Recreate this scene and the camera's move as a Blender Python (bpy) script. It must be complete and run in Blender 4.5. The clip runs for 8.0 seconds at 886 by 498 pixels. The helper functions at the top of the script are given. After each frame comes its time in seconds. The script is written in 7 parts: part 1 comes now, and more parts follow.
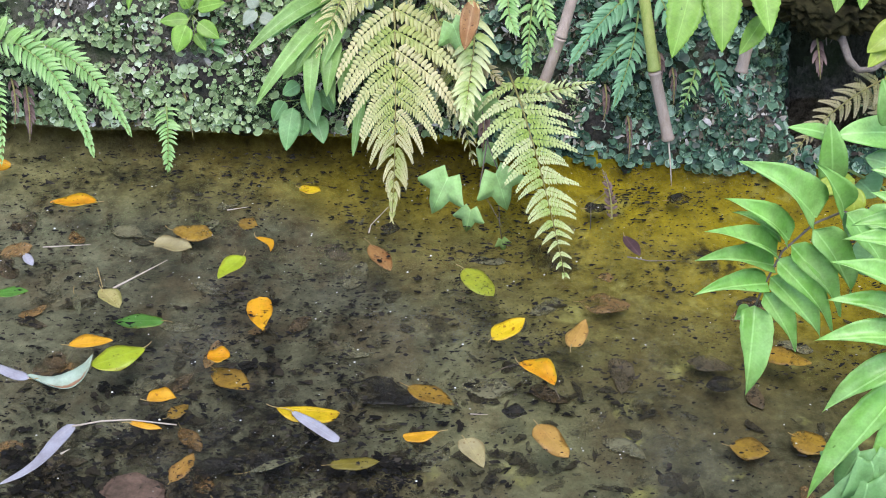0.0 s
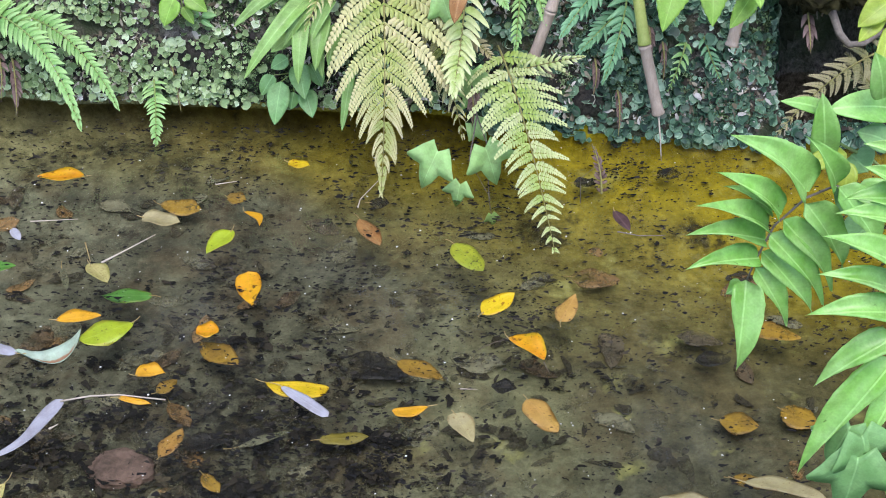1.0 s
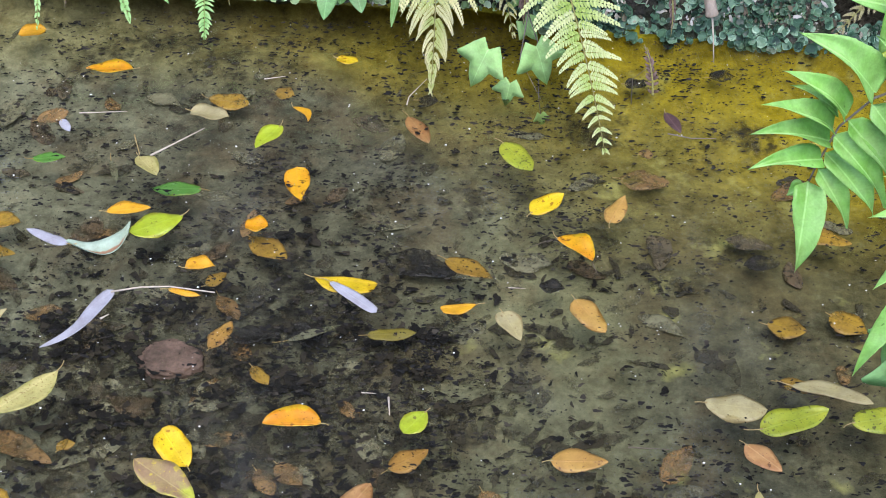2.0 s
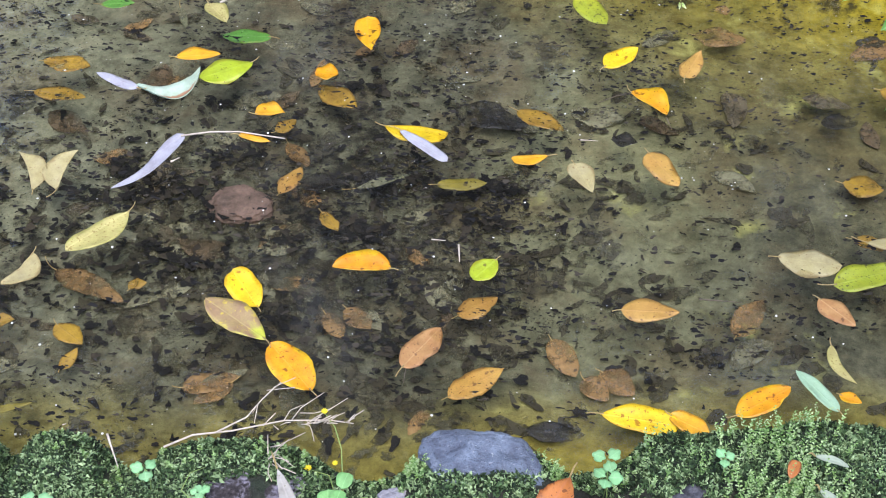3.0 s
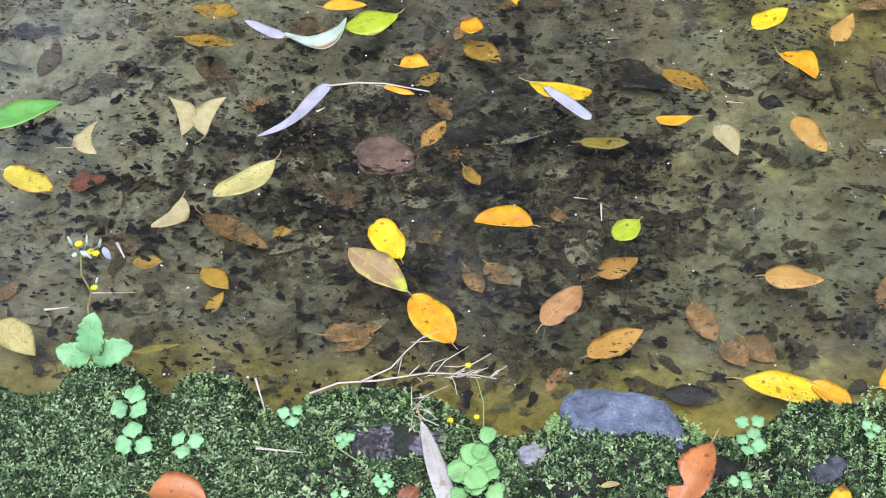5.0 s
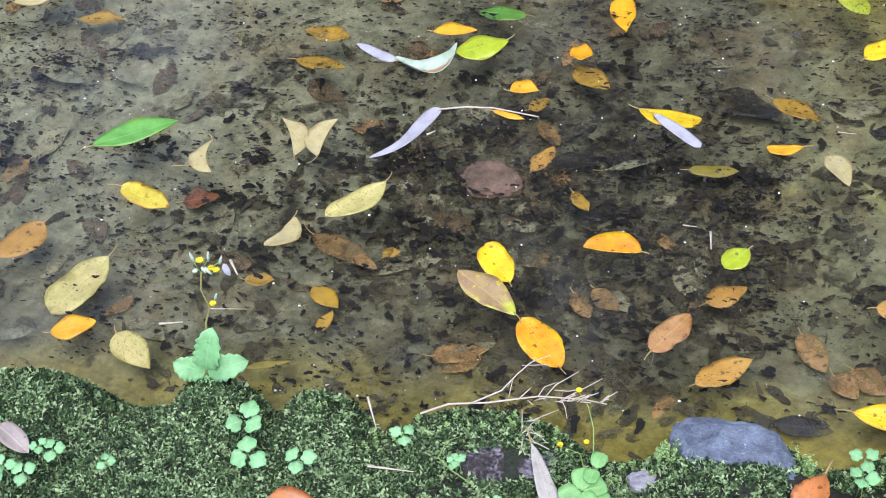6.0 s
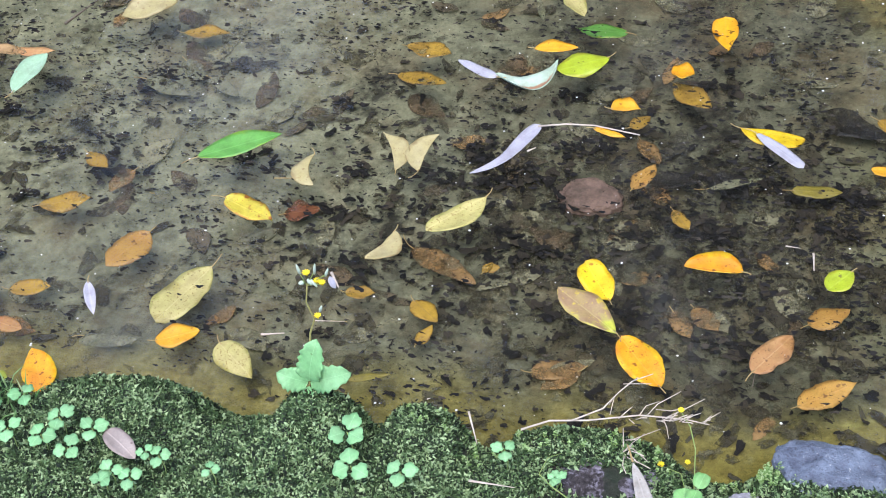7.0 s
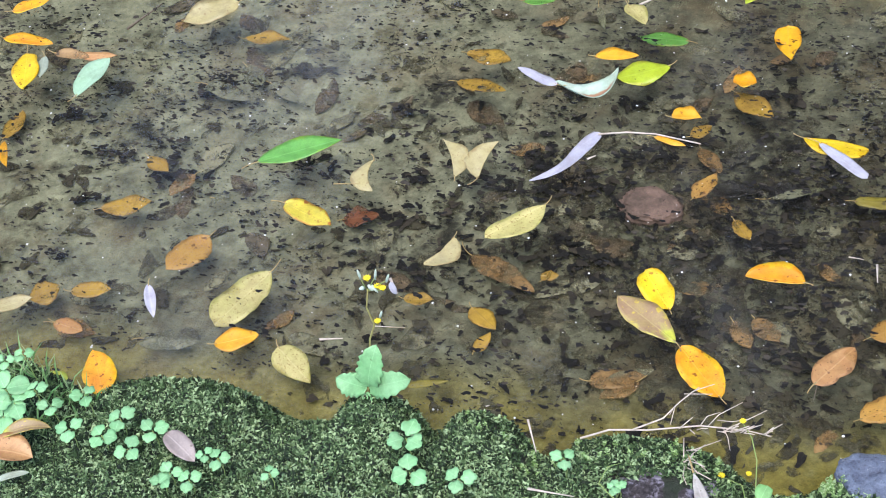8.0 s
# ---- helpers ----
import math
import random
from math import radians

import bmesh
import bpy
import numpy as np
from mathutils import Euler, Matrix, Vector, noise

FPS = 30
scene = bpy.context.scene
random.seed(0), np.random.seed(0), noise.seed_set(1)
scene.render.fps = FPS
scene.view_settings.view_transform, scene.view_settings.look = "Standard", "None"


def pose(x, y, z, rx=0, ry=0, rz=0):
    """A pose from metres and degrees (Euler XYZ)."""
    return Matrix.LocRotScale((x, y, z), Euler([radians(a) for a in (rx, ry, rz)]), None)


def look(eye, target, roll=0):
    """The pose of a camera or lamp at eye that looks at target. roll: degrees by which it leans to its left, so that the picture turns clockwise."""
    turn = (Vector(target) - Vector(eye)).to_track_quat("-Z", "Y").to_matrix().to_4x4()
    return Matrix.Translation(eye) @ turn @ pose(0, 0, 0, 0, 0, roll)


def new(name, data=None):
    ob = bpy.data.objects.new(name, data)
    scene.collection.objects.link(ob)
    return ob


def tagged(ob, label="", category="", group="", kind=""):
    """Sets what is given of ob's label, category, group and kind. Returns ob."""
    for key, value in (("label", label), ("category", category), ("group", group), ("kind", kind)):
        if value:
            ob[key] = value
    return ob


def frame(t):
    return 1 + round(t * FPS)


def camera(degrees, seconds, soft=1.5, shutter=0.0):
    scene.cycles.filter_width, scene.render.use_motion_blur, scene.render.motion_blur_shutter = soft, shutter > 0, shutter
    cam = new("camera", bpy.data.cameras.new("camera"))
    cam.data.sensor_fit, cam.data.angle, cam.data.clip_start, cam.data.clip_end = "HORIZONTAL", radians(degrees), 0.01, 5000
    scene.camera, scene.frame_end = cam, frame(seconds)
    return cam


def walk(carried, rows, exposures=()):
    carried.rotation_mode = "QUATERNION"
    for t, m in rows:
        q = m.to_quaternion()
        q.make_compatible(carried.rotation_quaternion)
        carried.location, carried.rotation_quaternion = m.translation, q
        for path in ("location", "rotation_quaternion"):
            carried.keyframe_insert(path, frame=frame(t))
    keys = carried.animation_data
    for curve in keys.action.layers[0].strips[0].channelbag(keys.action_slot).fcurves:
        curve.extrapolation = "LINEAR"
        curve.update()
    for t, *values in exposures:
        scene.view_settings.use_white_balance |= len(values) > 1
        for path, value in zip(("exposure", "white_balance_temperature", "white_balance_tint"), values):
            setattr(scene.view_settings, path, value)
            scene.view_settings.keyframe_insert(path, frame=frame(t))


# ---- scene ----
cam = camera(34.0, 8.0, soft=1.0)
PATH = [
    (0, (0.008, 0.002, 1.497), (0.001, 1.6, 0.294), -0.2),
    (0.5, (0.004, 0.004, 1.494), (0.018, 1.597, 0.285), 0.1),
    (1, (0.005, 0.007, 1.492), (0.015, 1.584, 0.262), 0.2),
    (1.5, (-0.003, 0.008, 1.488), (-0.011, 1.552, 0.216), 0.3),
    (2.8, (-0.044, -0.016, 1.442), (-0.13, 1.385, 0.017), -0.3),
    (3, (-0.047, -0.024, 1.429), (-0.147, 1.358, -0.012), -0.5),
    (3.5, (-0.058, -0.029, 1.428), (-0.188, 1.313, -0.049), -1.1),
    (4, (-0.066, -0.027, 1.432), (-0.229, 1.293, -0.061), -1.8),
    (4.5, (-0.075, -0.024, 1.437), (-0.275, 1.291, -0.056), -2.4),
    (6, (-0.124, -0.043, 1.455), (-0.484, 1.277, -0.004), -5.3),
    (6.5, (-0.138, -0.05, 1.46), (-0.556, 1.266, 0.013), -6.4),
    (7, (-0.149, -0.053, 1.464), (-0.619, 1.257, 0.027), -7.5),
    (7.5, (-0.157, -0.055, 1.466), (-0.664, 1.249, 0.037), -8.2),
    (8, (-0.162, -0.056, 1.462), (-0.699, 1.244, 0.04), -8.8),
]
walk(cam, [(t, look(eye, target, roll)) for t, eye, target, roll in PATH],
     exposures=[(0.0, 1.46, 6350, 14), (1.5, 1.5, 6350, 14), (3.0, 1.86, 6350, 15), (8.0, 1.88, 6350, 15)])

# ---- world, sun ----
world = bpy.data.worlds.new("world")
scene.world = world
world.use_nodes = True
wn = world.node_tree.nodes
sky = wn.new("ShaderNodeTexSky")
sky.sky_type, sky.sun_disc = "NISHITA", False
sky.sun_elevation, sky.sun_rotation = radians(72), radians(200)
sky.air_density, sky.dust_density = 1.0, 1.4
world.node_tree.links.new(sky.outputs[0], wn["Background"].inputs[0])
wn["Background"].inputs[1].default_value = 0.13
sun = new("sun", bpy.data.lights.new("sun", "SUN"))
sun.data.energy, sun.data.angle, sun.data.color = 1.1, radians(40), (1.0, 0.98, 0.95)
sun.matrix_world = look((0.6, -1.0, 4.8), (0, 1.2, 0))


# ---- materials ----
class Mat:
    """A small builder for node materials."""

    def __init__(self, name):
        self.m = bpy.data.materials.new(name)
        self.m.use_nodes = True
        self.t = self.m.node_tree
        self.bsdf = self.t.nodes["Principled BSDF"]
        self.out = self.t.nodes["Material Output"]
        self.coord = self.t.nodes.new("ShaderNodeTexCoord")

    def node(self, kind, **sets):
        n = self.t.nodes.new("ShaderNode" + kind)
        for k, v in sets.items():
            n.inputs[k.replace("_", " ")].default_value = v
        return n

    def link(self, a, b):
        self.t.links.new(a, b)

    def noise(self, scale, detail=4.0, rough=0.6, stretch=None, coord="Object", seed=None):
        n = self.node("TexNoise", Scale=scale, Detail=detail, Roughness=rough)
        src = self.coord.outputs[coord]
        if stretch:
            mp = self.node("Mapping")
            mp.inputs["Scale"].default_value = stretch
            self.link(src, mp.inputs[0])
            src = mp.outputs[0]
        self.link(src, n.inputs["Vector"])
        if seed is not None:
            n.noise_dimensions = "4D"
            self.link(seed, n.inputs["W"])
        return n.outputs[0]

    def ramp(self, fac, stops):
        r = self.t.nodes.new("ShaderNodeValToRGB")
        while len(r.color_ramp.elements) < len(stops):
            r.color_ramp.elements.new(0.5)
        for e, (p, c) in zip(r.color_ramp.elements, stops):
            e.position = p
            e.color = (*c, 1) if len(c) == 3 else c
        self.link(fac, r.inputs[0])
        return r.outputs[0]

    def mix(self, fac, a, b, blend="MIX"):
        n = self.t.nodes.new("ShaderNodeMix")
        n.data_type, n.blend_type = "RGBA", blend
        for s, v in ((n.inputs[0], fac), (n.inputs[6], a), (n.inputs[7], b)):
            if isinstance(v, (int, float)):
                s.default_value = v
            elif isinstance(v, tuple):
                s.default_value = (*v, 1)
            else:
                self.link(v, s)
        return n.outputs[2]

    def calc(self, op, a, b=0.0):
        n = self.t.nodes.new("ShaderNodeMath")
        n.operation = op
        for s, v in ((n.inputs[0], a), (n.inputs[1], b)):
            if isinstance(v, (int, float)):
                s.default_value = v
            else:
                self.link(v, s)
        return n.outputs[0]

    def bump(self, height, strength=0.4, distance=0.002):
        b = self.node("Bump", Strength=strength, Distance=distance)
        self.link(height, b.inputs["Height"])
        self.link(b.outputs[0], self.bsdf.inputs["Normal"])

    def done(self, colour=None, rough=0.6, spec=0.4, trans=0.0):
        if colour is not None:
            if isinstance(colour, tuple):
                self.bsdf.inputs["Base Color"].default_value = (*colour, 1)
            else:
                self.link(colour, self.bsdf.inputs["Base Color"])
        if isinstance(rough, (int, float)):
            self.bsdf.inputs["Roughness"].default_value = rough
        else:
            self.link(rough, self.bsdf.inputs["Roughness"])
        self.bsdf.inputs["Specular IOR Level"].default_value = spec
        if trans:
            tr = self.node("BsdfTranslucent")
            if isinstance(colour, tuple):
                tr.inputs[0].default_value = (*colour, 1)
            else:
                self.link(colour, tr.inputs[0])
            mx = self.t.nodes.new("ShaderNodeMixShader")
            mx.inputs[0].default_value = trans
            self.link(self.bsdf.outputs[0], mx.inputs[1])
            self.link(tr.outputs[0], mx.inputs[2])
            self.link(mx.outputs[0], self.out.inputs[0])
        return self.m


def leaf_material(name, base, second, spot=(0.12, 0.05, 0.015), spots=0.0, rough=0.45, trans=0.25, vein=1.15, spot_scale=90.0, rib_width=0.0012, veining=0.35, decay=0.0, rim=None, tip=None, heel=None, stripe=None, dots=0.0):
    """Blade surface in the leaf's own space: x along the midrib, y across it."""
    k = Mat(name)
    info = k.t.nodes.new("ShaderNodeObjectInfo")
    seed = k.calc("MULTIPLY", info.outputs["Random"], 37.0)
    big = k.noise(28.0, 3.0, 0.6, seed=seed)
    col = k.mix(k.ramp(big, [(0.35, (0, 0, 0)), (0.65, (1, 1, 1))]), base, second)
    sep = k.t.nodes.new("ShaderNodeSeparateXYZ")
    k.link(k.coord.outputs["Object"], sep.inputs[0])
    across = k.calc("ABSOLUTE", sep.outputs[1])
    # side veins run forward from the midrib
    run = k.calc("SUBTRACT", sep.outputs[0], k.calc("MULTIPLY", across, 0.8))
    wave = k.calc("SINE", k.calc("MULTIPLY", run, 900.0))
    veins = k.ramp(k.calc("ADD", k.calc("MULTIPLY", wave, 0.5), 0.5), [(0.86, (0, 0, 0)), (1.0, (1, 1, 1))])
    rib = k.ramp(k.calc("DIVIDE", across, rib_width), [(0.5, (1, 1, 1)), (1.0, (0, 0, 0))])
    lines = k.calc("MAXIMUM", k.calc("MULTIPLY", k.calc("MULTIPLY", veins, veining), k.ramp(big, [(0.4, (0, 0, 0)), (0.6, (1, 1, 1))])), rib)
    lighter = tuple(min(1.0, c * vein + 0.03) for c in second)
    col = k.mix(k.calc("MULTIPLY", lines, 0.6), col, lighter)
    if spots:
        n = k.noise(spot_scale, 2.0, 0.5, seed=seed)
        m = k.ramp(n, [(0.74 - 0.2 * spots, (0, 0, 0)), (0.79 - 0.2 * spots, (1, 1, 1))])
        col = k.mix(k.calc("MULTIPLY", m, 0.85), col, spot)
    uv = k.t.nodes.new("ShaderNodeSeparateXYZ")
    k.link(k.coord.outputs["UV"], uv.inputs[0])
    ragged = k.noise(70.0, 4.0, 0.6, seed=k.calc("ADD", seed, 3.0))
    if rim:
        # the margin dries first
        e = k.calc("ABSOLUTE", k.calc("SUBTRACT", uv.outputs[1], 0.5))
        e = k.calc("ADD", k.calc("MULTIPLY", e, 2.0), k.calc("MULTIPLY", k.calc("SUBTRACT", ragged, 0.5), 1.3))
        col = k.mix(k.ramp(e, [(0.82, (0, 0, 0)), (1.05, (0.85, 0.85, 0.85))]), col, rim)
    if tip:
        e = k.calc("ADD", uv.outputs[0], k.calc("MULTIPLY", k.calc("SUBTRACT", ragged, 0.5), 0.9))
        col = k.mix(k.ramp(e, [(0.8, (0, 0, 0)), (0.96, (0.9, 0.9, 0.9))]), col, tip)
    if stripe:
        # a dead brown strip beside the midrib
        e = k.calc("ABSOLUTE", k.calc("SUBTRACT", k.calc("ADD", uv.outputs[1], k.calc("MULTIPLY", k.calc("SUBTRACT", ragged, 0.5), 0.25)), 0.42))
        along = k.ramp(uv.outputs[0], [(0.1, (0, 0, 0)), (0.25, (1, 1, 1)), (0.7, (1, 1, 1)), (0.86, (0, 0, 0))])
        col = k.mix(k.calc("MULTIPLY", k.ramp(e, [(0.1, (0.95, 0.95, 0.95)), (0.15, (0, 0, 0))]), along), col, stripe)
    if heel:
        e = k.calc("SUBTRACT", uv.outputs[0], k.calc("MULTIPLY", k.calc("SUBTRACT", ragged, 0.5), 0.7))
        col = k.mix(k.ramp(e, [(0.06, (0.9, 0.9, 0.9)), (0.26, (0, 0, 0))]), col, heel)
    if dots:
        n = k.noise(330.0, 1.0, 0.5, seed=seed)
        col = k.mix(k.ramp(n, [(0.76 - 0.16 * dots, (0, 0, 0)), (0.79 - 0.16 * dots, (0.9, 0.9, 0.9))]), col, spot)
    worn = k.noise(55.0, 4.0, 0.65, seed=k.calc("ADD", seed, 5.0))
    col = k.mix(0.5, col, k.ramp(worn, [(0.3, (0.5, 0.46, 0.42)), (0.55, (1, 1, 1)), (0.75, (1.12, 1.12, 1.12))]), "MULTIPLY")
    fine = k.noise(420.0, 2.0, 0.5)
    col = k.mix(0.25, col, k.ramp(fine, [(0.3, (0.55, 0.55, 0.55)), (0.7, (1, 1, 1))]), "MULTIPLY")
    # each leaf a little lighter or darker than the next
    tone = k.ramp(info.outputs["Random"], [(0.0, (0.78, 0.78, 0.78)), (1.0, (1, 1, 1))])
    col = k.mix(1.0, col, tone, "MULTIPLY")
    k.bump(k.calc("ADD", lines, k.calc("MULTIPLY", fine, 0.4)), 0.35, 0.0008)
    m = k.done(col, rough, 0.45, trans)
    if decay:
        # rotted through and buried in silt by patches
        n = k.calc("ADD", k.noise(26.0, 5.0, 0.7, seed=k.calc("ADD", seed, 11.0)), k.calc("MULTIPLY", k.noise(130.0, 3.0, 0.6), 0.14))
        gone = k.ramp(n, [(0.66 - 0.26 * decay, (0, 0, 0)), (0.9 - 0.26 * decay, (1, 1, 1))])
        hole = k.node("BsdfTransparent")
        mx = k.t.nodes.new("ShaderNodeMixShader")
        last = k.out.inputs[0].links[0].from_socket
        k.link(gone, mx.inputs[0])
        k.link(last, mx.inputs[1])
        k.link(hole.outputs[0], mx.inputs[2])
        k.link(mx.outputs[0], k.out.inputs[0])
    return m


def stuff_material(name, stops, rough=0.6, trans=0.0, spec=0.4, decay=False):
    """For joined pieces: each island takes its own tone."""
    k = Mat(name)
    g = k.t.nodes.new("ShaderNodeNewGeometry")
    col = k.ramp(g.outputs["Random Per Island"], stops)
    n = k.noise(160.0, 2.0)
    col = k.mix(0.45, col, k.ramp(n, [(0.3, (0.45, 0.45, 0.45)), (0.7, (1.0, 1.0, 1.0))]), "MULTIPLY")
    m = k.done(col, rough, spec, trans)
    if decay:
        gone = k.ramp(k.calc("ADD", k.noise(55.0, 4.0, 0.7), k.calc("MULTIPLY", g.outputs["Random Per Island"], 0.25)), [(0.5, (0, 0, 0)), (0.72, (1, 1, 1))])
        hole = k.node("BsdfTransparent")
        mx = k.t.nodes.new("ShaderNodeMixShader")
        k.link(gone, mx.inputs[0])
        k.link(k.bsdf.outputs[0], mx.inputs[1])
        k.link(hole.outputs[0], mx.inputs[2])
        k.link(mx.outputs[0], k.out.inputs[0])
    return m


def plain_material(name, a, b, scale=60.0, rough=0.7, bump=0.4, stretch=None, spec=0.3, trans=0.0):
    k = Mat(name)
    n = k.noise(scale, 6.0, 0.65, stretch)
    col = k.mix(k.ramp(n, [(0.3, (0, 0, 0)), (0.7, (1, 1, 1))]), a, b)
    f = k.noise(scale * 7, 3.0, 0.6, stretch)
    col = k.mix(0.4, col, k.ramp(f, [(0.3, (0.5, 0.5, 0.5)), (0.7, (1, 1, 1))]), "MULTIPLY")
    k.bump(k.calc("ADD", n, k.calc("MULTIPLY", f, 0.4)), bump, 0.003)
    return k.done(col, rough, spec, trans)


LEAF = {
    "cream": leaf_material("leaf_cream", (0.5, 0.43, 0.22), (0.45, 0.38, 0.16), (0.3, 0.2, 0.08), 0.35, 0.5, 0.2, rim=(0.32, 0.24, 0.1), dots=0.5),
    "lemon": leaf_material("leaf_lemon", (0.5, 0.45, 0.15), (0.55, 0.47, 0.18), (0.3, 0.22, 0.06), 0.35, 0.5, 0.2, rim=(0.4, 0.38, 0.1), dots=0.8),
    "yellow": leaf_material("leaf_yellow", (0.84, 0.62, 0.02), (0.8, 0.53, 0.015), (0.35, 0.14, 0.01), 0.55, 0.4, 0.2, rim=(0.7, 0.42, 0.01), dots=0.55),
    "gold": leaf_material("leaf_gold", (0.8, 0.42, 0.02), (0.72, 0.36, 0.02), (0.4, 0.14, 0.02), 0.3, 0.42, 0.2, rim=(0.55, 0.26, 0.02), dots=0.4),
    "orange": leaf_material("leaf_orange", (0.86, 0.44, 0.012), (0.8, 0.3, 0.012), (0.2, 0.06, 0.01), 0.6, 0.4, 0.2, rim=(0.8, 0.52, 0.02), dots=0.5),
    "spotted": leaf_material("leaf_spotted", (0.85, 0.46, 0.015), (0.82, 0.36, 0.015), (0.2, 0.075, 0.01), 0.62, 0.4, 0.2, 1.1, 120.0),
    "blotch": leaf_material("leaf_blotch", (0.72, 0.58, 0.06), (0.6, 0.5, 0.06), (0.38, 0.1, 0.02), 0.8, 0.42, 0.2, 1.1, 70.0, rim=(0.5, 0.22, 0.03), dots=0.5),
    "rust_orange": leaf_material("leaf_rust_orange", (0.56, 0.34, 0.075), (0.5, 0.27, 0.06), (0.16, 0.07, 0.02), 0.6, 0.5, 0.1, rim=(0.36, 0.2, 0.05), dots=0.5),
    "russet": leaf_material("leaf_russet", (0.42, 0.2, 0.07), (0.5, 0.29, 0.11), (0.14, 0.06, 0.025), 0.6, 0.5, 0.1, rim=(0.3, 0.15, 0.05), dots=0.5),
    "rust": leaf_material("leaf_rust", (0.16, 0.05, 0.02), (0.22, 0.08, 0.03), (0.05, 0.02, 0.01), 0.7, 0.55, 0.0, decay=0.4),
    "mauve": leaf_material("leaf_mauve", (0.3, 0.19, 0.1), (0.4, 0.3, 0.11), (0.55, 0.42, 0.05), 0.6, 0.45, 0.1, rim=(0.5, 0.42, 0.08), heel=(0.5, 0.55, 0.05), dots=0.6),
    "amber": leaf_material("leaf_amber", (0.52, 0.33, 0.04), (0.36, 0.22, 0.04), (0.14, 0.07, 0.015), 0.45, 0.5, 0.1, decay=0.35, rim=(0.3, 0.17, 0.03)),
    "silted": leaf_material("leaf_silted", (0.15, 0.12, 0.07), (0.1, 0.085, 0.05), (0.03, 0.025, 0.015), 0.7, 0.7, 0.0, decay=0.7),
    "silted_pale": leaf_material("leaf_silted_pale", (0.26, 0.255, 0.16), (0.2, 0.195, 0.115), (0.08, 0.07, 0.04), 0.6, 0.7, 0.0, decay=0.72),
    "brown": leaf_material("leaf_brown", (0.36, 0.22, 0.085), (0.26, 0.16, 0.06), (0.04, 0.025, 0.012), 0.6, 0.6, 0.0, decay=0.75),
    "umber": leaf_material("leaf_umber", (0.15, 0.105, 0.055), (0.1, 0.075, 0.04), (0.04, 0.025, 0.012), 0.6, 0.7, 0.0, decay=0.75),
    "ember": leaf_material("leaf_ember", (0.84, 0.56, 0.02), (0.8, 0.42, 0.015), (0.2, 0.06, 0.01), 0.4, 0.4, 0.2, tip=(0.16, 0.045, 0.012), rim=(0.4, 0.13, 0.015)),
    "dusky": leaf_material("leaf_dusky", (0.25, 0.205, 0.175), (0.32, 0.265, 0.23), (0.12, 0.08, 0.07), 0.4, 0.6, 0.05),
    "black": leaf_material("leaf_black", (0.012, 0.011, 0.01), (0.02, 0.018, 0.014), (0.006, 0.006, 0.006), 0.3, 0.6, 0.0, decay=0.7),
    "plum": leaf_material("leaf_plum", (0.05, 0.026, 0.028), (0.11, 0.06, 0.06), (0.03, 0.015, 0.015), 0.4, 0.4, 0.0),
    "grey": leaf_material("leaf_grey", (0.2, 0.2, 0.13), (0.15, 0.16, 0.09), (0.06, 0.06, 0.03), 0.4, 0.6, 0.0, decay=0.6),
    "olive": leaf_material("leaf_olive", (0.3, 0.26, 0.04), (0.24, 0.2, 0.03), (0.08, 0.06, 0.015), 0.4, 0.5, 0.1),
    "olive_green": leaf_material("leaf_olive_green", (0.4, 0.42, 0.03), (0.3, 0.36, 0.03), (0.08, 0.07, 0.02), 0.6, 0.45, 0.15, dots=0.7),
    "lime": leaf_material("leaf_lime", (0.46, 0.56, 0.03), (0.4, 0.5, 0.03), (0.14, 0.12, 0.02), 0.35, 0.4, 0.2, dots=0.4, rim=(0.5, 0.5, 0.04)),
    "green": leaf_material("leaf_green", (0.12, 0.35, 0.06), (0.16, 0.42, 0.08), (0.5, 0.3, 0.2), 0.1, 0.35, 0.2, rim=(0.24, 0.42, 0.04)),
    "mint": leaf_material("leaf_mint", (0.37, 0.55, 0.36), (0.32, 0.5, 0.3), (0.42, 0.24, 0.12), 0.3, 0.5, 0.15),
    "striped": leaf_material("leaf_striped", (0.54, 0.66, 0.52), (0.46, 0.6, 0.44), (0.42, 0.22, 0.12), 0.0, 0.5, 0.15, 1.1, stripe=(0.45, 0.23, 0.12)),
    "tawny": leaf_material("leaf_tawny", (0.5, 0.18, 0.045), (0.4, 0.13, 0.035), (0.14, 0.05, 0.02), 0.5, 0.45, 0.1, rim=(0.2, 0.06, 0.02), dots=0.4),
    "silver": leaf_material("leaf_silver", (0.42, 0.48, 0.36), (0.36, 0.42, 0.3), (0.2, 0.2, 0.12), 0.2, 0.5, 0.15),
    "bone": leaf_material("leaf_bone", (0.46, 0.44, 0.39), (0.39, 0.36, 0.31), (0.28, 0.24, 0.18), 0.4, 0.6, 0.1, dots=0.5),
    "white": leaf_material("leaf_white", (0.5, 0.49, 0.54), (0.43, 0.42, 0.47), (0.5, 0.45, 0.42), 0.15, 0.55, 0.15),
}
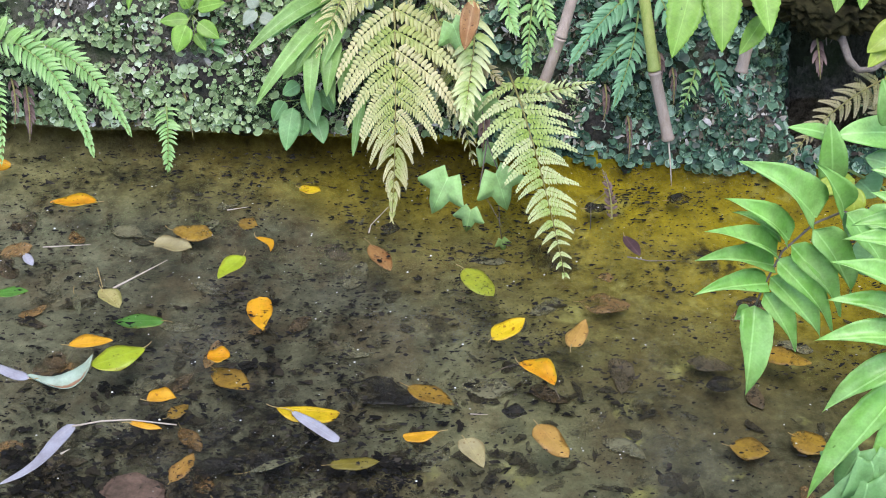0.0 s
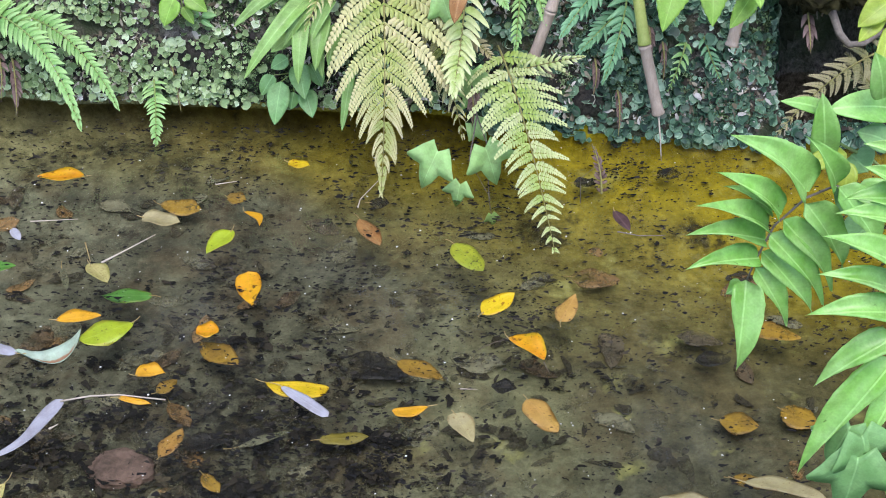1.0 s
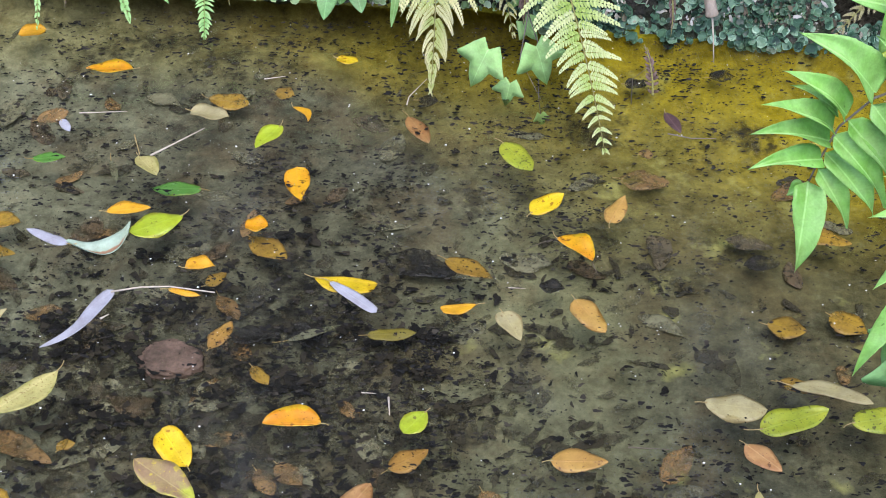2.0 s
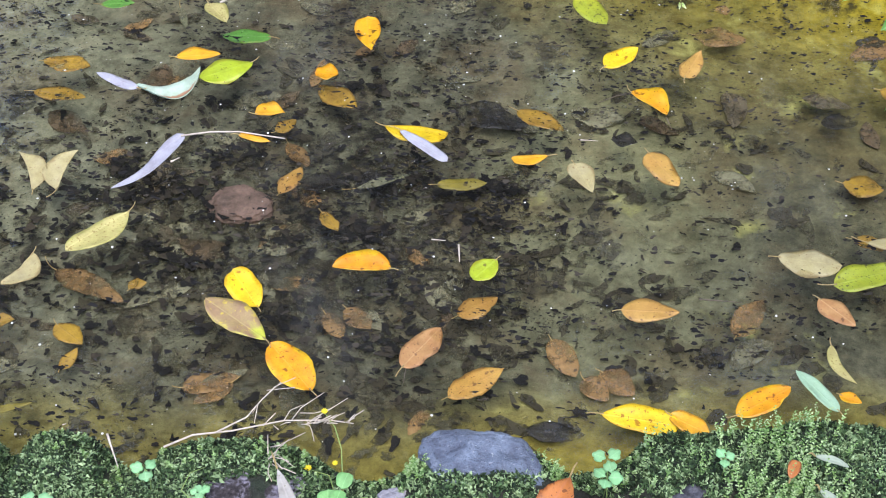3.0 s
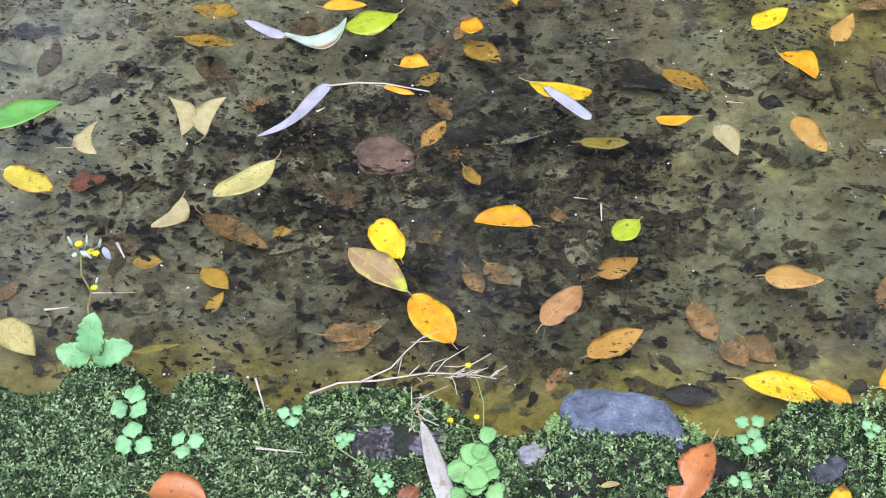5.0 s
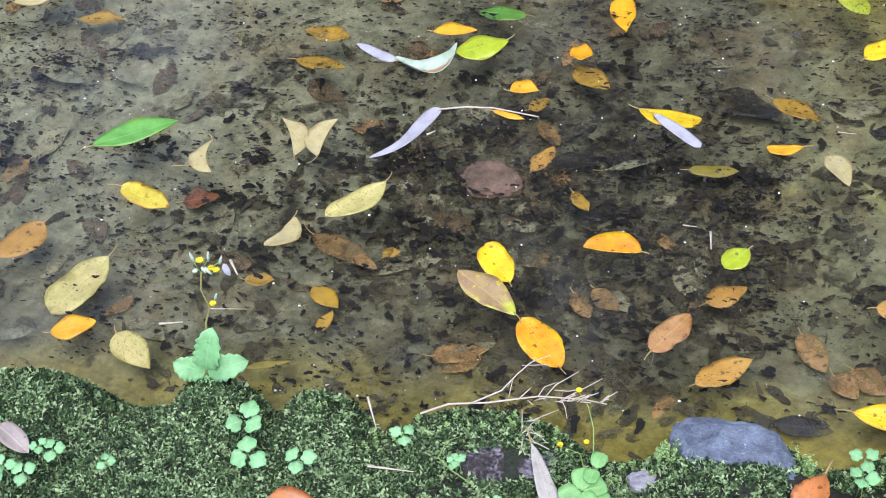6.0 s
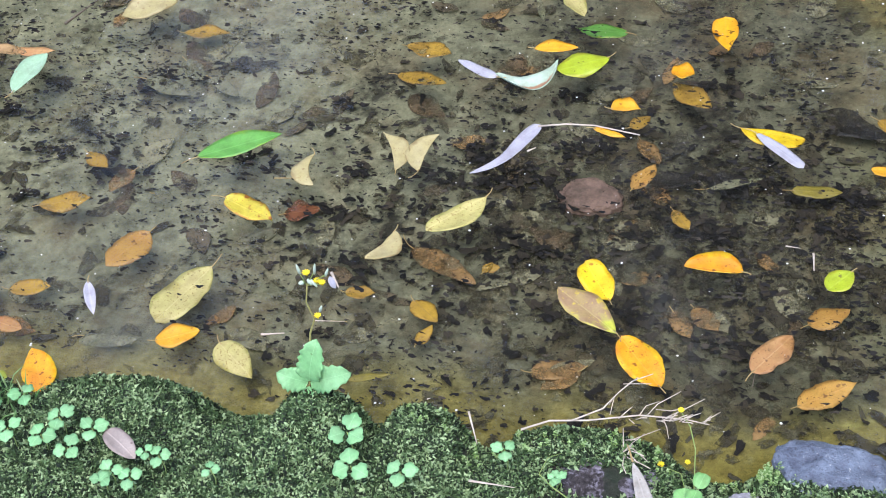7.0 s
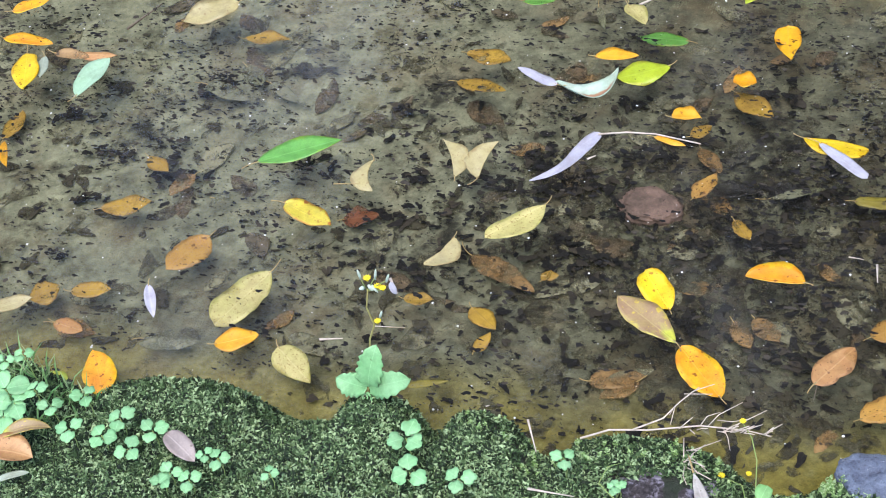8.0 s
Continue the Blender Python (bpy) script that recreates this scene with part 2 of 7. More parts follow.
LEAF_WORDS = {
    "cream": "pale cream fallen leaf floating on the pond water",
    "lemon": "pale yellow fallen leaf with faint spots on water",
    "yellow": "bright yellow fallen leaf floating on the pond",
    "gold": "golden yellow fallen leaf lying on the water",
    "orange": "vivid orange fallen leaf floating on the pond",
    "spotted": "orange yellow leaf with dark spots on the water",
    "blotch": "yellow leaf with rusty blotches floating on water",
    "rust_orange": "rust orange decaying leaf with dark marks in water",
    "russet": "russet brown decaying leaf in the pond water",
    "rust": "dark red brown rotten leaf sunk in the pond",
    "mauve": "mauve brown leaf with a yellow edge on water",
    "amber": "amber leaf sunk just under the water surface",
    "silted": "old brown leaf coated in silt on the bed",
    "silted_pale": "old faded leaf coated in pale silt on the bed",
    "brown": "dull brown leaf sunk on the pond bed",
    "umber": "old umber brown leaf sunk on the bed",
    "ember": "yellow leaf with a brown tip",
    "dusky": "dull mauve grey dry leaf",
    "black": "black leaf shape, for rot and shade on the pond bed",
    "plum": "dark plum curled dry leaf on the water",
    "grey": "grey green faded leaf sunk in the pond",
    "olive": "olive yellow narrow leaf sunk in the pond",
    "olive_green": "olive green leaf with dark specks floating on water",
    "lime": "lime green fresh leaf floating on the pond",
    "green": "fresh green leaf floating on the pond water",
    "mint": "pale mint green leaf underside up on the water",
    "striped": "pale mint green curled leaf with a brown stripe",
    "tawny": "orange brown dry leaf",
    "silver": "silvery grey green leaf floating on the water",
    "bone": "bone white dry leaf",
    "white": "whitish bleached dry leaf floating on the water",
}

# pond bed: silt with ochre algae and dark rot, in patches
k = Mat("pond_bed_silt")
n1 = k.noise(1.6, 4.0, 0.6)
n2 = k.noise(22.0, 8.0, 0.72)
n3 = k.noise(95.0, 5.0, 0.7)
col = k.mix(k.ramp(n2, [(0.3, (0, 0, 0)), (0.7, (1, 1, 1))]), (0.03, 0.029, 0.019), (0.21, 0.203, 0.125))
silt = k.mix(k.ramp(n2, [(0.3, (0, 0, 0)), (0.7, (1, 1, 1))]), (0.083, 0.083, 0.051), (0.375, 0.368, 0.232))
sep = k.t.nodes.new("ShaderNodeSeparateXYZ")
k.link(k.coord.outputs["Object"], sep.inputs[0])
# silt pales towards low x, with the sky glare there painted in
silt_and_glare = k.ramp(k.calc("ADD", k.calc("MULTIPLY", sep.outputs[0], -0.9), k.calc("MULTIPLY", n1, 0.5)), [(0.68, (0, 0, 0)), (1.2, (1, 1, 1))])
silt_and_glare = k.calc("MULTIPLY", silt_and_glare, k.ramp(k.calc("SUBTRACT", sep.outputs[1], 1.0), [(0.08, (0.45, 0.45, 0.45)), (0.45, (1, 1, 1))]))
col = k.mix(silt_and_glare, col, silt)
# lighter bed around x 0.1, most at y 1.6, where rot thins too
east = k.ramp(k.calc("ADD", k.calc("ADD", sep.outputs[0], 0.06), k.calc("MULTIPLY", n1, 0.2)), [(0.0, (0, 0, 0)), (0.2, (0.95, 0.95, 0.95)), (0.32, (0.9, 0.9, 0.9)), (0.5, (0.06, 0.06, 0.06))])
east = k.calc("MULTIPLY", east, k.ramp(k.calc("SUBTRACT", sep.outputs[1], 1.0), [(0.2, (0.42, 0.42, 0.42)), (0.42, (0.5, 0.5, 0.5)), (0.6, (1, 1, 1)), (0.95, (0.3, 0.3, 0.3))]))
col = k.mix(east, col, k.mix(k.ramp(n2, [(0.3, (0, 0, 0)), (0.7, (1, 1, 1))]), (0.165, 0.16, 0.082), (0.39, 0.38, 0.2)))
# ochre algae on the shelving margins and towards high x and y
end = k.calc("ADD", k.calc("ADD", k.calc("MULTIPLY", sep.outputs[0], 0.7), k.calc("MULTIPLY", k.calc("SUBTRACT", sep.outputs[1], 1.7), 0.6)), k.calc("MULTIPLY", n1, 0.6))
ochre_end = k.ramp(end, [(0.34, (0, 0, 0)), (0.9, (1, 1, 1))])
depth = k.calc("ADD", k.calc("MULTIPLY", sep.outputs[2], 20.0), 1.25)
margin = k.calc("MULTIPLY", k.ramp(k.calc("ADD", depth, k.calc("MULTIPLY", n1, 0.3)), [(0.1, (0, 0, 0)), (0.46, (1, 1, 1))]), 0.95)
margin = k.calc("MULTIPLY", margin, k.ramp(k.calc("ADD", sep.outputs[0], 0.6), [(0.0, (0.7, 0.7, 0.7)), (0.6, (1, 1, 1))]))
ochre_gate = k.calc("MAXIMUM", k.ramp(k.calc("ADD", sep.outputs[0], 0.4), [(0.1, (0.4, 0.4, 0.4)), (0.6, (1, 1, 1))]), k.ramp(k.calc("SUBTRACT", sep.outputs[1], 1.0), [(0.5, (1, 1, 1)), (0.7, (0, 0, 0))]))
margin = k.calc("MULTIPLY", margin, ochre_gate)
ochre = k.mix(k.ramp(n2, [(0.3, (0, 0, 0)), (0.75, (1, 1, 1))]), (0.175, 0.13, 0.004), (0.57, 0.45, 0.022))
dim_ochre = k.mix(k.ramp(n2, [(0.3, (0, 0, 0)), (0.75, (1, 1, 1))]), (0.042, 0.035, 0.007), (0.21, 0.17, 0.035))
brown = k.ramp(k.noise(9.0, 5.0, 0.7, coord="Object"), [(0.48, (0, 0, 0)), (0.62, (1, 1, 1))])
col = k.mix(k.calc("MULTIPLY", brown, 0.3), col, (0.17, 0.1, 0.045))
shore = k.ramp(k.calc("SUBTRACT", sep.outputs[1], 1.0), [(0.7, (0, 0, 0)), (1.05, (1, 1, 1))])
col = k.mix(ochre_end, col, k.mix(shore, dim_ochre, ochre))
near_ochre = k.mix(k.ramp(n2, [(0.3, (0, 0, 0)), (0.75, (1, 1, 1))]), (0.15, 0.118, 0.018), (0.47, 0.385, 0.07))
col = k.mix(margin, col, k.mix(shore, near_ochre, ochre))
col = k.mix(0.6, col, k.ramp(n3, [(0.3, (0.4, 0.4, 0.4)), (0.7, (1, 1, 1))]), "MULTIPLY")
rot = k.calc("ADD", k.noise(5.0, 5.0, 0.65), k.calc("MULTIPLY", k.noise(30.0, 5.0, 0.7), 0.5))
# rotting leaves gather in the middle of the pond
dx = k.calc("MULTIPLY", k.calc("ADD", sep.outputs[0], 0.44), 2.5)
dy = k.calc("MULTIPLY", k.calc("SUBTRACT", sep.outputs[1], 1.46), 3.0)
heap = k.ramp(k.calc("ADD", k.calc("MULTIPLY", dx, dx), k.calc("MULTIPLY", dy, dy)), [(0.0, (1, 1, 1)), (1.0, (0, 0, 0))])
rot = k.calc("ADD", rot, k.calc("MULTIPLY", heap, 0.07))
col = k.mix(k.calc("MULTIPLY", k.ramp(rot, [(0.83, (0, 0, 0)), (0.93, (1, 1, 1))]), k.calc("MULTIPLY", k.calc("SUBTRACT", 0.85, k.calc("MULTIPLY", east, 0.65)), k.calc("SUBTRACT", 1.0, k.calc("MULTIPLY", margin, 0.7)))), col, (0.012, 0.011, 0.009))
# pale and lime patches by noise, the lime ones towards high x
pale_patch = k.calc("ADD", k.noise(4.0, 4.0, 0.6, coord="Generated"), k.calc("MULTIPLY", k.noise(50.0, 3.0, 0.6), 0.35))
col = k.mix(k.calc("MULTIPLY", k.ramp(pale_patch, [(0.72, (0, 0, 0)), (0.9, (1, 1, 1))]), 0.5), col, (0.36, 0.35, 0.22))
lime_patch = k.calc("ADD", k.calc("ADD", k.noise(12.0, 3.0, 0.55), k.calc("MULTIPLY", k.noise(70.0, 3.0, 0.6), 0.12)), k.calc("MULTIPLY", k.calc("MINIMUM", sep.outputs[0], 0.3), 0.22))
col = k.mix(k.calc("MULTIPLY", k.ramp(lime_patch, [(0.73, (0, 0, 0)), (0.86, (1, 1, 1))]), 0.6), col, (0.5, 0.48, 0.15))
col = k.mix(1.0, col, (0.95, 1.0, 1.05), "MULTIPLY")
k.bump(n3, 0.8, 0.006)
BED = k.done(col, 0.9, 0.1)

# damp soil of the banks with a green film
k = Mat("bank_soil")
n1 = k.noise(7.0, 5.0, 0.65)
n2 = k.noise(70.0, 6.0, 0.78)
n3 = k.noise(300.0, 3.0, 0.6)
col = k.mix(k.ramp(n2, [(0.36, (0, 0, 0)), (0.7, (1, 1, 1))]), (0.016, 0.013, 0.011), (0.36, 0.32, 0.27))
col = k.mix(k.ramp(n1, [(0.42, (0, 0, 0)), (0.62, (1, 1, 1))]), col, (0.06, 0.082, 0.032))
col = k.mix(0.7, col, k.ramp(n3, [(0.3, (0.4, 0.4, 0.4)), (0.7, (1, 1, 1))]), "MULTIPLY")
k.bump(k.calc("ADD", n2, k.calc("MULTIPLY", n3, 0.3)), 0.9, 0.012)
SOIL = k.done(col, 0.8, 0.35)

# darker speckled copy of the bank soil, for the near bank and the lip
k = Mat("dark_soil")
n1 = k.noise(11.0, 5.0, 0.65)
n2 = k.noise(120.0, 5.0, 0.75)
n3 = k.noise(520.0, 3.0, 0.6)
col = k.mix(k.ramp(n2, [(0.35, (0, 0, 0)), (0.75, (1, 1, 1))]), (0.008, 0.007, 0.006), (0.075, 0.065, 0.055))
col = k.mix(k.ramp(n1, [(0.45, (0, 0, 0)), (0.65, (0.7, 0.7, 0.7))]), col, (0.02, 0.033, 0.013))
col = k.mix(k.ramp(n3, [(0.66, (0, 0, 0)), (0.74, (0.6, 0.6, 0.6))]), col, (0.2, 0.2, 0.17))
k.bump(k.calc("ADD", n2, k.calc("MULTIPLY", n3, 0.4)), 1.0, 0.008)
DARK_SOIL = k.done(col, 0.75, 0.35)

# leaf-littered wooded slope above and beyond the banks
k = Mat("woodland_floor")
n1 = k.noise(2.2, 6.0, 0.7)
n2 = k.noise(18.0, 5.0, 0.7)
col = k.mix(k.ramp(n1, [(0.35, (0, 0, 0)), (0.65, (1, 1, 1))]), (0.028, 0.042, 0.018), (0.075, 0.072, 0.045))
col = k.mix(0.7, col, k.ramp(n2, [(0.3, (0.25, 0.25, 0.25)), (0.7, (1, 1, 1))]), "MULTIPLY")
k.bump(n2, 1.0, 0.05)
WOODS = k.done(col, 0.85, 0.2)

# still water: clear, faintly brown, mirror gloss by angle
k = Mat("pond_water")
glossy = k.node("BsdfGlossy", Roughness=0.015)
clear = k.node("BsdfTransparent")
clear.inputs[0].default_value = (0.92, 0.92, 0.885, 1)
fres = k.node("Fresnel", IOR=1.33)
mx = k.t.nodes.new("ShaderNodeMixShader")
rip = k.noise(9.0, 3.0, 0.5, (1.0, 2.2, 1.0))
bp = k.node("Bump", Strength=0.12, Distance=0.01)
k.link(rip, bp.inputs["Height"])
k.link(bp.outputs[0], glossy.inputs["Normal"])
k.link(bp.outputs[0], fres.inputs["Normal"])
k.link(fres.outputs[0], mx.inputs[0])
k.link(clear.outputs[0], mx.inputs[1])
k.link(glossy.outputs[0], mx.inputs[2])
# pale streaks painted over the water for its hazy veil of reflections
painted_veil = k.node("BsdfDiffuse")
painted_veil.inputs[0].default_value = (0.44, 0.46, 0.43, 1)
veil_mask = k.calc("ADD", k.noise(2.6, 5.0, 0.6, (1.6, 0.8, 1.0)), k.calc("MULTIPLY", k.noise(24.0, 4.0, 0.65, (1.0, 0.5, 1.0)), 0.3))
amount = k.ramp(veil_mask, [(0.5, (0.0, 0.0, 0.0)), (0.72, (0.01, 0.01, 0.01)), (0.92, (0.07, 0.07, 0.07))])
m2 = k.t.nodes.new("ShaderNodeMixShader")
k.link(amount, m2.inputs[0])
k.link(mx.outputs[0], m2.inputs[1])
k.link(painted_veil.outputs[0], m2.inputs[2])
k.link(m2.outputs[0], k.out.inputs[0])
WATER = k.m

STALK = plain_material("leaf_stalk", (0.42, 0.33, 0.14), (0.3, 0.2, 0.08), 200.0)
FLECK = stuff_material("rotten_flecks", [(0.0, (0.005, 0.005, 0.005)), (0.6, (0.011, 0.01, 0.009)), (1.0, (0.05, 0.042, 0.03))], 0.8, 0.0, 0.2)
SPECK = stuff_material("white_specks", [(0.0, (0.5, 0.5, 0.46)), (1.0, (0.85, 0.85, 0.82))], 0.5)
MOSS = stuff_material("moss_green", [(0.0, (0.006, 0.012, 0.005)), (0.34, (0.022, 0.046, 0.014)), (0.68, (0.105, 0.185, 0.066)), (1.0, (0.42, 0.56, 0.28))], 0.75, 0.2)
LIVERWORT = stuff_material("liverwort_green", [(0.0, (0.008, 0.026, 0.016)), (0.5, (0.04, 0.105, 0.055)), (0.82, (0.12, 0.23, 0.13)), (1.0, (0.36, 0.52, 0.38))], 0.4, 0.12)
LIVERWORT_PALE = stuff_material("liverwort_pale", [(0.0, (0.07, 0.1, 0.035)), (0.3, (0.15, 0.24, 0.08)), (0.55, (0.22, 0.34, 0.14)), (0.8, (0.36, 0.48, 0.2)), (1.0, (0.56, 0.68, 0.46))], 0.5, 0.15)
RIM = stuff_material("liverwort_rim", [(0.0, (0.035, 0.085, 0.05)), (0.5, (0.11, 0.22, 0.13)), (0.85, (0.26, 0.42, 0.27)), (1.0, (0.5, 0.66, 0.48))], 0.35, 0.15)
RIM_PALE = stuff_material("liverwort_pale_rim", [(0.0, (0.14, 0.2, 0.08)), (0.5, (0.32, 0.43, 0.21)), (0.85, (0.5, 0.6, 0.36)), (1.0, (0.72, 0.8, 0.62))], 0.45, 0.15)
BANK_BITS = stuff_material("bank_bits", [(0.0, (0.016, 0.013, 0.01)), (0.3, (0.06, 0.045, 0.03)), (0.5, (0.17, 0.14, 0.09)), (0.72, (0.32, 0.29, 0.22)), (1.0, (0.56, 0.53, 0.5))], 0.8)
LITTER = stuff_material("silted_litter", [(0.0, (0.03, 0.025, 0.012)), (0.4, (0.062, 0.058, 0.032)), (0.75, (0.1, 0.096, 0.054)), (0.92, (0.15, 0.142, 0.08)), (1.0, (0.14, 0.1, 0.045))], 0.8, decay=True)


# ---- building helpers ----
def finish(name, bm, material, smooth=True):
    me = bpy.data.meshes.new(name)
    bm.normal_update()
    bm.to_mesh(me)
    bm.free()
    me.materials.append(material)
    if smooth:
        me.polygons.foreach_set("use_smooth", [True] * len(me.polygons))
    return me


def part(name, bm, material, parent, label="", m=None):
    """One mesh under a thing or a part."""
    ob = new(name, finish(name, bm, material))
    ob.parent = parent
    if m is not None:
        ob.matrix_basis = m
    return tagged(ob, label)


def thing(name, m, label, category, group=""):
    ob = new(name)
    ob.empty_display_size = 0.02
    ob.matrix_basis = m
    return tagged(ob, label, category, group)


def smooth_step(a, b, x):
    u = np.clip((x - a) / (b - a), 0, 1)
    return u * u * (3 - 2 * u)


def tube(bm, pts, radii, sides=6):
    """A closed tube along points."""
    pts = [Vector(p) for p in pts]
    rings = []
    side = None
    for i, p in enumerate(pts):
        t = (pts[min(i + 1, len(pts) - 1)] - pts[max(i - 1, 0)]).normalized()
        if side is None:
            side = t.orthogonal().normalized()
        side = (side - t * side.dot(t)).normalized()
        up = t.cross(side)
        r = radii[i] if isinstance(radii, (list, tuple)) else radii
        rings.append([bm.verts.new(p + (side * math.cos(a) + up * math.sin(a)) * r) for a in (2 * math.pi * j / sides for j in range(sides))])
    for a, b in zip(rings, rings[1:]):
        for j in range(sides):
            bm.faces.new((a[j], a[(j + 1) % sides], b[(j + 1) % sides], b[j]))
    bm.faces.new(rings[0][::-1])
    bm.faces.new(rings[-1])


def arc(a, b, c, n):
    """Points of a curve from a to c, drawn towards b."""
    a, b, c = Vector(a), Vector(b), Vector(c)
    return [a * (1 - u) ** 2 + b * 2 * u * (1 - u) + c * u * u for u in (i / (n - 1) for i in range(n))]


def blade(bm, length, width, m=None, nu=9, nv=4, point=0.8, foot=0.55, arch=0.0, cup=0.0, sway=0.0, curl=0.0, wave=0.0, teeth=0, nick=(0.5, 0, 0.0), thick=0.0004, half=0, ragged=0.0, bite=0.1, rng=random):
    """A leaf blade from the origin along +x; its upper side faces +z. half: the side that is folded under."""
    m = m or Matrix()
    chart, made = {}, []
    ph = rng.random() * 6.28
    skew = rng.uniform(-0.07, 0.07)
    top, low = [], []
    for i in range(nu + 1):
        u = i / nu
        w = (u ** foot) * ((1 - u) ** point)
        peak = (foot / (foot + point)) ** foot * (point / (foot + point)) ** point
        w = width / 2 * w / peak
        if teeth and 0 < i < nu:
            w *= 1 + bite * math.sin(u * teeth * 6.28)
        if ragged and 0 < i < nu:
            w *= 1 + ragged * rng.uniform(-1, 1)
        a, b = [], []
        for j in range(nv + 1):
            v = 2 * j / nv - 1
            if half * v > 0:
                v *= 0.22
            if nick[1] * v > 0:
                v *= 1 - nick[2] * math.exp(-(((u - nick[0]) / 0.09) ** 2))
            y = v * w * (1 + (skew + 0.025 * math.sin(u * 11 + ph)) * v) + sway * length * 4 * u * (1 - u) * 0.5 + curl * length * math.sin(u * 6.283) * 0.5
            z = -arch * length * u * u + cup * width * abs(v) ** 1.5 * (w / (width / 2 + 1e-6)) + wave * width * math.sin(u * 9 + ph + v) * abs(v)
            a.append(bm.verts.new(m @ Vector((u * length, y, z + thick))))
            b.append(bm.verts.new(m @ Vector((u * length, y, z - thick))))
            chart[a[-1]] = chart[b[-1]] = (u, j / nv)
        top.append(a)
        low.append(b)
    for i in range(nu):
        for j in range(nv):
            made.append(bm.faces.new((top[i][j], top[i + 1][j], top[i + 1][j + 1], top[i][j + 1])))
            made.append(bm.faces.new((low[i][j], low[i][j + 1], low[i + 1][j + 1], low[i + 1][j])))
        for j, flip in ((0, 0), (nv, 1)):
            f = (top[i][j], low[i][j], low[i + 1][j], top[i + 1][j])
            made.append(bm.faces.new(f[::-1] if flip else f))
    layer = bm.loops.layers.uv.verify()
    for f in made:
        for lp in f.loops:
            lp[layer].uv = chart[lp.vert]


def aim(base, tip, up=(0, 0, 1)):
    """A pose at base whose x axis points to tip and whose z axis is near up."""
    base, tip = Vector(base), Vector(tip)
    x = (tip - base).normalized()
    y = Vector(up).cross(x)
    y = y.normalized() if y.length > 1e-4 else x.orthogonal().normalized()
    z = x.cross(y)
    return Matrix.Translation(base) @ Matrix((x, y, z)).transposed().to_4x4()


# ---- ground: near bank, pond bed and far bank in one sheet ----
def ripple(x, s, seed):
    return sum(math.sin(x * s * f + seed * 7.3 * f) / f for f in (1, 2.3, 4.1)) / 1.7


MOUNDS = ((-0.94, 0.1), (-0.68, 0.05), (-0.55, 0.05), (-0.35, 0.1), (-0.08, 0.09), (0.16, 0.07), (0.32, 0.1), (-1.2, 0.1))


def mound(x):
    """How full the moss cushions of the near edge stand at x, 0 to 1."""
    return min(1.0, sum(math.exp(-(((x - c) / w) ** 4)) for c, w in MOUNDS))


def pinch(x):
    """How far the banks close in at the pond's two ends, 0 to 1."""
    return float(smooth_step(1.5, 3.0, x)) + 1.55 * float(smooth_step(-2.1, -3.9, x))


def near_edge(x):
    """Where the near bank meets the water."""
    return pinch(x) * 0.55 + 0.95 + 0.07 * float(smooth_step(-0.2, 0.4, x)) - 0.035 * float(smooth_step(-0.75, -1.1, x)) + 0.02 * (mound(x) - 0.5) + 0.006 * ripple(x, 17, 1)


def far_edge(x):
    return -pinch(x) * 0.5 + 2.29 - 0.086 * max(-3.5, min(3.0, x)) + 0.012 * ripple(x, 6, 2)


def undercut(x):
    return 1.0 - float(smooth_step(0.0, 0.3, x))


def ground_height(x, y):
    n, f = near_edge(x), far_edge(x)
    lump = noise.noise((x * 9, y * 9, 0.0)) * 0.012 + noise.noise((x * 28, y * 28, 3.0)) * 0.007
    if y < n + 0.02:
        d = n + 0.02 - y
        rise = -0.045 + (0.095 + 0.045 * mound(x) * math.exp(-(((d - 0.05) / 0.09) ** 2)) + 0.045 * float(smooth_step(0.03, 0.2, d))) * min(1.0, (d / 0.05)) ** 0.6
        z = rise + lump * min(1, d / 0.04) + 0.06 * float(smooth_step(0.3, 2.5, d))
        return z
    if y > f - 0.02:
        d = y - f + 0.02
        # a hollow under the roots
        d -= 0.26 * math.exp(-(((x - 0.735) / 0.1) ** 4)) * float(smooth_step(0.03, 0.16, d) * (1 - smooth_step(0.4, 0.75, d)))
        # the bank is undercut at the water
        cut = undercut(x)
        low = -0.045 if d < 0.05 else -0.045 + (d - 0.05) * 5.8
        z = (low * cut + (-0.045 + d * 2.2) * (1 - cut)) if d < 0.08 else -0.045 + d * 2.2 if d < 0.3 else 0.615 + (d - 0.3) * 0.4
        if d > 4:
            z = 2.095 + (d - 4) * 0.2
        return z + lump * 2.0 * min(1, d / 0.05)
    m = min(y - n - 0.02, f - 0.02 - y)
    return 0.12 * float(smooth_step(0.75, 1.0, pinch(x))) - 0.045 - 0.03 * float(smooth_step(0, 0.28, m)) + lump * 0.3 * min(1, m / 0.05)


xs = np.concatenate([np.linspace(-40, -5, 12), np.arange(-4.8, -2.1, 0.06), np.arange(-2.1, 1.3, 0.0125), np.arange(1.34, 4.2, 0.06), np.linspace(4.4, 40, 12)])
# rows follow the water's edges: before the near one, between them, behind the far one
before = np.concatenate([np.linspace(-40, -0.8, 14), np.arange(-0.75, -0.12, 0.02), np.arange(-0.12, 0.021, 0.006)])
behind = np.concatenate([np.arange(-0.02, 0.5, 0.0075), np.linspace(0.51, 1.8, 22), np.linspace(2.3, 40, 14)])
rows = [(0, s) for s in before] + [(1, s) for s in np.linspace(0.02, 0.98, 44)] + [(2, s) for s in behind]
verts, faces, slots = [], [], []
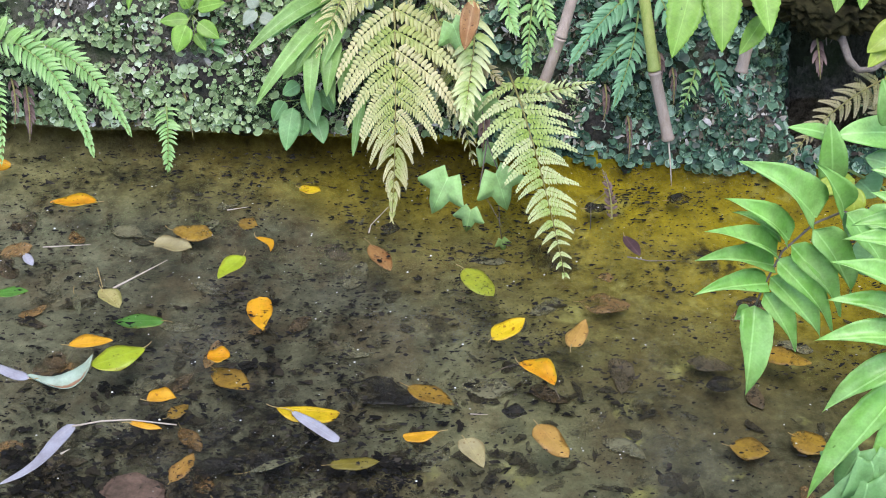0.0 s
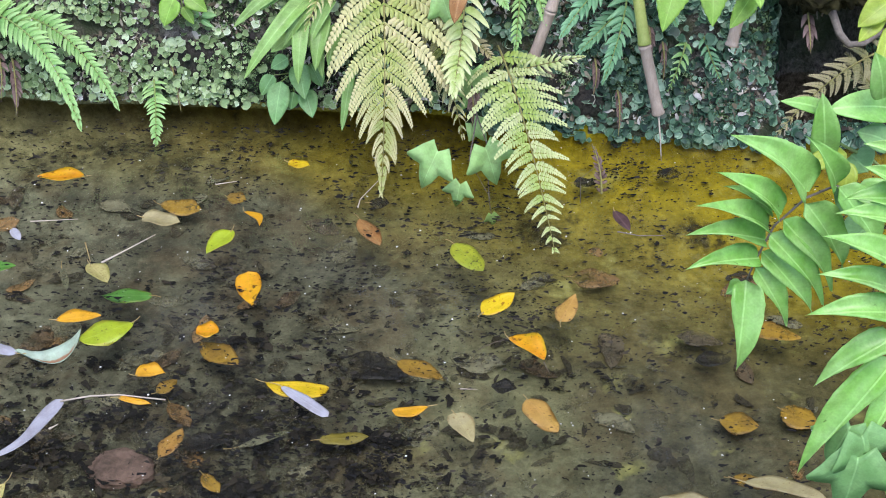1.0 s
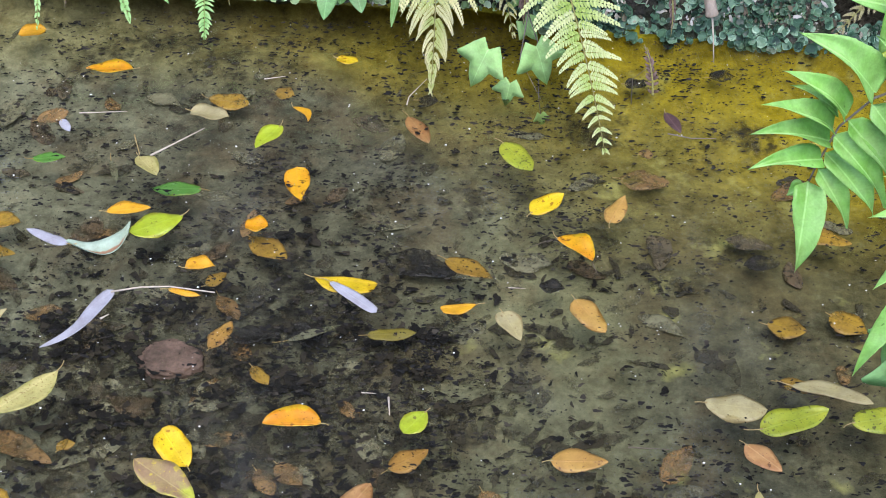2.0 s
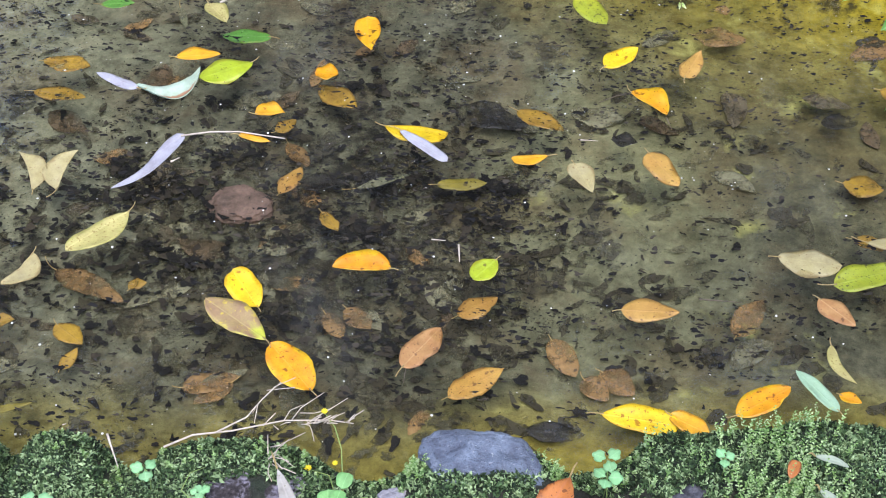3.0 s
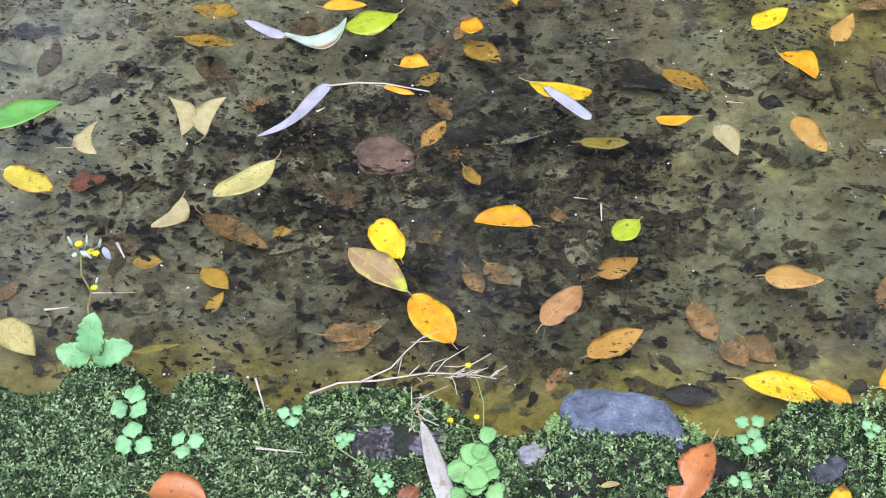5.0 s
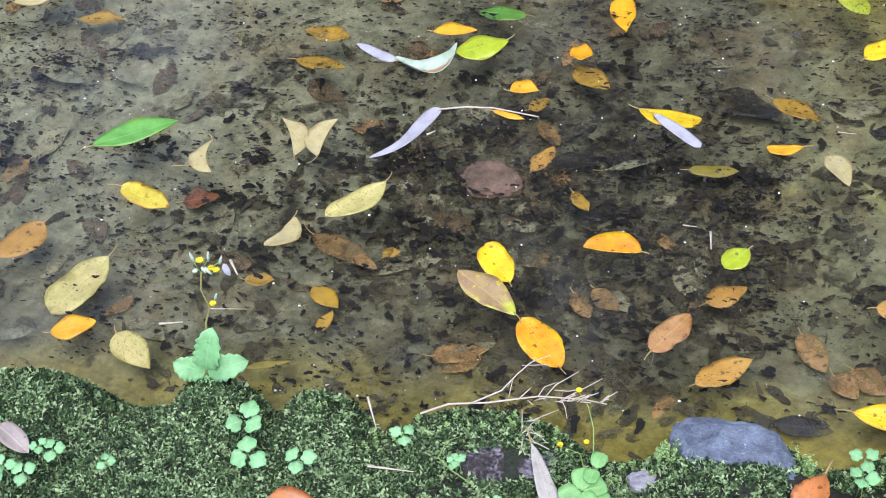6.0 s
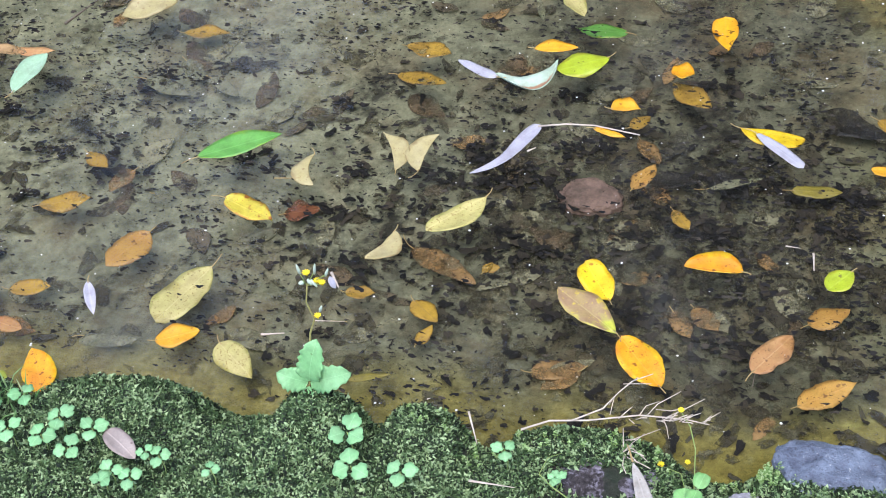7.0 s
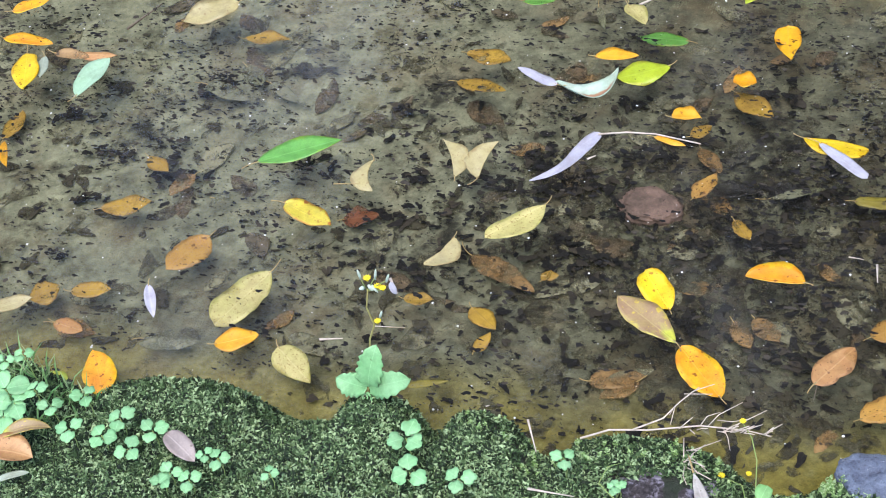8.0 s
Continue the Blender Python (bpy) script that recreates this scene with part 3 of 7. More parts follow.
for zone, s in rows:
    for x in xs:
        n, f = near_edge(x), far_edge(x)
        y = n + s if zone == 0 else (f + s if zone == 2 else n + 0.02 + (f - n - 0.04) * s)
        verts.append((x, y, ground_height(x, y)))
w = len(xs)
for j in range(len(rows) - 1):
    zone, s = rows[j]
    for i in range(w - 1):
        faces.append((j * w + i, j * w + i + 1, (j + 1) * w + i + 1, (j + 1) * w + i))
        stray = 0.5 * noise.noise((xs[i] * 1.3, s * 2.0, 6.0)) + 0.25 * noise.noise((xs[i] * 5, s * 5, 6.0))
        far_off = (zone == 2 and s > 0.55 + stray) or (zone == 0 and s < -0.75 + stray) or abs(xs[i] + 0.3) > 2.3 + 2 * stray
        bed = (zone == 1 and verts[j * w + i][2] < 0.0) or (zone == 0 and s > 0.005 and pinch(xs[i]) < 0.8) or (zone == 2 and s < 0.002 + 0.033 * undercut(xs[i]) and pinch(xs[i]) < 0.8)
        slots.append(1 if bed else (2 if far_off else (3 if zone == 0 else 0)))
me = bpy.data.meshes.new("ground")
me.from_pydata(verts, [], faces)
for mat in (SOIL, BED, WOODS, DARK_SOIL):
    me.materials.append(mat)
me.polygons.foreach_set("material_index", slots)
me.polygons.foreach_set("use_smooth", [True] * len(slots))
tagged(new("ground", me), "damp mossy banks and the silty ochre bed of a shallow pond", "ground", kind="structure")

# the lip of the far bank, hanging over the undercut
verts, faces = [], []
lip_x = np.arange(-1.6, 0.32, 0.008)
for x in lip_x:
    f = far_edge(x)
    wob = noise.noise((x * 16, 0, 4)) * 0.012 + noise.noise((x * 60, 2, 4)) * 0.008
    for dy, z in ((0.075, 0.03), (0.03, 0.026), (0.012, 0.03), (0.004, 0.04), (0.012, 0.07), (0.045, 0.115), (0.085, 0.15)):
        verts.append((x, f + dy + wob * (1 if dy < 0.05 else 0.3), z + wob * 0.7))
for i in range(len(lip_x) - 1):
    for j in range(6):
        faces.append((i * 7 + j, (i + 1) * 7 + j, (i + 1) * 7 + j + 1, i * 7 + j + 1))
me = bpy.data.meshes.new("bank_lip")
me.from_pydata(verts, [], faces)
me.materials.append(DARK_SOIL)
me.polygons.foreach_set("use_smooth", [True] * len(faces))
tagged(new("bank_lip", me), "dark soil lip overhanging the water edge", "bank", kind="structure")

bm = bmesh.new()
bmesh.ops.create_grid(bm, x_segments=1, y_segments=1, size=1, matrix=Matrix.Translation((-0.3, 1.65, 0)) @ Matrix.Diagonal((3.6, 0.85, 1, 1)))
water = new("water", finish("water", bm, WATER, False))
tagged(water, "still shallow clear brown pond water with soft reflections", "water", kind="structure")


# ---- fallen leaves ----
def leaf(look_of, x, y, z, heading, length, width, bend=0.0, curl=0.0, cup=None, stalk=True, label="", point=None, foot=None, half=0):
    """A fallen leaf: its stalk end at x, y, the heading of its tip in degrees."""
    rng = random.Random(int((x * 31 + y * 57 + length * 991) * 1000))
    floating = z > -0.001
    tilt = rng.uniform(-4, 4) if floating else rng.uniform(-8, 8)
    ob = thing("fallen_leaf", pose(x, y, z, tilt, rng.uniform(-3, 3), heading), label or LEAF_WORDS[look_of], "leaf", "fallen leaves in the pond")
    bm = bmesh.new()
    blade(bm, length, width, nu=22, nv=6, point=point or rng.uniform(0.74, 1.0), foot=foot or rng.uniform(0.58, 0.82),
          arch=rng.uniform(-0.05, 0.02), cup=cup if cup is not None else (rng.uniform(0.03, 0.16) * (1 if rng.random() < 0.75 else -0.6) if floating else rng.uniform(-0.06, 0.1)),
          sway=bend, curl=curl, wave=rng.uniform(0.02, 0.07), half=half, ragged=0.02 if floating else 0.05, nick=(rng.uniform(0.25, 0.85), rng.choice((-1, 1)), rng.uniform(0.0, 0.22) * rng.choice((0, 0, 1))), rng=rng)
    part("blade", bm, LEAF[look_of], ob)
    if not stalk:
        return ob
    bm = bmesh.new()
    s = rng.uniform(0.1, 0.22) * length
    turn = rng.uniform(-0.5, 0.5)
    tube(bm, arc((0.004, 0, 0.0006), (-s * 0.5, 0, 0.001), (-s, s * turn, 0.002), 5), [0.0009, 0.0008, 0.0007, 0.0007, 0.0009], 5)
    part("stalk", bm, STALK, ob)
    return ob


leaf("cream", -1.235, 1.792, 0.003, -138, 0.105, 0.070)
leaf("orange", -1.620, 1.636, 0.003, 1, 0.096, 0.030)
leaf("yellow", -1.555, 1.603, 0.003, -65, 0.105, 0.047)
leaf("silver", -1.520, 1.600, 0.003, -70, 0.059, 0.020)
leaf("brown", -1.506, 1.610, 0.003, -3, 0.070, 0.025)
leaf("mint", -1.414, 1.508, 0.003, 80, 0.099, 0.047)
leaf("amber", -1.535, 1.441, -0.052, 94, 0.079, 0.035)
leaf("green", -1.049, 1.406, 0.003, 30, 0.134, 0.050, point=0.85, foot=0.75, cup=0.08)
leaf("cream", -0.870, 1.442, 0.003, -74, 0.072, 0.045, bend=-0.36, half=1, point=0.5)
leaf("cream", -0.737, 1.424, 0.003, 118, 0.087, 0.047, bend=-0.2, half=1, point=0.95, foot=0.6, cup=0.15)
leaf("cream", -0.703, 1.427, 0.003, 82, 0.084, 0.05, bend=0.2, half=-1, point=0.95, foot=0.6, cup=0.15)
leaf("blotch", -0.974, 1.328, 0.003, -24, 0.098, 0.043)
leaf("rust", -0.903, 1.360, -0.052, 18, 0.056, 0.044)
leaf("lemon", -0.590, 1.391, 0.003, -127, 0.112, 0.046, bend=0.2, point=0.7, foot=0.95)
leaf("cream", -0.704, 1.302, 0.003, -111, 0.070, 0.062, bend=0.2, half=-1, point=0.5)
leaf("lemon", -0.943, 1.191, 0.003, -113, 0.116, 0.069, point=0.62, foot=0.85)
leaf("gold", -0.973, 1.048, 0.003, 26, 0.062, 0.038, point=0.75, foot=0.6)
leaf("white", -1.111, 1.134, 0.004, -59, 0.066, 0.017, cup=0.35)
leaf("lemon", -0.883, 1.060, 0.003, -37, 0.079, 0.044, point=0.95, foot=0.5)
leaf("rust_orange", -1.074, 1.261, -0.019, -114, 0.087, 0.059)
leaf("orange", -1.088, 0.938, 0.003, 126, 0.082, 0.046)
leaf("amber", -1.247, 1.417, -0.025, -30, 0.054, 0.028)
leaf("brown", -1.172, 1.417, -0.052, -115, 0.056, 0.032)
leaf("amber", -1.272, 1.293, -0.025, 19, 0.081, 0.038)
leaf("amber", -1.298, 1.101, -0.030, 48, 0.047, 0.044)
leaf("amber", -1.243, 1.127, -0.030, 14, 0.062, 0.032)
leaf("brown", -1.256, 1.083, -0.052, -6, 0.073, 0.034)
leaf("amber", -1.216, 1.748, -0.041, 10, 0.081, 0.036)
leaf("grey", -1.192, 1.690, -0.052, -42, 0.067, 0.033)
leaf("grey", -1.243, 1.633, -0.052, -20, 0.098, 0.032)
leaf("grey", -1.133, 1.653, -0.052, -30, 0.077, 0.025)
leaf("grey", -1.116, 1.360, -0.041, 10, 0.029, 0.020)
leaf("amber", -0.656, 1.210, -0.035, -38, 0.056, 0.034)
leaf("amber", -0.632, 1.133, -0.035, 70, 0.041, 0.019)
leaf("amber", -0.570, 1.272, -0.030, 68, 0.024, 0.014)
leaf("amber", -0.753, 1.204, -0.030, 7, 0.043, 0.024)
leaf("grey", -1.113, 1.080, -0.052, -1, 0.080, 0.016)
leaf("orange", -0.294, 1.089, 0.003, 130, 0.097, 0.050, point=0.62, foot=0.62)
leaf("yellow", -0.381, 1.221, 0.004, 125, 0.079, 0.044, point=0.5, foot=0.6)
leaf("mauve", -0.364, 1.169, 0.003, 145, 0.108, 0.047, point=0.72, foot=0.85)
leaf("orange", -0.213, 1.304, 0.002, -178, 0.080, 0.054, half=1, point=0.7, foot=0.6)
leaf("russet", -0.184, 1.133, 0.003, 59, 0.085, 0.041, point=0.72, foot=0.6)
leaf("brown", -0.275, 1.277, -0.052, -46, 0.056, 0.035)
leaf("rust_orange", -0.124, 1.102, -0.014, 36, 0.085, 0.039)
leaf("lime", -0.072, 1.329, 0.003, -127, 0.050, 0.036, point=0.6, foot=0.9)
leaf("rust_orange", -0.121, 1.262, -0.041, 35, 0.064, 0.037)
leaf("rust_orange", 0.094, 1.247, 0.003, -2, 0.076, 0.039)
leaf("brown", 0.247, 1.237, -0.030, 58, 0.079, 0.038)
leaf("brown", 0.005, 1.238, -0.052, -61, 0.070, 0.038)
leaf("brown", 0.048, 1.173, -0.052, -48, 0.048, 0.036)
leaf("brown", 0.071, 1.187, -0.052, -40, 0.057, 0.041)
leaf("cream", 0.308, 1.356, 0.003, -6, 0.086, 0.052, point=0.55, foot=0.6)
leaf("russet", 0.355, 1.283, 0.003, -49, 0.063, 0.035)
leaf("yellow", 0.066, 1.075, 0.003, -7, 0.098, 0.042, point=0.6, foot=0.85)
leaf("gold", 0.150, 1.078, 0.003, -28, 0.055, 0.031)
leaf("orange", 0.232, 1.082, 0.003, 33, 0.084, 0.039)
leaf("mint", 0.359, 1.096, 0.003, 128, 0.077, 0.022)
leaf("lemon", 0.361, 1.203, 0.003, -67, 0.065, 0.016, bend=-0.3)
leaf("orange", 0.362, 1.123, 0.003, -29, 0.029, 0.018)
leaf("rust_orange", 0.139, 1.557, 0.003, -58, 0.080, 0.042, point=0.8, foot=0.55, label="orange brown leaf with rusty blotches floating on water")
leaf("cream", 0.032, 1.526, 0.003, -65, 0.063, 0.036, point=0.9, foot=0.45)
leaf("gold", -0.004, 1.541, 0.003, -168, 0.056, 0.042, half=-1, point=0.35, foot=0.8)
leaf("orange", 0.117, 1.692, 0.003, -46, 0.076, 0.052, bend=0.08, half=-1, point=0.7)
leaf("yellow", 0.078, 1.750, 0.003, 42, 0.072, 0.039)
leaf("rust_orange", 0.201, 1.731, 0.003, 65, 0.068, 0.033)
leaf("amber", -0.054, 1.651, -0.008, -34, 0.087, 0.040)
leaf("yellow", -0.250, 1.592, 0.003, -4, 0.096, 0.06, half=1, point=0.5, foot=0.7)
leaf("white", -0.225, 1.581, 0.006, -40, 0.096, 0.021, point=0.3, foot=0.45)
leaf("olive", -0.165, 1.505, -0.030, 9, 0.073, 0.024)
leaf("grey", -0.285, 1.494, -0.035, 25, 0.088, 0.017)
leaf("gold", -0.464, 1.560, 0.003, -12, 0.051, 0.013)
leaf("gold", -0.446, 1.607, 0.003, 5, 0.045, 0.044, half=-1, point=0.9, foot=0.6)
leaf("amber", -0.413, 1.588, -0.014, 49, 0.040, 0.023)
leaf("orange", -0.368, 1.706, 0.003, 3, 0.036, 0.036, point=0.4, foot=0.4, stalk=False)
leaf("amber", -0.365, 1.719, -0.030, -40, 0.085, 0.044)
leaf("lime", -0.469, 1.730, 0.003, -148, 0.089, 0.054, point=0.6, foot=0.75)
leaf("striped", -0.639, 1.662, 0.004, 29, 0.104, 0.033, bend=-1.0, cup=0.3, stalk=False, point=0.7, foot=0.6)
leaf("white", -0.634, 1.655, 0.004, 153, 0.083, 0.020)
leaf("gold", -0.592, 1.735, 0.003, 9, 0.070, 0.046, bend=-0.14, half=-1)
leaf("amber", -0.808, 1.740, -0.019, -9, 0.080, 0.043)
leaf("amber", -0.804, 1.666, -0.019, -8, 0.086, 0.034)
leaf("rust_orange", -0.388, 1.449, -0.008, 65, 0.062, 0.031)
leaf("brown", -0.401, 1.606, -0.052, -55, 0.067, 0.030)
leaf("amber", -0.326, 1.433, -0.025, -53, 0.046, 0.023)
leaf("brown", -0.691, 1.324, -0.052, -26, 0.122, 0.039)
leaf("brown", -0.303, 1.267, -0.052, -56, 0.054, 0.029)
leaf("black", -0.153, 1.702, -0.052, -15, 0.121, 0.073, stalk=False)
leaf("black", 0.089, 1.612, -0.025, -7, 0.039, 0.031, stalk=False)
# black leaf shape painted in for the shaded gap beside the rock
leaf("black", -0.025, 1.069, -0.030, -2, 0.074, 0.030, stalk=False)
leaf("black", -0.278, 1.545, -0.052, -39, 0.071, 0.042, stalk=False)
leaf("russet", -1.470, 1.614, 0.003, 0, 0.084, 0.026, stalk=False)
leaf("amber", -0.569, 1.282, -0.030, 17, 0.021, 0.017)
leaf("brown", -0.472, 1.126, -0.052, 19, 0.075, 0.038)
leaf("brown", -0.407, 1.140, -0.052, -138, 0.061, 0.033)
leaf("olive", -0.703, 1.042, -0.014, 19, 0.061, 0.011)
leaf("orange", -0.621, 2.127, 0.003, 179, 0.085, 0.040)
leaf("yellow", -0.262, 2.171, 0.003, -21, 0.043, 0.027)
leaf("cream", -0.500, 2.005, 0.003, -14, 0.071, 0.043)
leaf("amber", -0.485, 2.093, -0.035, -10, 0.076, 0.043)
leaf("amber", -0.364, 2.087, -0.014, -16, 0.036, 0.032)
leaf("gold", -0.326, 2.021, 0.003, -54, 0.051, 0.016, bend=0.5)
leaf("lime", -0.341, 1.967, 0.003, -121, 0.070, 0.038)
leaf("spotted", -0.303, 1.854, 0.003, -80, 0.082, 0.042, foot=0.33, point=0.8, stalk=False)
leaf("olive_green", 0.034, 1.932, 0.003, -58, 0.092, 0.046)
leaf("russet", -0.126, 2.008, -0.003, -62, 0.080, 0.035)
leaf("lemon", -0.565, 1.876, 0.003, -52, 0.063, 0.034)
leaf("green", -0.453, 1.808, -0.008, 180, 0.082, 0.032)
leaf("grey", -0.621, 1.902, -0.025, -70, 0.070, 0.013)
leaf("brown", -0.762, 1.984, -0.008, 23, 0.056, 0.035)
leaf("white", -0.716, 1.972, 0.004, -55, 0.039, 0.016)
leaf("brown", 0.230, 1.910, -0.052, -7, 0.086, 0.049)
leaf("amber", 0.504, 1.745, -0.019, -20, 0.081, 0.045)
leaf("amber", 0.431, 1.566, -0.052, -11, 0.060, 0.054)
leaf("amber", 0.529, 1.590, -0.052, -35, 0.063, 0.053)
leaf("plum", 0.313, 2.023, 0.004, -71, 0.065, 0.022)
leaf("black", 0.405, 2.154, -0.014, 7, 0.048, 0.035)
leaf("black", 0.254, 2.136, -0.019, 5, 0.037, 0.031)
leaf("silted", 0.392, 1.758, -0.052, -11, 0.076, 0.036, stalk=False)
leaf("black", 0.414, 1.699, -0.052, 5, 0.058, 0.039, stalk=False)
leaf("black", -0.112, 2.070, -0.014, -6, 0.036, 0.030)
leaf("brown", 0.263, 1.927, -0.014, 7, 0.025, 0.028)
leaf("green", -0.751, 1.892, -0.019, 8, 0.056, 0.025)
leaf("gold", -0.804, 2.247, 0.003, -163, 0.051, 0.046)
leaf("olive_green", 0.378, 1.309, 0.003, 19, 0.103, 0.049)
leaf("cream", 0.431, 1.392, 0.002, -20, 0.113, 0.031, bend=0.15)
leaf("olive_green", 0.504, 1.324, 0.003, 14, 0.094, 0.046)
leaf("amber", 0.424, 1.423, -0.025, -14, 0.056, 0.029)
leaf("black", -0.373, 1.516, -0.052, 11, 0.077, 0.036)
leaf("orange", -0.732, 0.988, 0.003, 12, 0.040, 0.026, stalk=False)
leaf("olive_green", -1.185, 0.951, 0.003, 0, 0.036, 0.024, stalk=False)
leaf("cream", -1.329, 1.041, 0.003, 35, 0.070, 0.030)
leaf("orange", -1.642, 1.710, 0.003, 35, 0.070, 0.032)
leaf("russet", -1.228, 1.054, -0.012, -8, 0.050, 0.026, label="pinkish brown decaying leaf just under the water")
leaf("grey", -1.099, 1.054, -0.030, 10, 0.085, 0.022, stalk=False)
leaf("gold", -1.492, 1.398, -0.010, -60, 0.066, 0.026, half=1)
leaf("white", -0.545, 1.557, 0.002, -122, 0.150, 0.022, bend=0.16, curl=-0.05, stalk=False, point=0.75, foot=0.28)


# ---- trees on the slope, seen only in the water's mirror, added to dim it ----
CROWN = stuff_material("tree_leaves", [(0.0, (0.03, 0.07, 0.015)), (0.6, (0.07, 0.13, 0.03)), (1.0, (0.13, 0.2, 0.05))], 0.5, 0.3)
TRUNK = plain_material("tree_bark", (0.14, 0.12, 0.1), (0.28, 0.25, 0.22), 12.0, 0.85, 0.8, (1, 1, 0.25))


def tree(x, y, height, spread, seed):
    rng = random.Random(seed)
    z = ground_height(x, y)
    ob = thing("tree", Matrix.Translation((x, y, z)), "tall slender tree with a loose green crown, out of view", "tree", "trees on the far slope")
    bm = bmesh.new()
    top = Vector((rng.uniform(-0.3, 0.3), rng.uniform(-0.5, 0.1), height))
    trunk = arc((0, 0, -0.1), (rng.uniform(-0.2, 0.2), 0, height * 0.5), top, 9)
    tube(bm, trunk, [0.07 * (1 - 0.09 * i) for i in range(9)], 9)
    ends = []
    for i in range(15):
        p = trunk[2 + i % 7]
        a = rng.uniform(0, 6.28)
        e = p + Vector((math.cos(a), math.sin(a), rng.uniform(0.15, 0.7))) * spread * rng.uniform(0.5, 1)
        tube(bm, arc(p, (p + e) / 2 + Vector((0, 0, 0.15)), e, 5), [0.025, 0.02, 0.014, 0.01, 0.006], 6)
        ends += [e, p.lerp(e, 0.7)]
    part("trunk", bm, TRUNK, ob)
    verts, faces = [], []
    for i in range(2800):
        c = rng.choice(ends)
        q = c + Vector((rng.gauss(0, 0.32), rng.gauss(0, 0.32), rng.gauss(0, 0.22))) * spread * 0.6
        d = Vector((rng.uniform(-1, 1), rng.uniform(-1, 1), rng.uniform(-0.7, 0.3))).normalized() * rng.uniform(0.12, 0.26)
        e = d.orthogonal().normalized() * d.length * 0.32
        b = len(verts)
        verts += [tuple(q), tuple(q + d * 0.5 + e), tuple(q + d), tuple(q + d * 0.5 - e)]
        faces.append((b, b + 1, b + 2, b + 3))
    me = bpy.data.meshes.new("crown")
    me.from_pydata(verts, [], faces)
    me.materials.append(CROWN)
    crown = new("crown", me)
    crown.parent = ob


for i, (x, y, h, s) in enumerate(((-2.0, 5.3, 3.0, 1.0), (-1.0, 5.6, 3.5, 1.2), (-0.1, 4.8, 2.9, 1.0), (1.8, 5.0, 3.5, 1.2), (3.0, 5.4, 3.9, 1.4), (-6.4, 7.6, 3.6, 1.3), (4.6, 6.2, 4.4, 1.5), (0.5, 6.8, 4.2, 1.3), (2.4, 7.4, 4.8, 1.5), (-1.9, 7.4, 4.4, 1.4))):
    tree(x, y, h, s, 50 + i)


# ---- plant materials ----
def frond_material(name, stops, rough=0.5, trans=0.3):
    k = Mat(name)
    info = k.t.nodes.new("ShaderNodeObjectInfo")
    g = k.t.nodes.new("ShaderNodeNewGeometry")
    tone = k.calc("ADD", k.calc("MULTIPLY", info.outputs["Random"], 0.6), k.calc("MULTIPLY", g.outputs["Random Per Island"], 0.4))
    col = k.ramp(tone, stops)
    n = k.noise(9.0, 3.0)
    col = k.mix(0.35, col, k.ramp(n, [(0.3, (0.55, 0.6, 0.5)), (0.7, (1, 1, 1))]), "MULTIPLY")
    # paler towards the tips
    sep = k.t.nodes.new("ShaderNodeSeparateXYZ")
    k.link(k.coord.outputs["Object"], sep.inputs[0])
    pale = tuple(min(0.9, c * 1.15 + 0.04) for c in stops[-1][1])
    col = k.mix(k.ramp(k.calc("ADD", sep.outputs[0], k.calc("MULTIPLY", n, 0.5)), [(0.4, (0, 0, 0)), (1.3, (0.6, 0.6, 0.6))]), col, pale)
    return k.done(col, rough, 0.4, trans)


YELLOW_FERN = frond_material("fern_yellow", [(0.0, (0.27, 0.38, 0.07)), (0.5, (0.46, 0.5, 0.15)), (1.0, (0.68, 0.61, 0.34))])
LIME_FERN = frond_material("fern_lime", [(0.0, (0.25, 0.38, 0.055)), (0.5, (0.4, 0.52, 0.13)), (1.0, (0.64, 0.66, 0.36))])
GREEN_FERN = frond_material("fern_green", [(0.0, (0.13, 0.33, 0.07)), (0.6, (0.25, 0.48, 0.13)), (1.0, (0.38, 0.58, 0.22))])
TEAL_FERN = frond_material("fern_teal", [(0.0, (0.07, 0.21, 0.09)), (0.6, (0.13, 0.33, 0.15)), (1.0, (0.24, 0.46, 0.24))])
TAN_FERN = frond_material("fern_tan", [(0.0, (0.2, 0.2, 0.06)), (0.6, (0.36, 0.33, 0.14)), (1.0, (0.42, 0.36, 0.2))])
DEAD = frond_material("dead_brown", [(0.0, (0.03, 0.015, 0.012)), (0.6, (0.08, 0.045, 0.038)), (1.0, (0.17, 0.11, 0.095))], 0.8, 0.05)
RACHIS = plain_material("frond_stem", (0.3, 0.3, 0.1), (0.18, 0.14, 0.05), 150.0)
HOLLY = leaf_material("holly_fern_green", (0.28, 0.62, 0.11), (0.44, 0.76, 0.23), (0.1, 0.2, 0.03), 0.1, 0.26, 0.28, 1.3, veining=0.15)
HOLLY_YOUNG = leaf_material("young_leaf_yellow_green", (0.4, 0.58, 0.06), (0.5, 0.62, 0.08), (0.3, 0.3, 0.05), 0.1, 0.35, 0.3, 1.2)
SHRUB = leaf_material("shrub_leaf_green", (0.26, 0.5, 0.06), (0.34, 0.58, 0.1), (0.1, 0.2, 0.03), 0.05, 0.4, 0.35, 1.3)
STRAP = leaf_material("strap_leaf_green", (0.33, 0.58, 0.14), (0.43, 0.67, 0.22), (0.1, 0.2, 0.03), 0.05, 0.4, 0.35, 1.2)
BROAD = leaf_material("broad_leaf_green", (0.23, 0.48, 0.15), (0.32, 0.58, 0.22), (0.08, 0.15, 0.03), 0.05, 0.4, 0.3, 1.3)
IVY = leaf_material("ivy_green", (0.4, 0.68, 0.22), (0.5, 0.76, 0.3), (0.1, 0.2, 0.05), 0.05, 0.6, 0.3, 1.2, veining=0.08)
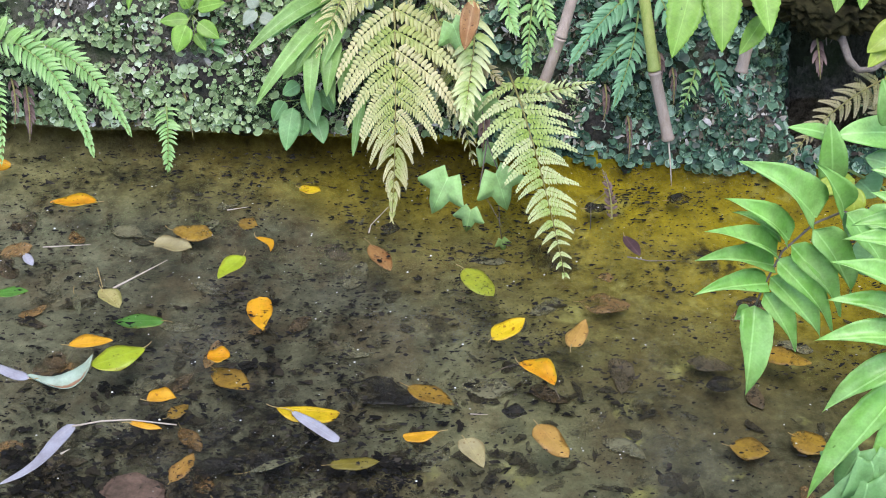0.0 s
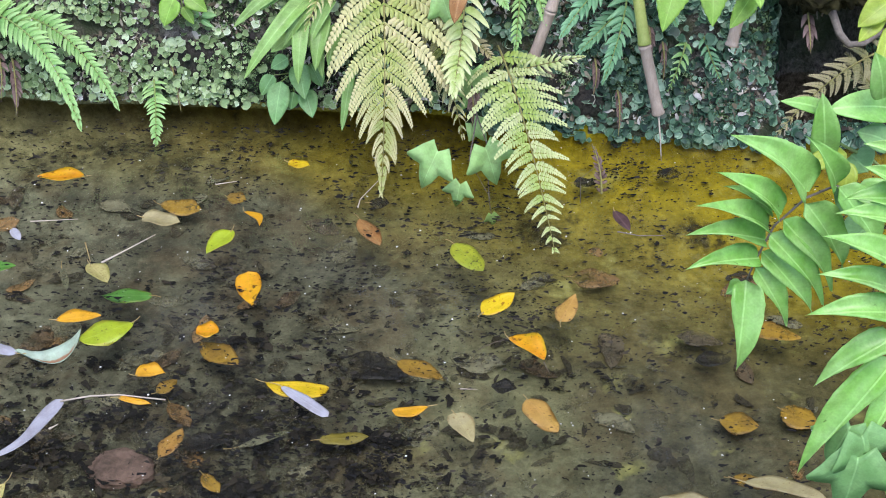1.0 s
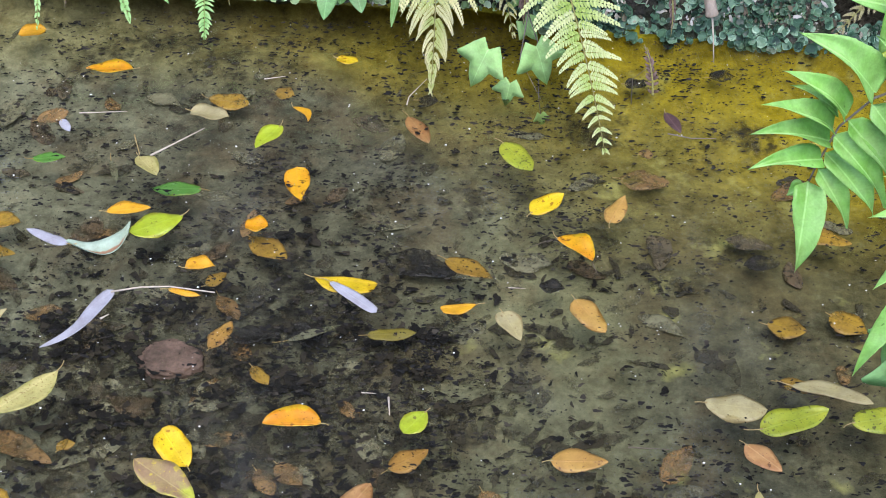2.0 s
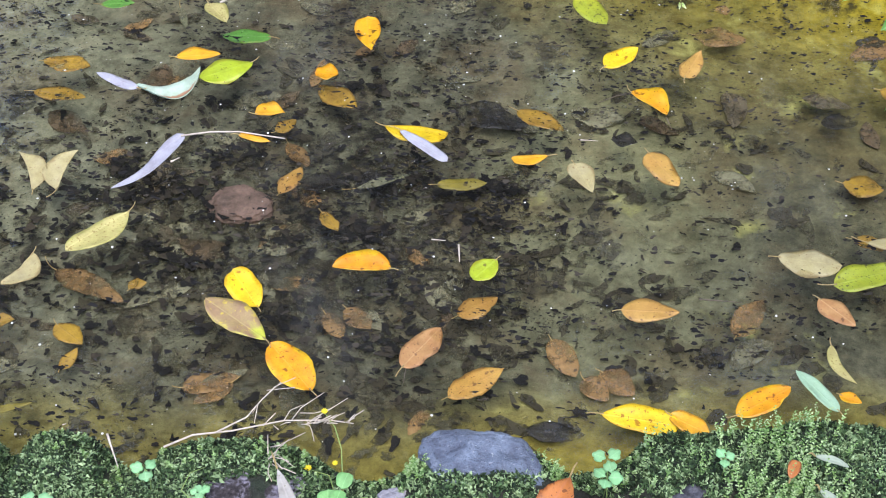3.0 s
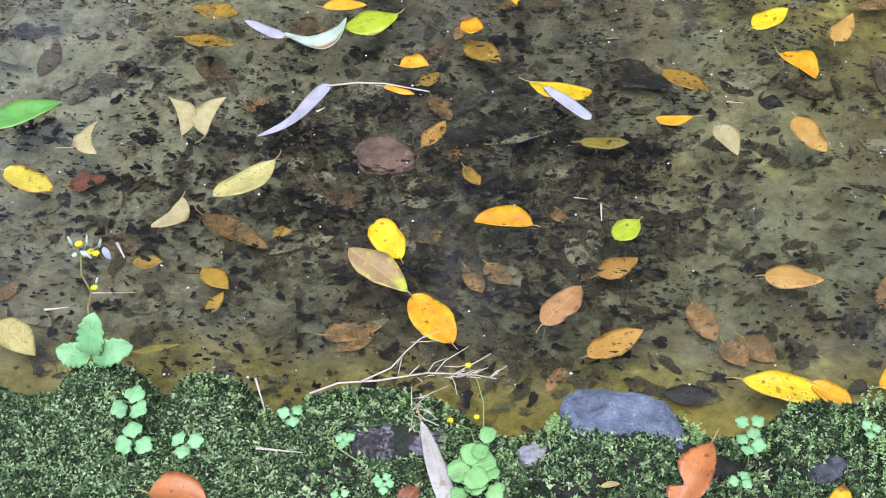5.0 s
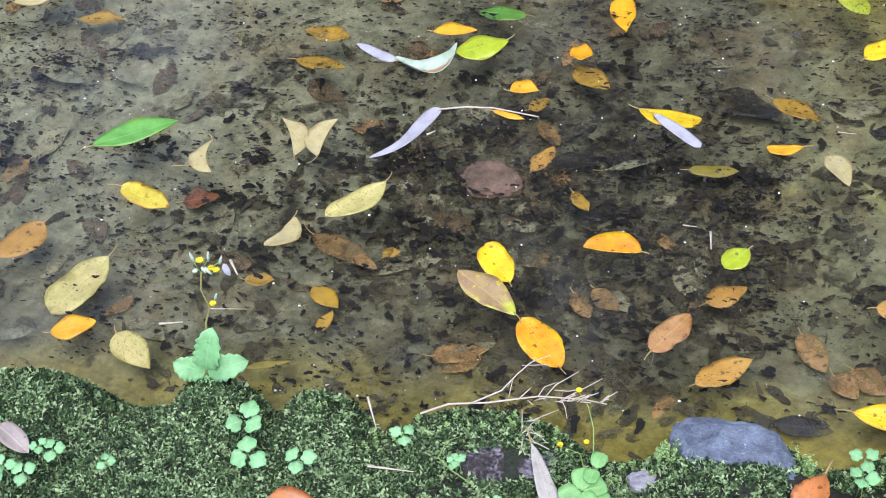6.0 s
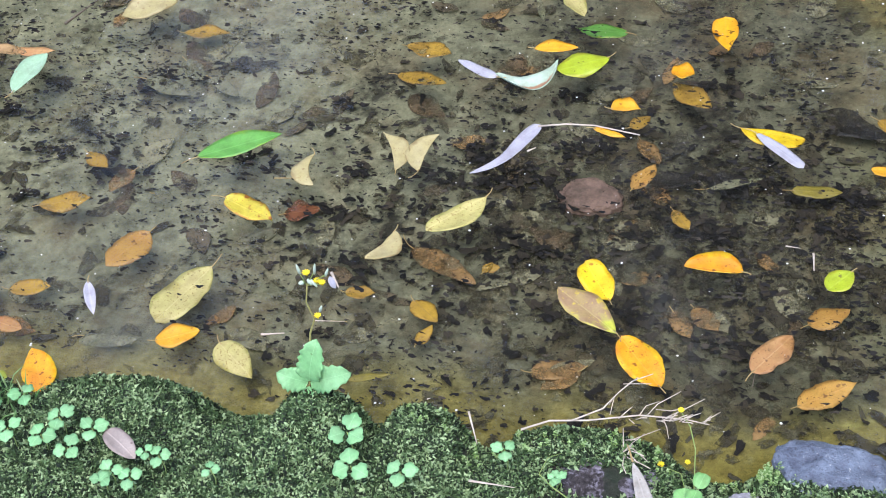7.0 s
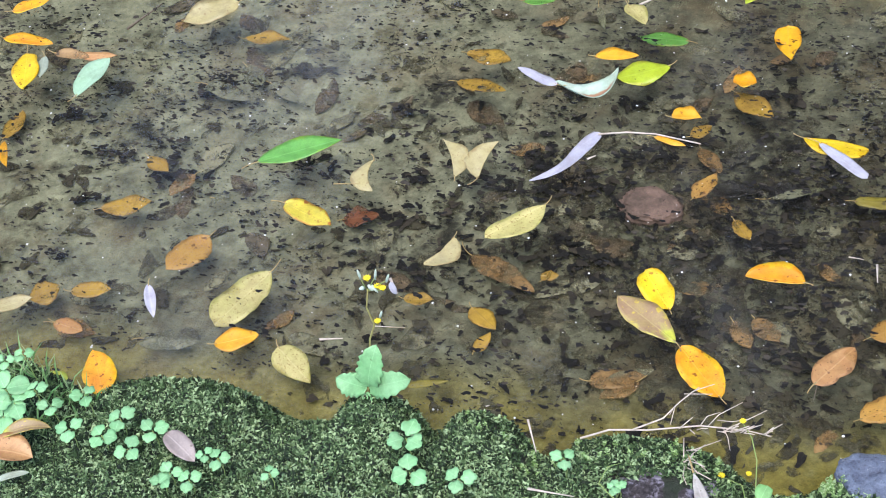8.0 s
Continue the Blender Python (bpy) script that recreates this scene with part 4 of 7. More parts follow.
CLOVER = leaf_material("herb_leaf_green", (0.22, 0.5, 0.2), (0.32, 0.61, 0.28), (0.15, 0.3, 0.1), 0.05, 0.5, 0.25, 1.15, 90.0, 0.0005)
ROUND_HERB = leaf_material("round_herb_green", (0.19, 0.44, 0.13), (0.28, 0.53, 0.19), (0.15, 0.3, 0.1), 0.05, 0.45, 0.25, 1.15, 90.0, 0.0005)
STEM = plain_material("green_stem", (0.2, 0.34, 0.08), (0.26, 0.28, 0.1), 120.0)
CANE_GREEN = plain_material("cane_green", (0.28, 0.36, 0.08), (0.42, 0.45, 0.14), 30.0, 0.4, 0.2, (4, 4, 0.6))
CANE_PALE = plain_material("cane_pale", (0.5, 0.4, 0.33), (0.36, 0.28, 0.22), 40.0, 0.55, 0.3, (4, 4, 0.6))
BARK = plain_material("root_bark", (0.12, 0.1, 0.08), (0.26, 0.22, 0.19), 60.0, 0.8, 0.7)
TWIG = plain_material("bleached_twig", (0.6, 0.52, 0.42), (0.42, 0.34, 0.27), 150.0)
PETAL = plain_material("yellow_petal", (0.85, 0.7, 0.03), (0.8, 0.6, 0.02), 200.0, 0.5, 0.1, None, 0.3, 0.2)
CALYX = plain_material("pale_calyx", (0.4, 0.5, 0.38), (0.55, 0.6, 0.5), 200.0)


# ---- plant builders ----
def plant(name, base, label, category, group=""):
    return thing(name, Matrix.Translation(base), label, category, group)


def leaf_part(owner, base, tip, width, material, up=(0, -0.7, 0.7), name="leaf", label="", arch=0.1, cup=0.12, bow=0.0, **kw):
    """A blade of a living plant from base to tip."""
    base, tip = Vector(base), Vector(tip)
    length = (tip - base).length
    bm = bmesh.new()
    rng = random.Random(int(abs(base.x * 7919 + tip.z * 6007 + width * 1e5)))
    kw.setdefault("nu", 11)
    kw.setdefault("nv", 6)
    kw.setdefault("wave", 0.03)
    # the arch lifts the middle, so that base and tip stay in place
    m = aim(base, tip, up)
    kw.setdefault("sway", bow if m.col[1][2] > 0 else -bow)
    blade(bm, length, width, cup=cup, rng=rng, **kw)
    for v in bm.verts:
        u = min(1, max(0, v.co.x / length))
        v.co.z += arch * length * 4 * u * (1 - u)
    return part(name, bm, material, owner, label, owner.matrix_basis.inverted() @ m)


PINNA = {}


def pinna_mesh(form, material, hand=1):
    """One pinna of unit length along +x: 'feather' is cut into pinnules, 'simple' is one lance, 'comb' a blunt one."""
    key = (form, material.name, hand)
    if key not in PINNA:
        bm = bmesh.new()
        rng = random.Random(len(PINNA) + 3)
        if form in ("feather", "fine"):
            tube(bm, [(0, 0, 0), (0.5, 0, 0.02), (1, 0, -0.03)], [0.016, 0.012, 0.005], 4)
            n, broad = (14, 0.07) if form == "feather" else (19, 0.05)
            for i in range(n):
                u = 0.04 + 0.93 * i / n
                s = (0.2 if form == "feather" else 0.155) * (1 - u) ** 0.7 * (1.0 if u > 0.1 else 0.85) + 0.015
                for side in (1, -1):
                    m = pose(u, 0, 0.02 * math.sin(u * 3), rng.uniform(-12, 12), rng.uniform(-4, 10), side * rng.uniform(66, 76))
                    blade(bm, s, broad, m, nu=5, nv=2, point=0.4, foot=0.07, thick=0.003, cup=0.1, rng=rng)
        elif form == "comb":
            blade(bm, 1.0, 0.3, nu=8, nv=2, point=0.6, foot=0.18, thick=0.006, cup=0.12, wave=0.03, rng=rng)
        else:
            blade(bm, 1.0, 0.34, nu=8, nv=2, point=0.75, foot=0.28, thick=0.006, cup=0.12, wave=0.03, teeth=4, rng=rng)
        for v in bm.verts:
            v.co.y += hand * (0.34 if form == "fine" else 0.24) * v.co.x ** 2
            v.co.z -= 0.1 * v.co.x ** 2
        PINNA[key] = finish("pinna", bm, material)
    return PINNA[key]


def frond(owner, p0, p1, p2, material, n=18, longest=0.12, form="feather", up=(0, -0.75, 0.65), start=0.04, droop=0.0, lean=62, label="", full=0.12, seed=1, name="frond", taper=0.8, close=12):
    """A fern frond along a curve, with pairs of pinnae as its pieces."""
    rng = random.Random(seed * 101 + n)
    pts = arc(p0, p1, p2, 24)
    bm = bmesh.new()
    inv = owner.matrix_basis.inverted()
    tube(bm, [inv @ p for p in pts], [0.0022 * (1 - 0.75 * i / 23) for i in range(24)], 5)
    stem = part(name, bm, STEM if material in (GREEN_FERN, TEAL_FERN) else RACHIS, owner, label)
    for i in range(n):
        u = start + (0.985 - start) * (i / (n - 1)) ** 0.72
        f = u * 23
        a = min(22, int(f))
        p = pts[a].lerp(pts[a + 1], f - a)
        t = (pts[a + 1] - pts[a]).normalized()
        nrm = (Vector(up) - t * Vector(up).dot(t)).normalized()
        side = nrm.cross(t)
        size = longest * min(1.0, 0.72 + u / max(full, 1e-3) * 0.28) * ((1 - u) ** (0.6 if form == "comb" else taper) * 0.97 + 0.05)
        for s in (1, -1):
            ang = radians(lean + rng.uniform(-10, 10) - close * u)
            d = t * math.cos(ang) + side * s * math.sin(ang) + nrm * rng.uniform(-0.12, 0.1) + Vector((0, 0, -droop))
            ob = new("pinna", pinna_mesh(form, material, -s))
            ob.parent = stem
            q = aim(p + t * rng.uniform(-0.002, 0.002), p + d, nrm + side * s * rng.uniform(-0.2, 0.2))
            k = size * rng.uniform(0.76, 1.12)
            broad = max(k, longest * (0.62 if form == "comb" else 0.2))
            ob.matrix_basis = inv @ q @ Matrix.Diagonal((k, broad, k, 1))
    return stem


def lobed_leaf(owner, centre, size, turn, material, up=(0, -0.5, 0.85), name="leaf"):
    """A lobed ivy leaf, its tip pointing down by the turn."""
    bm = bmesh.new()
    n = 72
    mid = bm.verts.new((0, 0, 0.03 * size))
    ring, inner = [], []
    marks = ((0, 0.92), (16, 0.66), (38, 0.44), (56, 0.6), (68, 0.74), (82, 0.54), (112, 0.42), (150, 0.42), (180, 0.15))
    for i in range(n):
        a = 2 * math.pi * i / n
        deg = math.degrees(a) if a <= math.pi else 360 - math.degrees(a)
        r = 0.1
        for (d0, r0), (d1, r1) in zip(marks, marks[1:]):
            if d0 <= deg <= d1:
                # straight edges between the corners
                p, q = Vector((r0 * math.cos(radians(d0)), r0 * math.sin(radians(d0)))), Vector((r1 * math.cos(radians(d1)), r1 * math.sin(radians(d1))))
                c, s = math.cos(radians(deg)), math.sin(radians(deg))
                r = (p.x * q.y - p.y * q.x) / (c * (q.y - p.y) - s * (q.x - p.x))
        z = -0.1 * r * abs(math.cos(a)) + 0.12 * abs(math.sin(a)) * r
        ring.append(bm.verts.new((r * size * math.cos(a), r * size * math.sin(a), z * size)))
        inner.append(bm.verts.new((0.5 * r * size * math.cos(a), 0.5 * r * size * math.sin(a), (0.03 + 0.3 * z) * size)))
    for i in range(n):
        j = (i + 1) % n
        bm.faces.new((mid, inner[i], inner[j]))
        bm.faces.new((inner[i], ring[i], ring[j], inner[j]))
    q = aim(centre, Vector(centre) + Vector((math.sin(radians(turn)), -0.15, -math.cos(radians(turn)))), up)
    ob = part(name, bm, material, owner, "", owner.matrix_basis.inverted() @ q)
    md = ob.modifiers.new("thickness", "SOLIDIFY")
    md.thickness = 0.0008
    return ob


def stalk_part(owner, pts, r0, r1, material, name="stem", label=""):
    inv = owner.matrix_basis.inverted()
    bm = bmesh.new()
    pts = [inv @ Vector(p) for p in pts]
    k = len(pts) - 1
    tube(bm, pts, [r0 + (r1 - r0) * i / k for i in range(k + 1)], 6)
    return part(name, bm, material, owner, label)


# ---- far bank ----
fern = plant("fern", (-0.090, 2.424, 0.320), "large yellow green fern with drooping feathery fronds on the bank", "fern")
frond(fern, (-0.040, 2.412, 0.326), (0.016, 2.261, 0.202), (0.054, 2.171, 0.056), YELLOW_FERN, 15, 0.1, "fine", seed=2)
frond(fern, (-0.149, 2.424, 0.332), (-0.185, 2.324, 0.303), (-0.221, 2.221, 0.246), YELLOW_FERN, 13, 0.07, "fine", seed=7)
frond(fern, (-0.092, 2.407, 0.328), (-0.076, 2.132, 0.208), (-0.088, 2.020, 0.048), YELLOW_FERN, 17, 0.23, "fine", seed=3, droop=0.3, lean=84, taper=1.3, close=34)
frond(fern, (-0.086, 2.419, 0.355), (0.006, 2.258, 0.369), (0.075, 2.218, 0.339), YELLOW_FERN, 14, 0.05, "fine", seed=8)
frond(fern, (0.059, 2.351, 0.255), (0.051, 2.222, 0.212), (0.035, 2.158, 0.155), LIME_FERN, 19, 0.06, "comb", seed=4)
fern = plant("fern", (0.091, 2.335, 0.159), "yellow green fern frond hanging low over the water", "fern")
frond(fern, (0.118, 2.306, 0.166), (0.154, 2.081, 0.185), (0.200, 1.865, 0.033), LIME_FERN, 19, 0.12, seed=5, lean=84, full=0.12, droop=0.05, start=0.1)
frond(fern, (0.089, 2.289, 0.102), (0.176, 2.217, 0.180), (0.261, 2.170, 0.224), LIME_FERN, 15, 0.035, "comb", seed=6)
fern = plant("fern", (0.155, 2.373, 0.255), "small dark green fern on the shaded bank", "fern", "small ferns on the far bank")
for a, b, c, s in (((0.165, 2.389, 0.292), (0.154, 2.324, 0.235), (0.149, 2.290, 0.159), 1), ((0.170, 2.393, 0.302), (0.182, 2.331, 0.277), (0.203, 2.292, 0.218), 2), ((0.123, 2.396, 0.300), (0.107, 2.344, 0.270), (0.133, 2.309, 0.243), 3)):
    frond(fern, a, b, c, GREEN_FERN, 13, 0.034, "comb", seed=s)
fern = plant("fern", (0.347, 2.376, 0.298), "blue green fern with arching fronds beside bamboo canes", "fern")
frond(fern, (0.351, 2.368, 0.303), (0.285, 2.299, 0.293), (0.225, 2.250, 0.217), TEAL_FERN, 20, 0.044, "comb", seed=1)
frond(fern, (0.352, 2.351, 0.266), (0.339, 2.263, 0.223), (0.303, 2.227, 0.137), TEAL_FERN, 19, 0.04, "comb", seed=2)
frond(fern, (0.344, 2.343, 0.225), (0.310, 2.300, 0.213), (0.261, 2.283, 0.165), TEAL_FERN, 16, 0.036, "comb", seed=3)
frond(fern, (0.383, 2.374, 0.300), (0.404, 2.319, 0.271), (0.435, 2.292, 0.218), TEAL_FERN, 14, 0.045, "comb", seed=4)
fern = plant("fern", (0.455, 2.314, 0.159), "little green fern rooted among the liverworts", "fern", "small ferns on the far bank")
frond(fern, (0.461, 2.317, 0.168), (0.447, 2.270, 0.149), (0.426, 2.252, 0.105), GREEN_FERN, 8, 0.028, "simple", seed=1)
frond(fern, (0.492, 2.319, 0.179), (0.501, 2.278, 0.156), (0.525, 2.257, 0.113), TEAL_FERN, 10, 0.03, "simple", seed=2)
fern = plant("fern", (-0.879, 2.428, 0.180), "bright green comb fern arching over the water edge", "fern")
frond(fern, (-0.881, 2.404, 0.193), (-0.692, 2.303, 0.248), (-0.622, 2.160, 0.079), GREEN_FERN, 32, 0.048, "comb", seed=1, lean=70)
frond(fern, (-0.806, 2.394, 0.186), (-0.650, 2.327, 0.222), (-0.569, 2.234, 0.075), GREEN_FERN, 30, 0.042, "comb", seed=2, lean=70)
frond(fern, (-0.873, 2.386, 0.155), (-0.793, 2.284, 0.165), (-0.798, 2.181, 0.047), GREEN_FERN, 18, 0.03, "comb", seed=3)
leaf_part(fern, (-0.803, 2.350, 0.198), (-0.764, 2.360, 0.230), 0.02, STRAP)
leaf_part(fern, (-0.824, 2.353, 0.203), (-0.797, 2.371, 0.247), 0.026, STRAP)
leaf_part(fern, (-0.773, 2.344, 0.191), (-0.729, 2.345, 0.201), 0.018, STRAP)
fern = plant("fern", (-0.527, 2.361, 0.077), "single small green comb fern frond over the water", "fern", "small ferns on the far bank")
frond(fern, (-0.526, 2.362, 0.080), (-0.506, 2.265, 0.068), (-0.511, 2.234, -0.001), GREEN_FERN, 17, 0.034, "comb", seed=1, lean=82, full=0.3)
fern = plant("fern", (0.791, 2.254, 0.181), "tan and faded green fern beside the dark hollow", "fern")
frond(fern, (0.798, 2.219, 0.213), (0.670, 2.133, 0.219), (0.588, 2.089, 0.109), TAN_FERN, 15, 0.06, "feather", seed=1)
frond(fern, (0.803, 2.181, 0.131), (0.739, 2.163, 0.189), (0.719, 2.205, 0.212), TAN_FERN, 13, 0.045, "feather", seed=2)

straps = plant("strap_leaved_plant", (-0.208, 2.407, 0.260), "clump of bright green strap shaped leaves on the bank", "plant")
leaf_part(straps, (-0.200, 2.386, 0.282), (-0.351, 2.247, 0.235), 0.033, STRAP, foot=0.4, point=0.7, arch=0.2, cup=0.2)
leaf_part(straps, (-0.190, 2.375, 0.260), (-0.334, 2.209, 0.154), 0.033, STRAP, foot=0.4, point=0.7, arch=0.2, cup=0.2)
leaf_part(straps, (-0.221, 2.404, 0.296), (-0.286, 2.290, 0.253), 0.027, STRAP, foot=0.4, point=0.7, arch=0.2, cup=0.2)
leaf_part(straps, (-0.229, 2.318, 0.238), (-0.239, 2.215, 0.140), 0.030, STRAP, foot=0.4, point=0.7, arch=0.2, cup=0.2)
leaf_part(straps, (-0.194, 2.328, 0.222), (-0.209, 2.238, 0.154), 0.033, STRAP, foot=0.4, point=0.7, arch=0.2, cup=0.2)
leaf_part(straps, (-0.170, 2.342, 0.191), (-0.188, 2.256, 0.152), 0.027, STRAP, foot=0.4, point=0.7, arch=0.2, cup=0.2)
leaf_part(straps, (-0.146, 2.310, 0.126), (-0.166, 2.221, 0.037), 0.018, STRAP, foot=0.35, point=0.6)
leaf_part(straps, (-0.136, 2.296, 0.097), (-0.150, 2.248, 0.054), 0.013, STRAP, foot=0.35, point=0.6)
leaf_part(straps, (-0.205, 2.380, 0.269), (-0.306, 2.272, 0.253), 0.025, STRAP, foot=0.4, point=0.7, arch=0.2, cup=0.2)
leaf_part(straps, (-0.190, 2.360, 0.250), (-0.265, 2.244, 0.199), 0.027, STRAP, foot=0.4, point=0.7, arch=0.2, cup=0.2)
leaf_part(straps, (-0.179, 2.356, 0.241), (-0.221, 2.257, 0.192), 0.025, STRAP, foot=0.4, point=0.7, arch=0.2, cup=0.2)
leaf_part(straps, (-0.211, 2.316, 0.193), (-0.198, 2.248, 0.133), 0.022, STRAP, foot=0.4, point=0.7, arch=0.2, cup=0.2)
leaf_part(straps, (-0.254, 2.339, 0.169), (-0.293, 2.289, 0.162), 0.027, STRAP)


def broadleaf(base, leaves, label, group="broad leaved seedlings on the far bank", material=BROAD):
    ob = plant("seedling", base, label, "plant", group)
    for a, b, w in leaves:
        leaf_part(ob, a, b, w, material, foot=0.48, point=0.85, arch=0.06)
        stalk_part(ob, [base, (Vector(base) + Vector(a)) / 2 + Vector((0, -0.008, 0.004)), a], 0.0014, 0.001, STEM)


broadleaf((-0.260, 2.343, 0.088), (((-0.279, 2.298, 0.096), (-0.291, 2.250, 0.032), 0.042), ((-0.246, 2.309, 0.127), (-0.232, 2.250, 0.087), 0.04), ((-0.235, 2.289, 0.084), (-0.221, 2.251, 0.047), 0.036),
    ((-0.294, 2.312, 0.101), (-0.317, 2.298, 0.066), 0.03), ((-0.266, 2.323, 0.131), (-0.298, 2.317, 0.112), 0.03), ((-0.225, 2.316, 0.123), (-0.204, 2.297, 0.085), 0.032), ((-0.257, 2.296, 0.074), (-0.263, 2.283, 0.045), 0.026)),
    "seedling with pointed green leaves above the water")
broadleaf((-0.468, 2.422, 0.224), (((-0.474, 2.382, 0.222), (-0.492, 2.354, 0.180), 0.04), ((-0.470, 2.394, 0.227), (-0.524, 2.388, 0.226), 0.028), ((-0.452, 2.383, 0.227), (-0.413, 2.368, 0.202), 0.032),
    ((-0.453, 2.401, 0.246), (-0.400, 2.394, 0.262), 0.026), ((-0.468, 2.402, 0.246), (-0.484, 2.408, 0.277), 0.026), ((-0.460, 2.383, 0.204), (-0.440, 2.368, 0.176), 0.02)),
    "bright green seedling with paired leaves on mossy soil", material=SHRUB)
broadleaf((-0.346, 2.412, 0.223), (((-0.344, 2.400, 0.241), (-0.371, 2.391, 0.217), 0.026), ((-0.339, 2.395, 0.232), (-0.308, 2.389, 0.224), 0.026), ((-0.347, 2.402, 0.246), (-0.358, 2.413, 0.269), 0.024)),
    "small seedling with dull grey green leaves", material=LEAF["silver"])
broadleaf((-0.434, 2.396, 0.173), (((-0.432, 2.390, 0.181), (-0.456, 2.394, 0.186), 0.014), ((-0.428, 2.390, 0.182), (-0.400, 2.388, 0.183), 0.014), ((-0.429, 2.387, 0.175), (-0.408, 2.379, 0.163), 0.012)), "tiny green seedling on the mossy bank")

ivy = plant("ivy_vine", (0.058, 2.337, 0.158), "ivy vine with pale green lobed leaves trailing to the water", "ivy")
stalk_part(ivy, [(0.016, 2.358, 0.262), (0.062, 2.284, 0.152), (0.079, 2.202, 0.084), (0.064, 2.108, 0.050)], 0.0018, 0.0012, BARK)
stalk_part(ivy, [(0.079, 2.202, 0.084), (0.096, 2.149, 0.058), (0.100, 2.091, -0.024), (0.105, 2.078, -0.052)], 0.0014, 0.0008, BARK)
for c, s, a in (((0.004, 2.068, 0.085), 0.074, -24), ((0.046, 2.059, 0.027), 0.044, -10), ((0.095, 2.110, 0.064), 0.074, 18), ((0.070, 2.248, 0.139), 0.066, -5), ((0.019, 2.289, 0.265), 0.06, 20),
                ((0.105, 2.079, -0.050), 0.024, 10), ((0.075, 2.210, 0.057), 0.045, 40), ((0.067, 2.256, 0.091), 0.035, -30)):
    lobed_leaf(ivy, c, s, a, IVY)

shrub = plant("shrub_branch", (0.505, 2.340, 0.424), "overhanging shrub branch with bright green toothed leaves", "shrub")
stalk_part(shrub, [(0.388, 2.213, 0.452), (0.487, 2.223, 0.427), (0.676, 2.218, 0.409)], 0.003, 0.0015, BARK)
for a, b, w in (((0.416, 2.192, 0.412), (0.377, 2.099, 0.311), 0.062), ((0.460, 2.193, 0.422), (0.458, 2.097, 0.322), 0.064), ((0.528, 2.216, 0.420), (0.538, 2.120, 0.343), 0.055), ((0.543, 2.196, 0.336), (0.500, 2.157, 0.285), 0.036),
                ((0.667, 2.215, 0.400), (0.656, 2.175, 0.354), 0.03), ((0.704, 2.212, 0.402), (0.697, 2.174, 0.360), 0.03), ((0.307, 2.248, 0.405), (0.301, 2.205, 0.353), 0.03), ((-0.560, 2.383, 0.318), (-0.571, 2.360, 0.265), 0.016)):
    leaf_part(shrub, a, b, w, SHRUB, nu=48, teeth=12, bite=0.05, foot=0.55, point=0.95, arch=0.05)
sprig = plant("shrub_branch", (0.783, 2.088, 0.362), "yellow green sprig reaching in beside the hollow", "shrub")
stalk_part(sprig, [(0.783, 2.088, 0.362), (0.748, 2.087, 0.353), (0.723, 2.081, 0.336)], 0.002, 0.001, STEM)
for a, b, w in (((0.747, 2.098, 0.378), (0.685, 2.066, 0.339), 0.045), ((0.730, 2.088, 0.353), (0.688, 2.056, 0.318), 0.03), ((0.740, 2.080, 0.336), (0.713, 2.012, 0.226), 0.03)):
    leaf_part(sprig, a, b, w, HOLLY_YOUNG)


def cane(pts, radius, materials, label):
    """A bamboo cane with swollen joints."""
    ob = plant("bamboo_cane", pts[0], label, "cane", "old bamboo canes on the far bank")
    inv = ob.matrix_basis.inverted()
    for i, (a, b) in enumerate(zip(pts, pts[1:])):
        a, b = inv @ Vector(a), inv @ Vector(b)
        bm = bmesh.new()
        us = (0, 0.03, 0.06, 0.12, 0.5, 0.88, 0.95, 0.985, 1)
        rs = (1.02, 1.14, 0.98, 0.95, 0.94, 0.97, 1.03, 1.16, 1.05)
        tube(bm, [a.lerp(b, u) for u in us], [radius * r for r in rs], 14)
        part("segment", bm, materials[i % len(materials)], ob)
    return ob


cane(((0.344, 2.328, 0.367), (0.376, 2.257, 0.196), (0.410, 2.235, 0.066)), 0.0108, (CANE_GREEN, CANE_PALE), "green bamboo cane with a pale dry lower joint")
stalk_part(plant("dry_stalk", (0.410, 2.235, 0.066), "thin dry stalk hanging from the cane to the water", "stalk"), [(0.410, 2.235, 0.066), (0.415, 2.216, 0.026), (0.417, 2.191, -0.008)], 0.002, 0.0008, TWIG)
cane(((0.244, 2.335, 0.363), (0.210, 2.302, 0.240), (0.183, 2.300, 0.145)), 0.0105, (CANE_PALE,), "pale pinkish dry bamboo cane leaning on the bank")
cane(((0.542, 2.269, 0.276), (0.530, 2.254, 0.197)), 0.011, (CANE_PALE,), "short cut end of a pale bamboo cane")
cane(((0.317, 2.379, 0.342), (0.315, 2.346, 0.269)), 0.007, (CANE_PALE,), "thin pale bamboo cane end above the fern")
root = plant("root", (0.692, 2.238, 0.280), "twisted grey brown root before a dark hollow", "root")
stalk_part(root, [(0.689, 2.299, 0.259), (0.693, 2.235, 0.272), (0.702, 2.203, 0.249), (0.717, 2.187, 0.237), (0.741, 2.186, 0.241), (0.786, 2.232, 0.239)], 0.008, 0.005, BARK, "root_limb")
stalk_part(root, [(0.663, 2.325, 0.334), (0.665, 2.269, 0.298), (0.672, 2.248, 0.253)], 0.004, 0.001, BARK, "root_limb")
stalk_part(root, [(0.633, 2.327, 0.333), (0.647, 2.274, 0.306), (0.697, 2.254, 0.272)], 0.003, 0.001, TWIG, "root_limb")


def dead_frond(p0, p1, p2, n, longest, label, seed):
    ob = plant("dead_frond", p0, label, "dead fern", "withered fronds on the far bank")
    frond(ob, p0, p1, p2, DEAD, n, longest, "simple", seed=seed, lean=45, droop=0.3, name="stem")


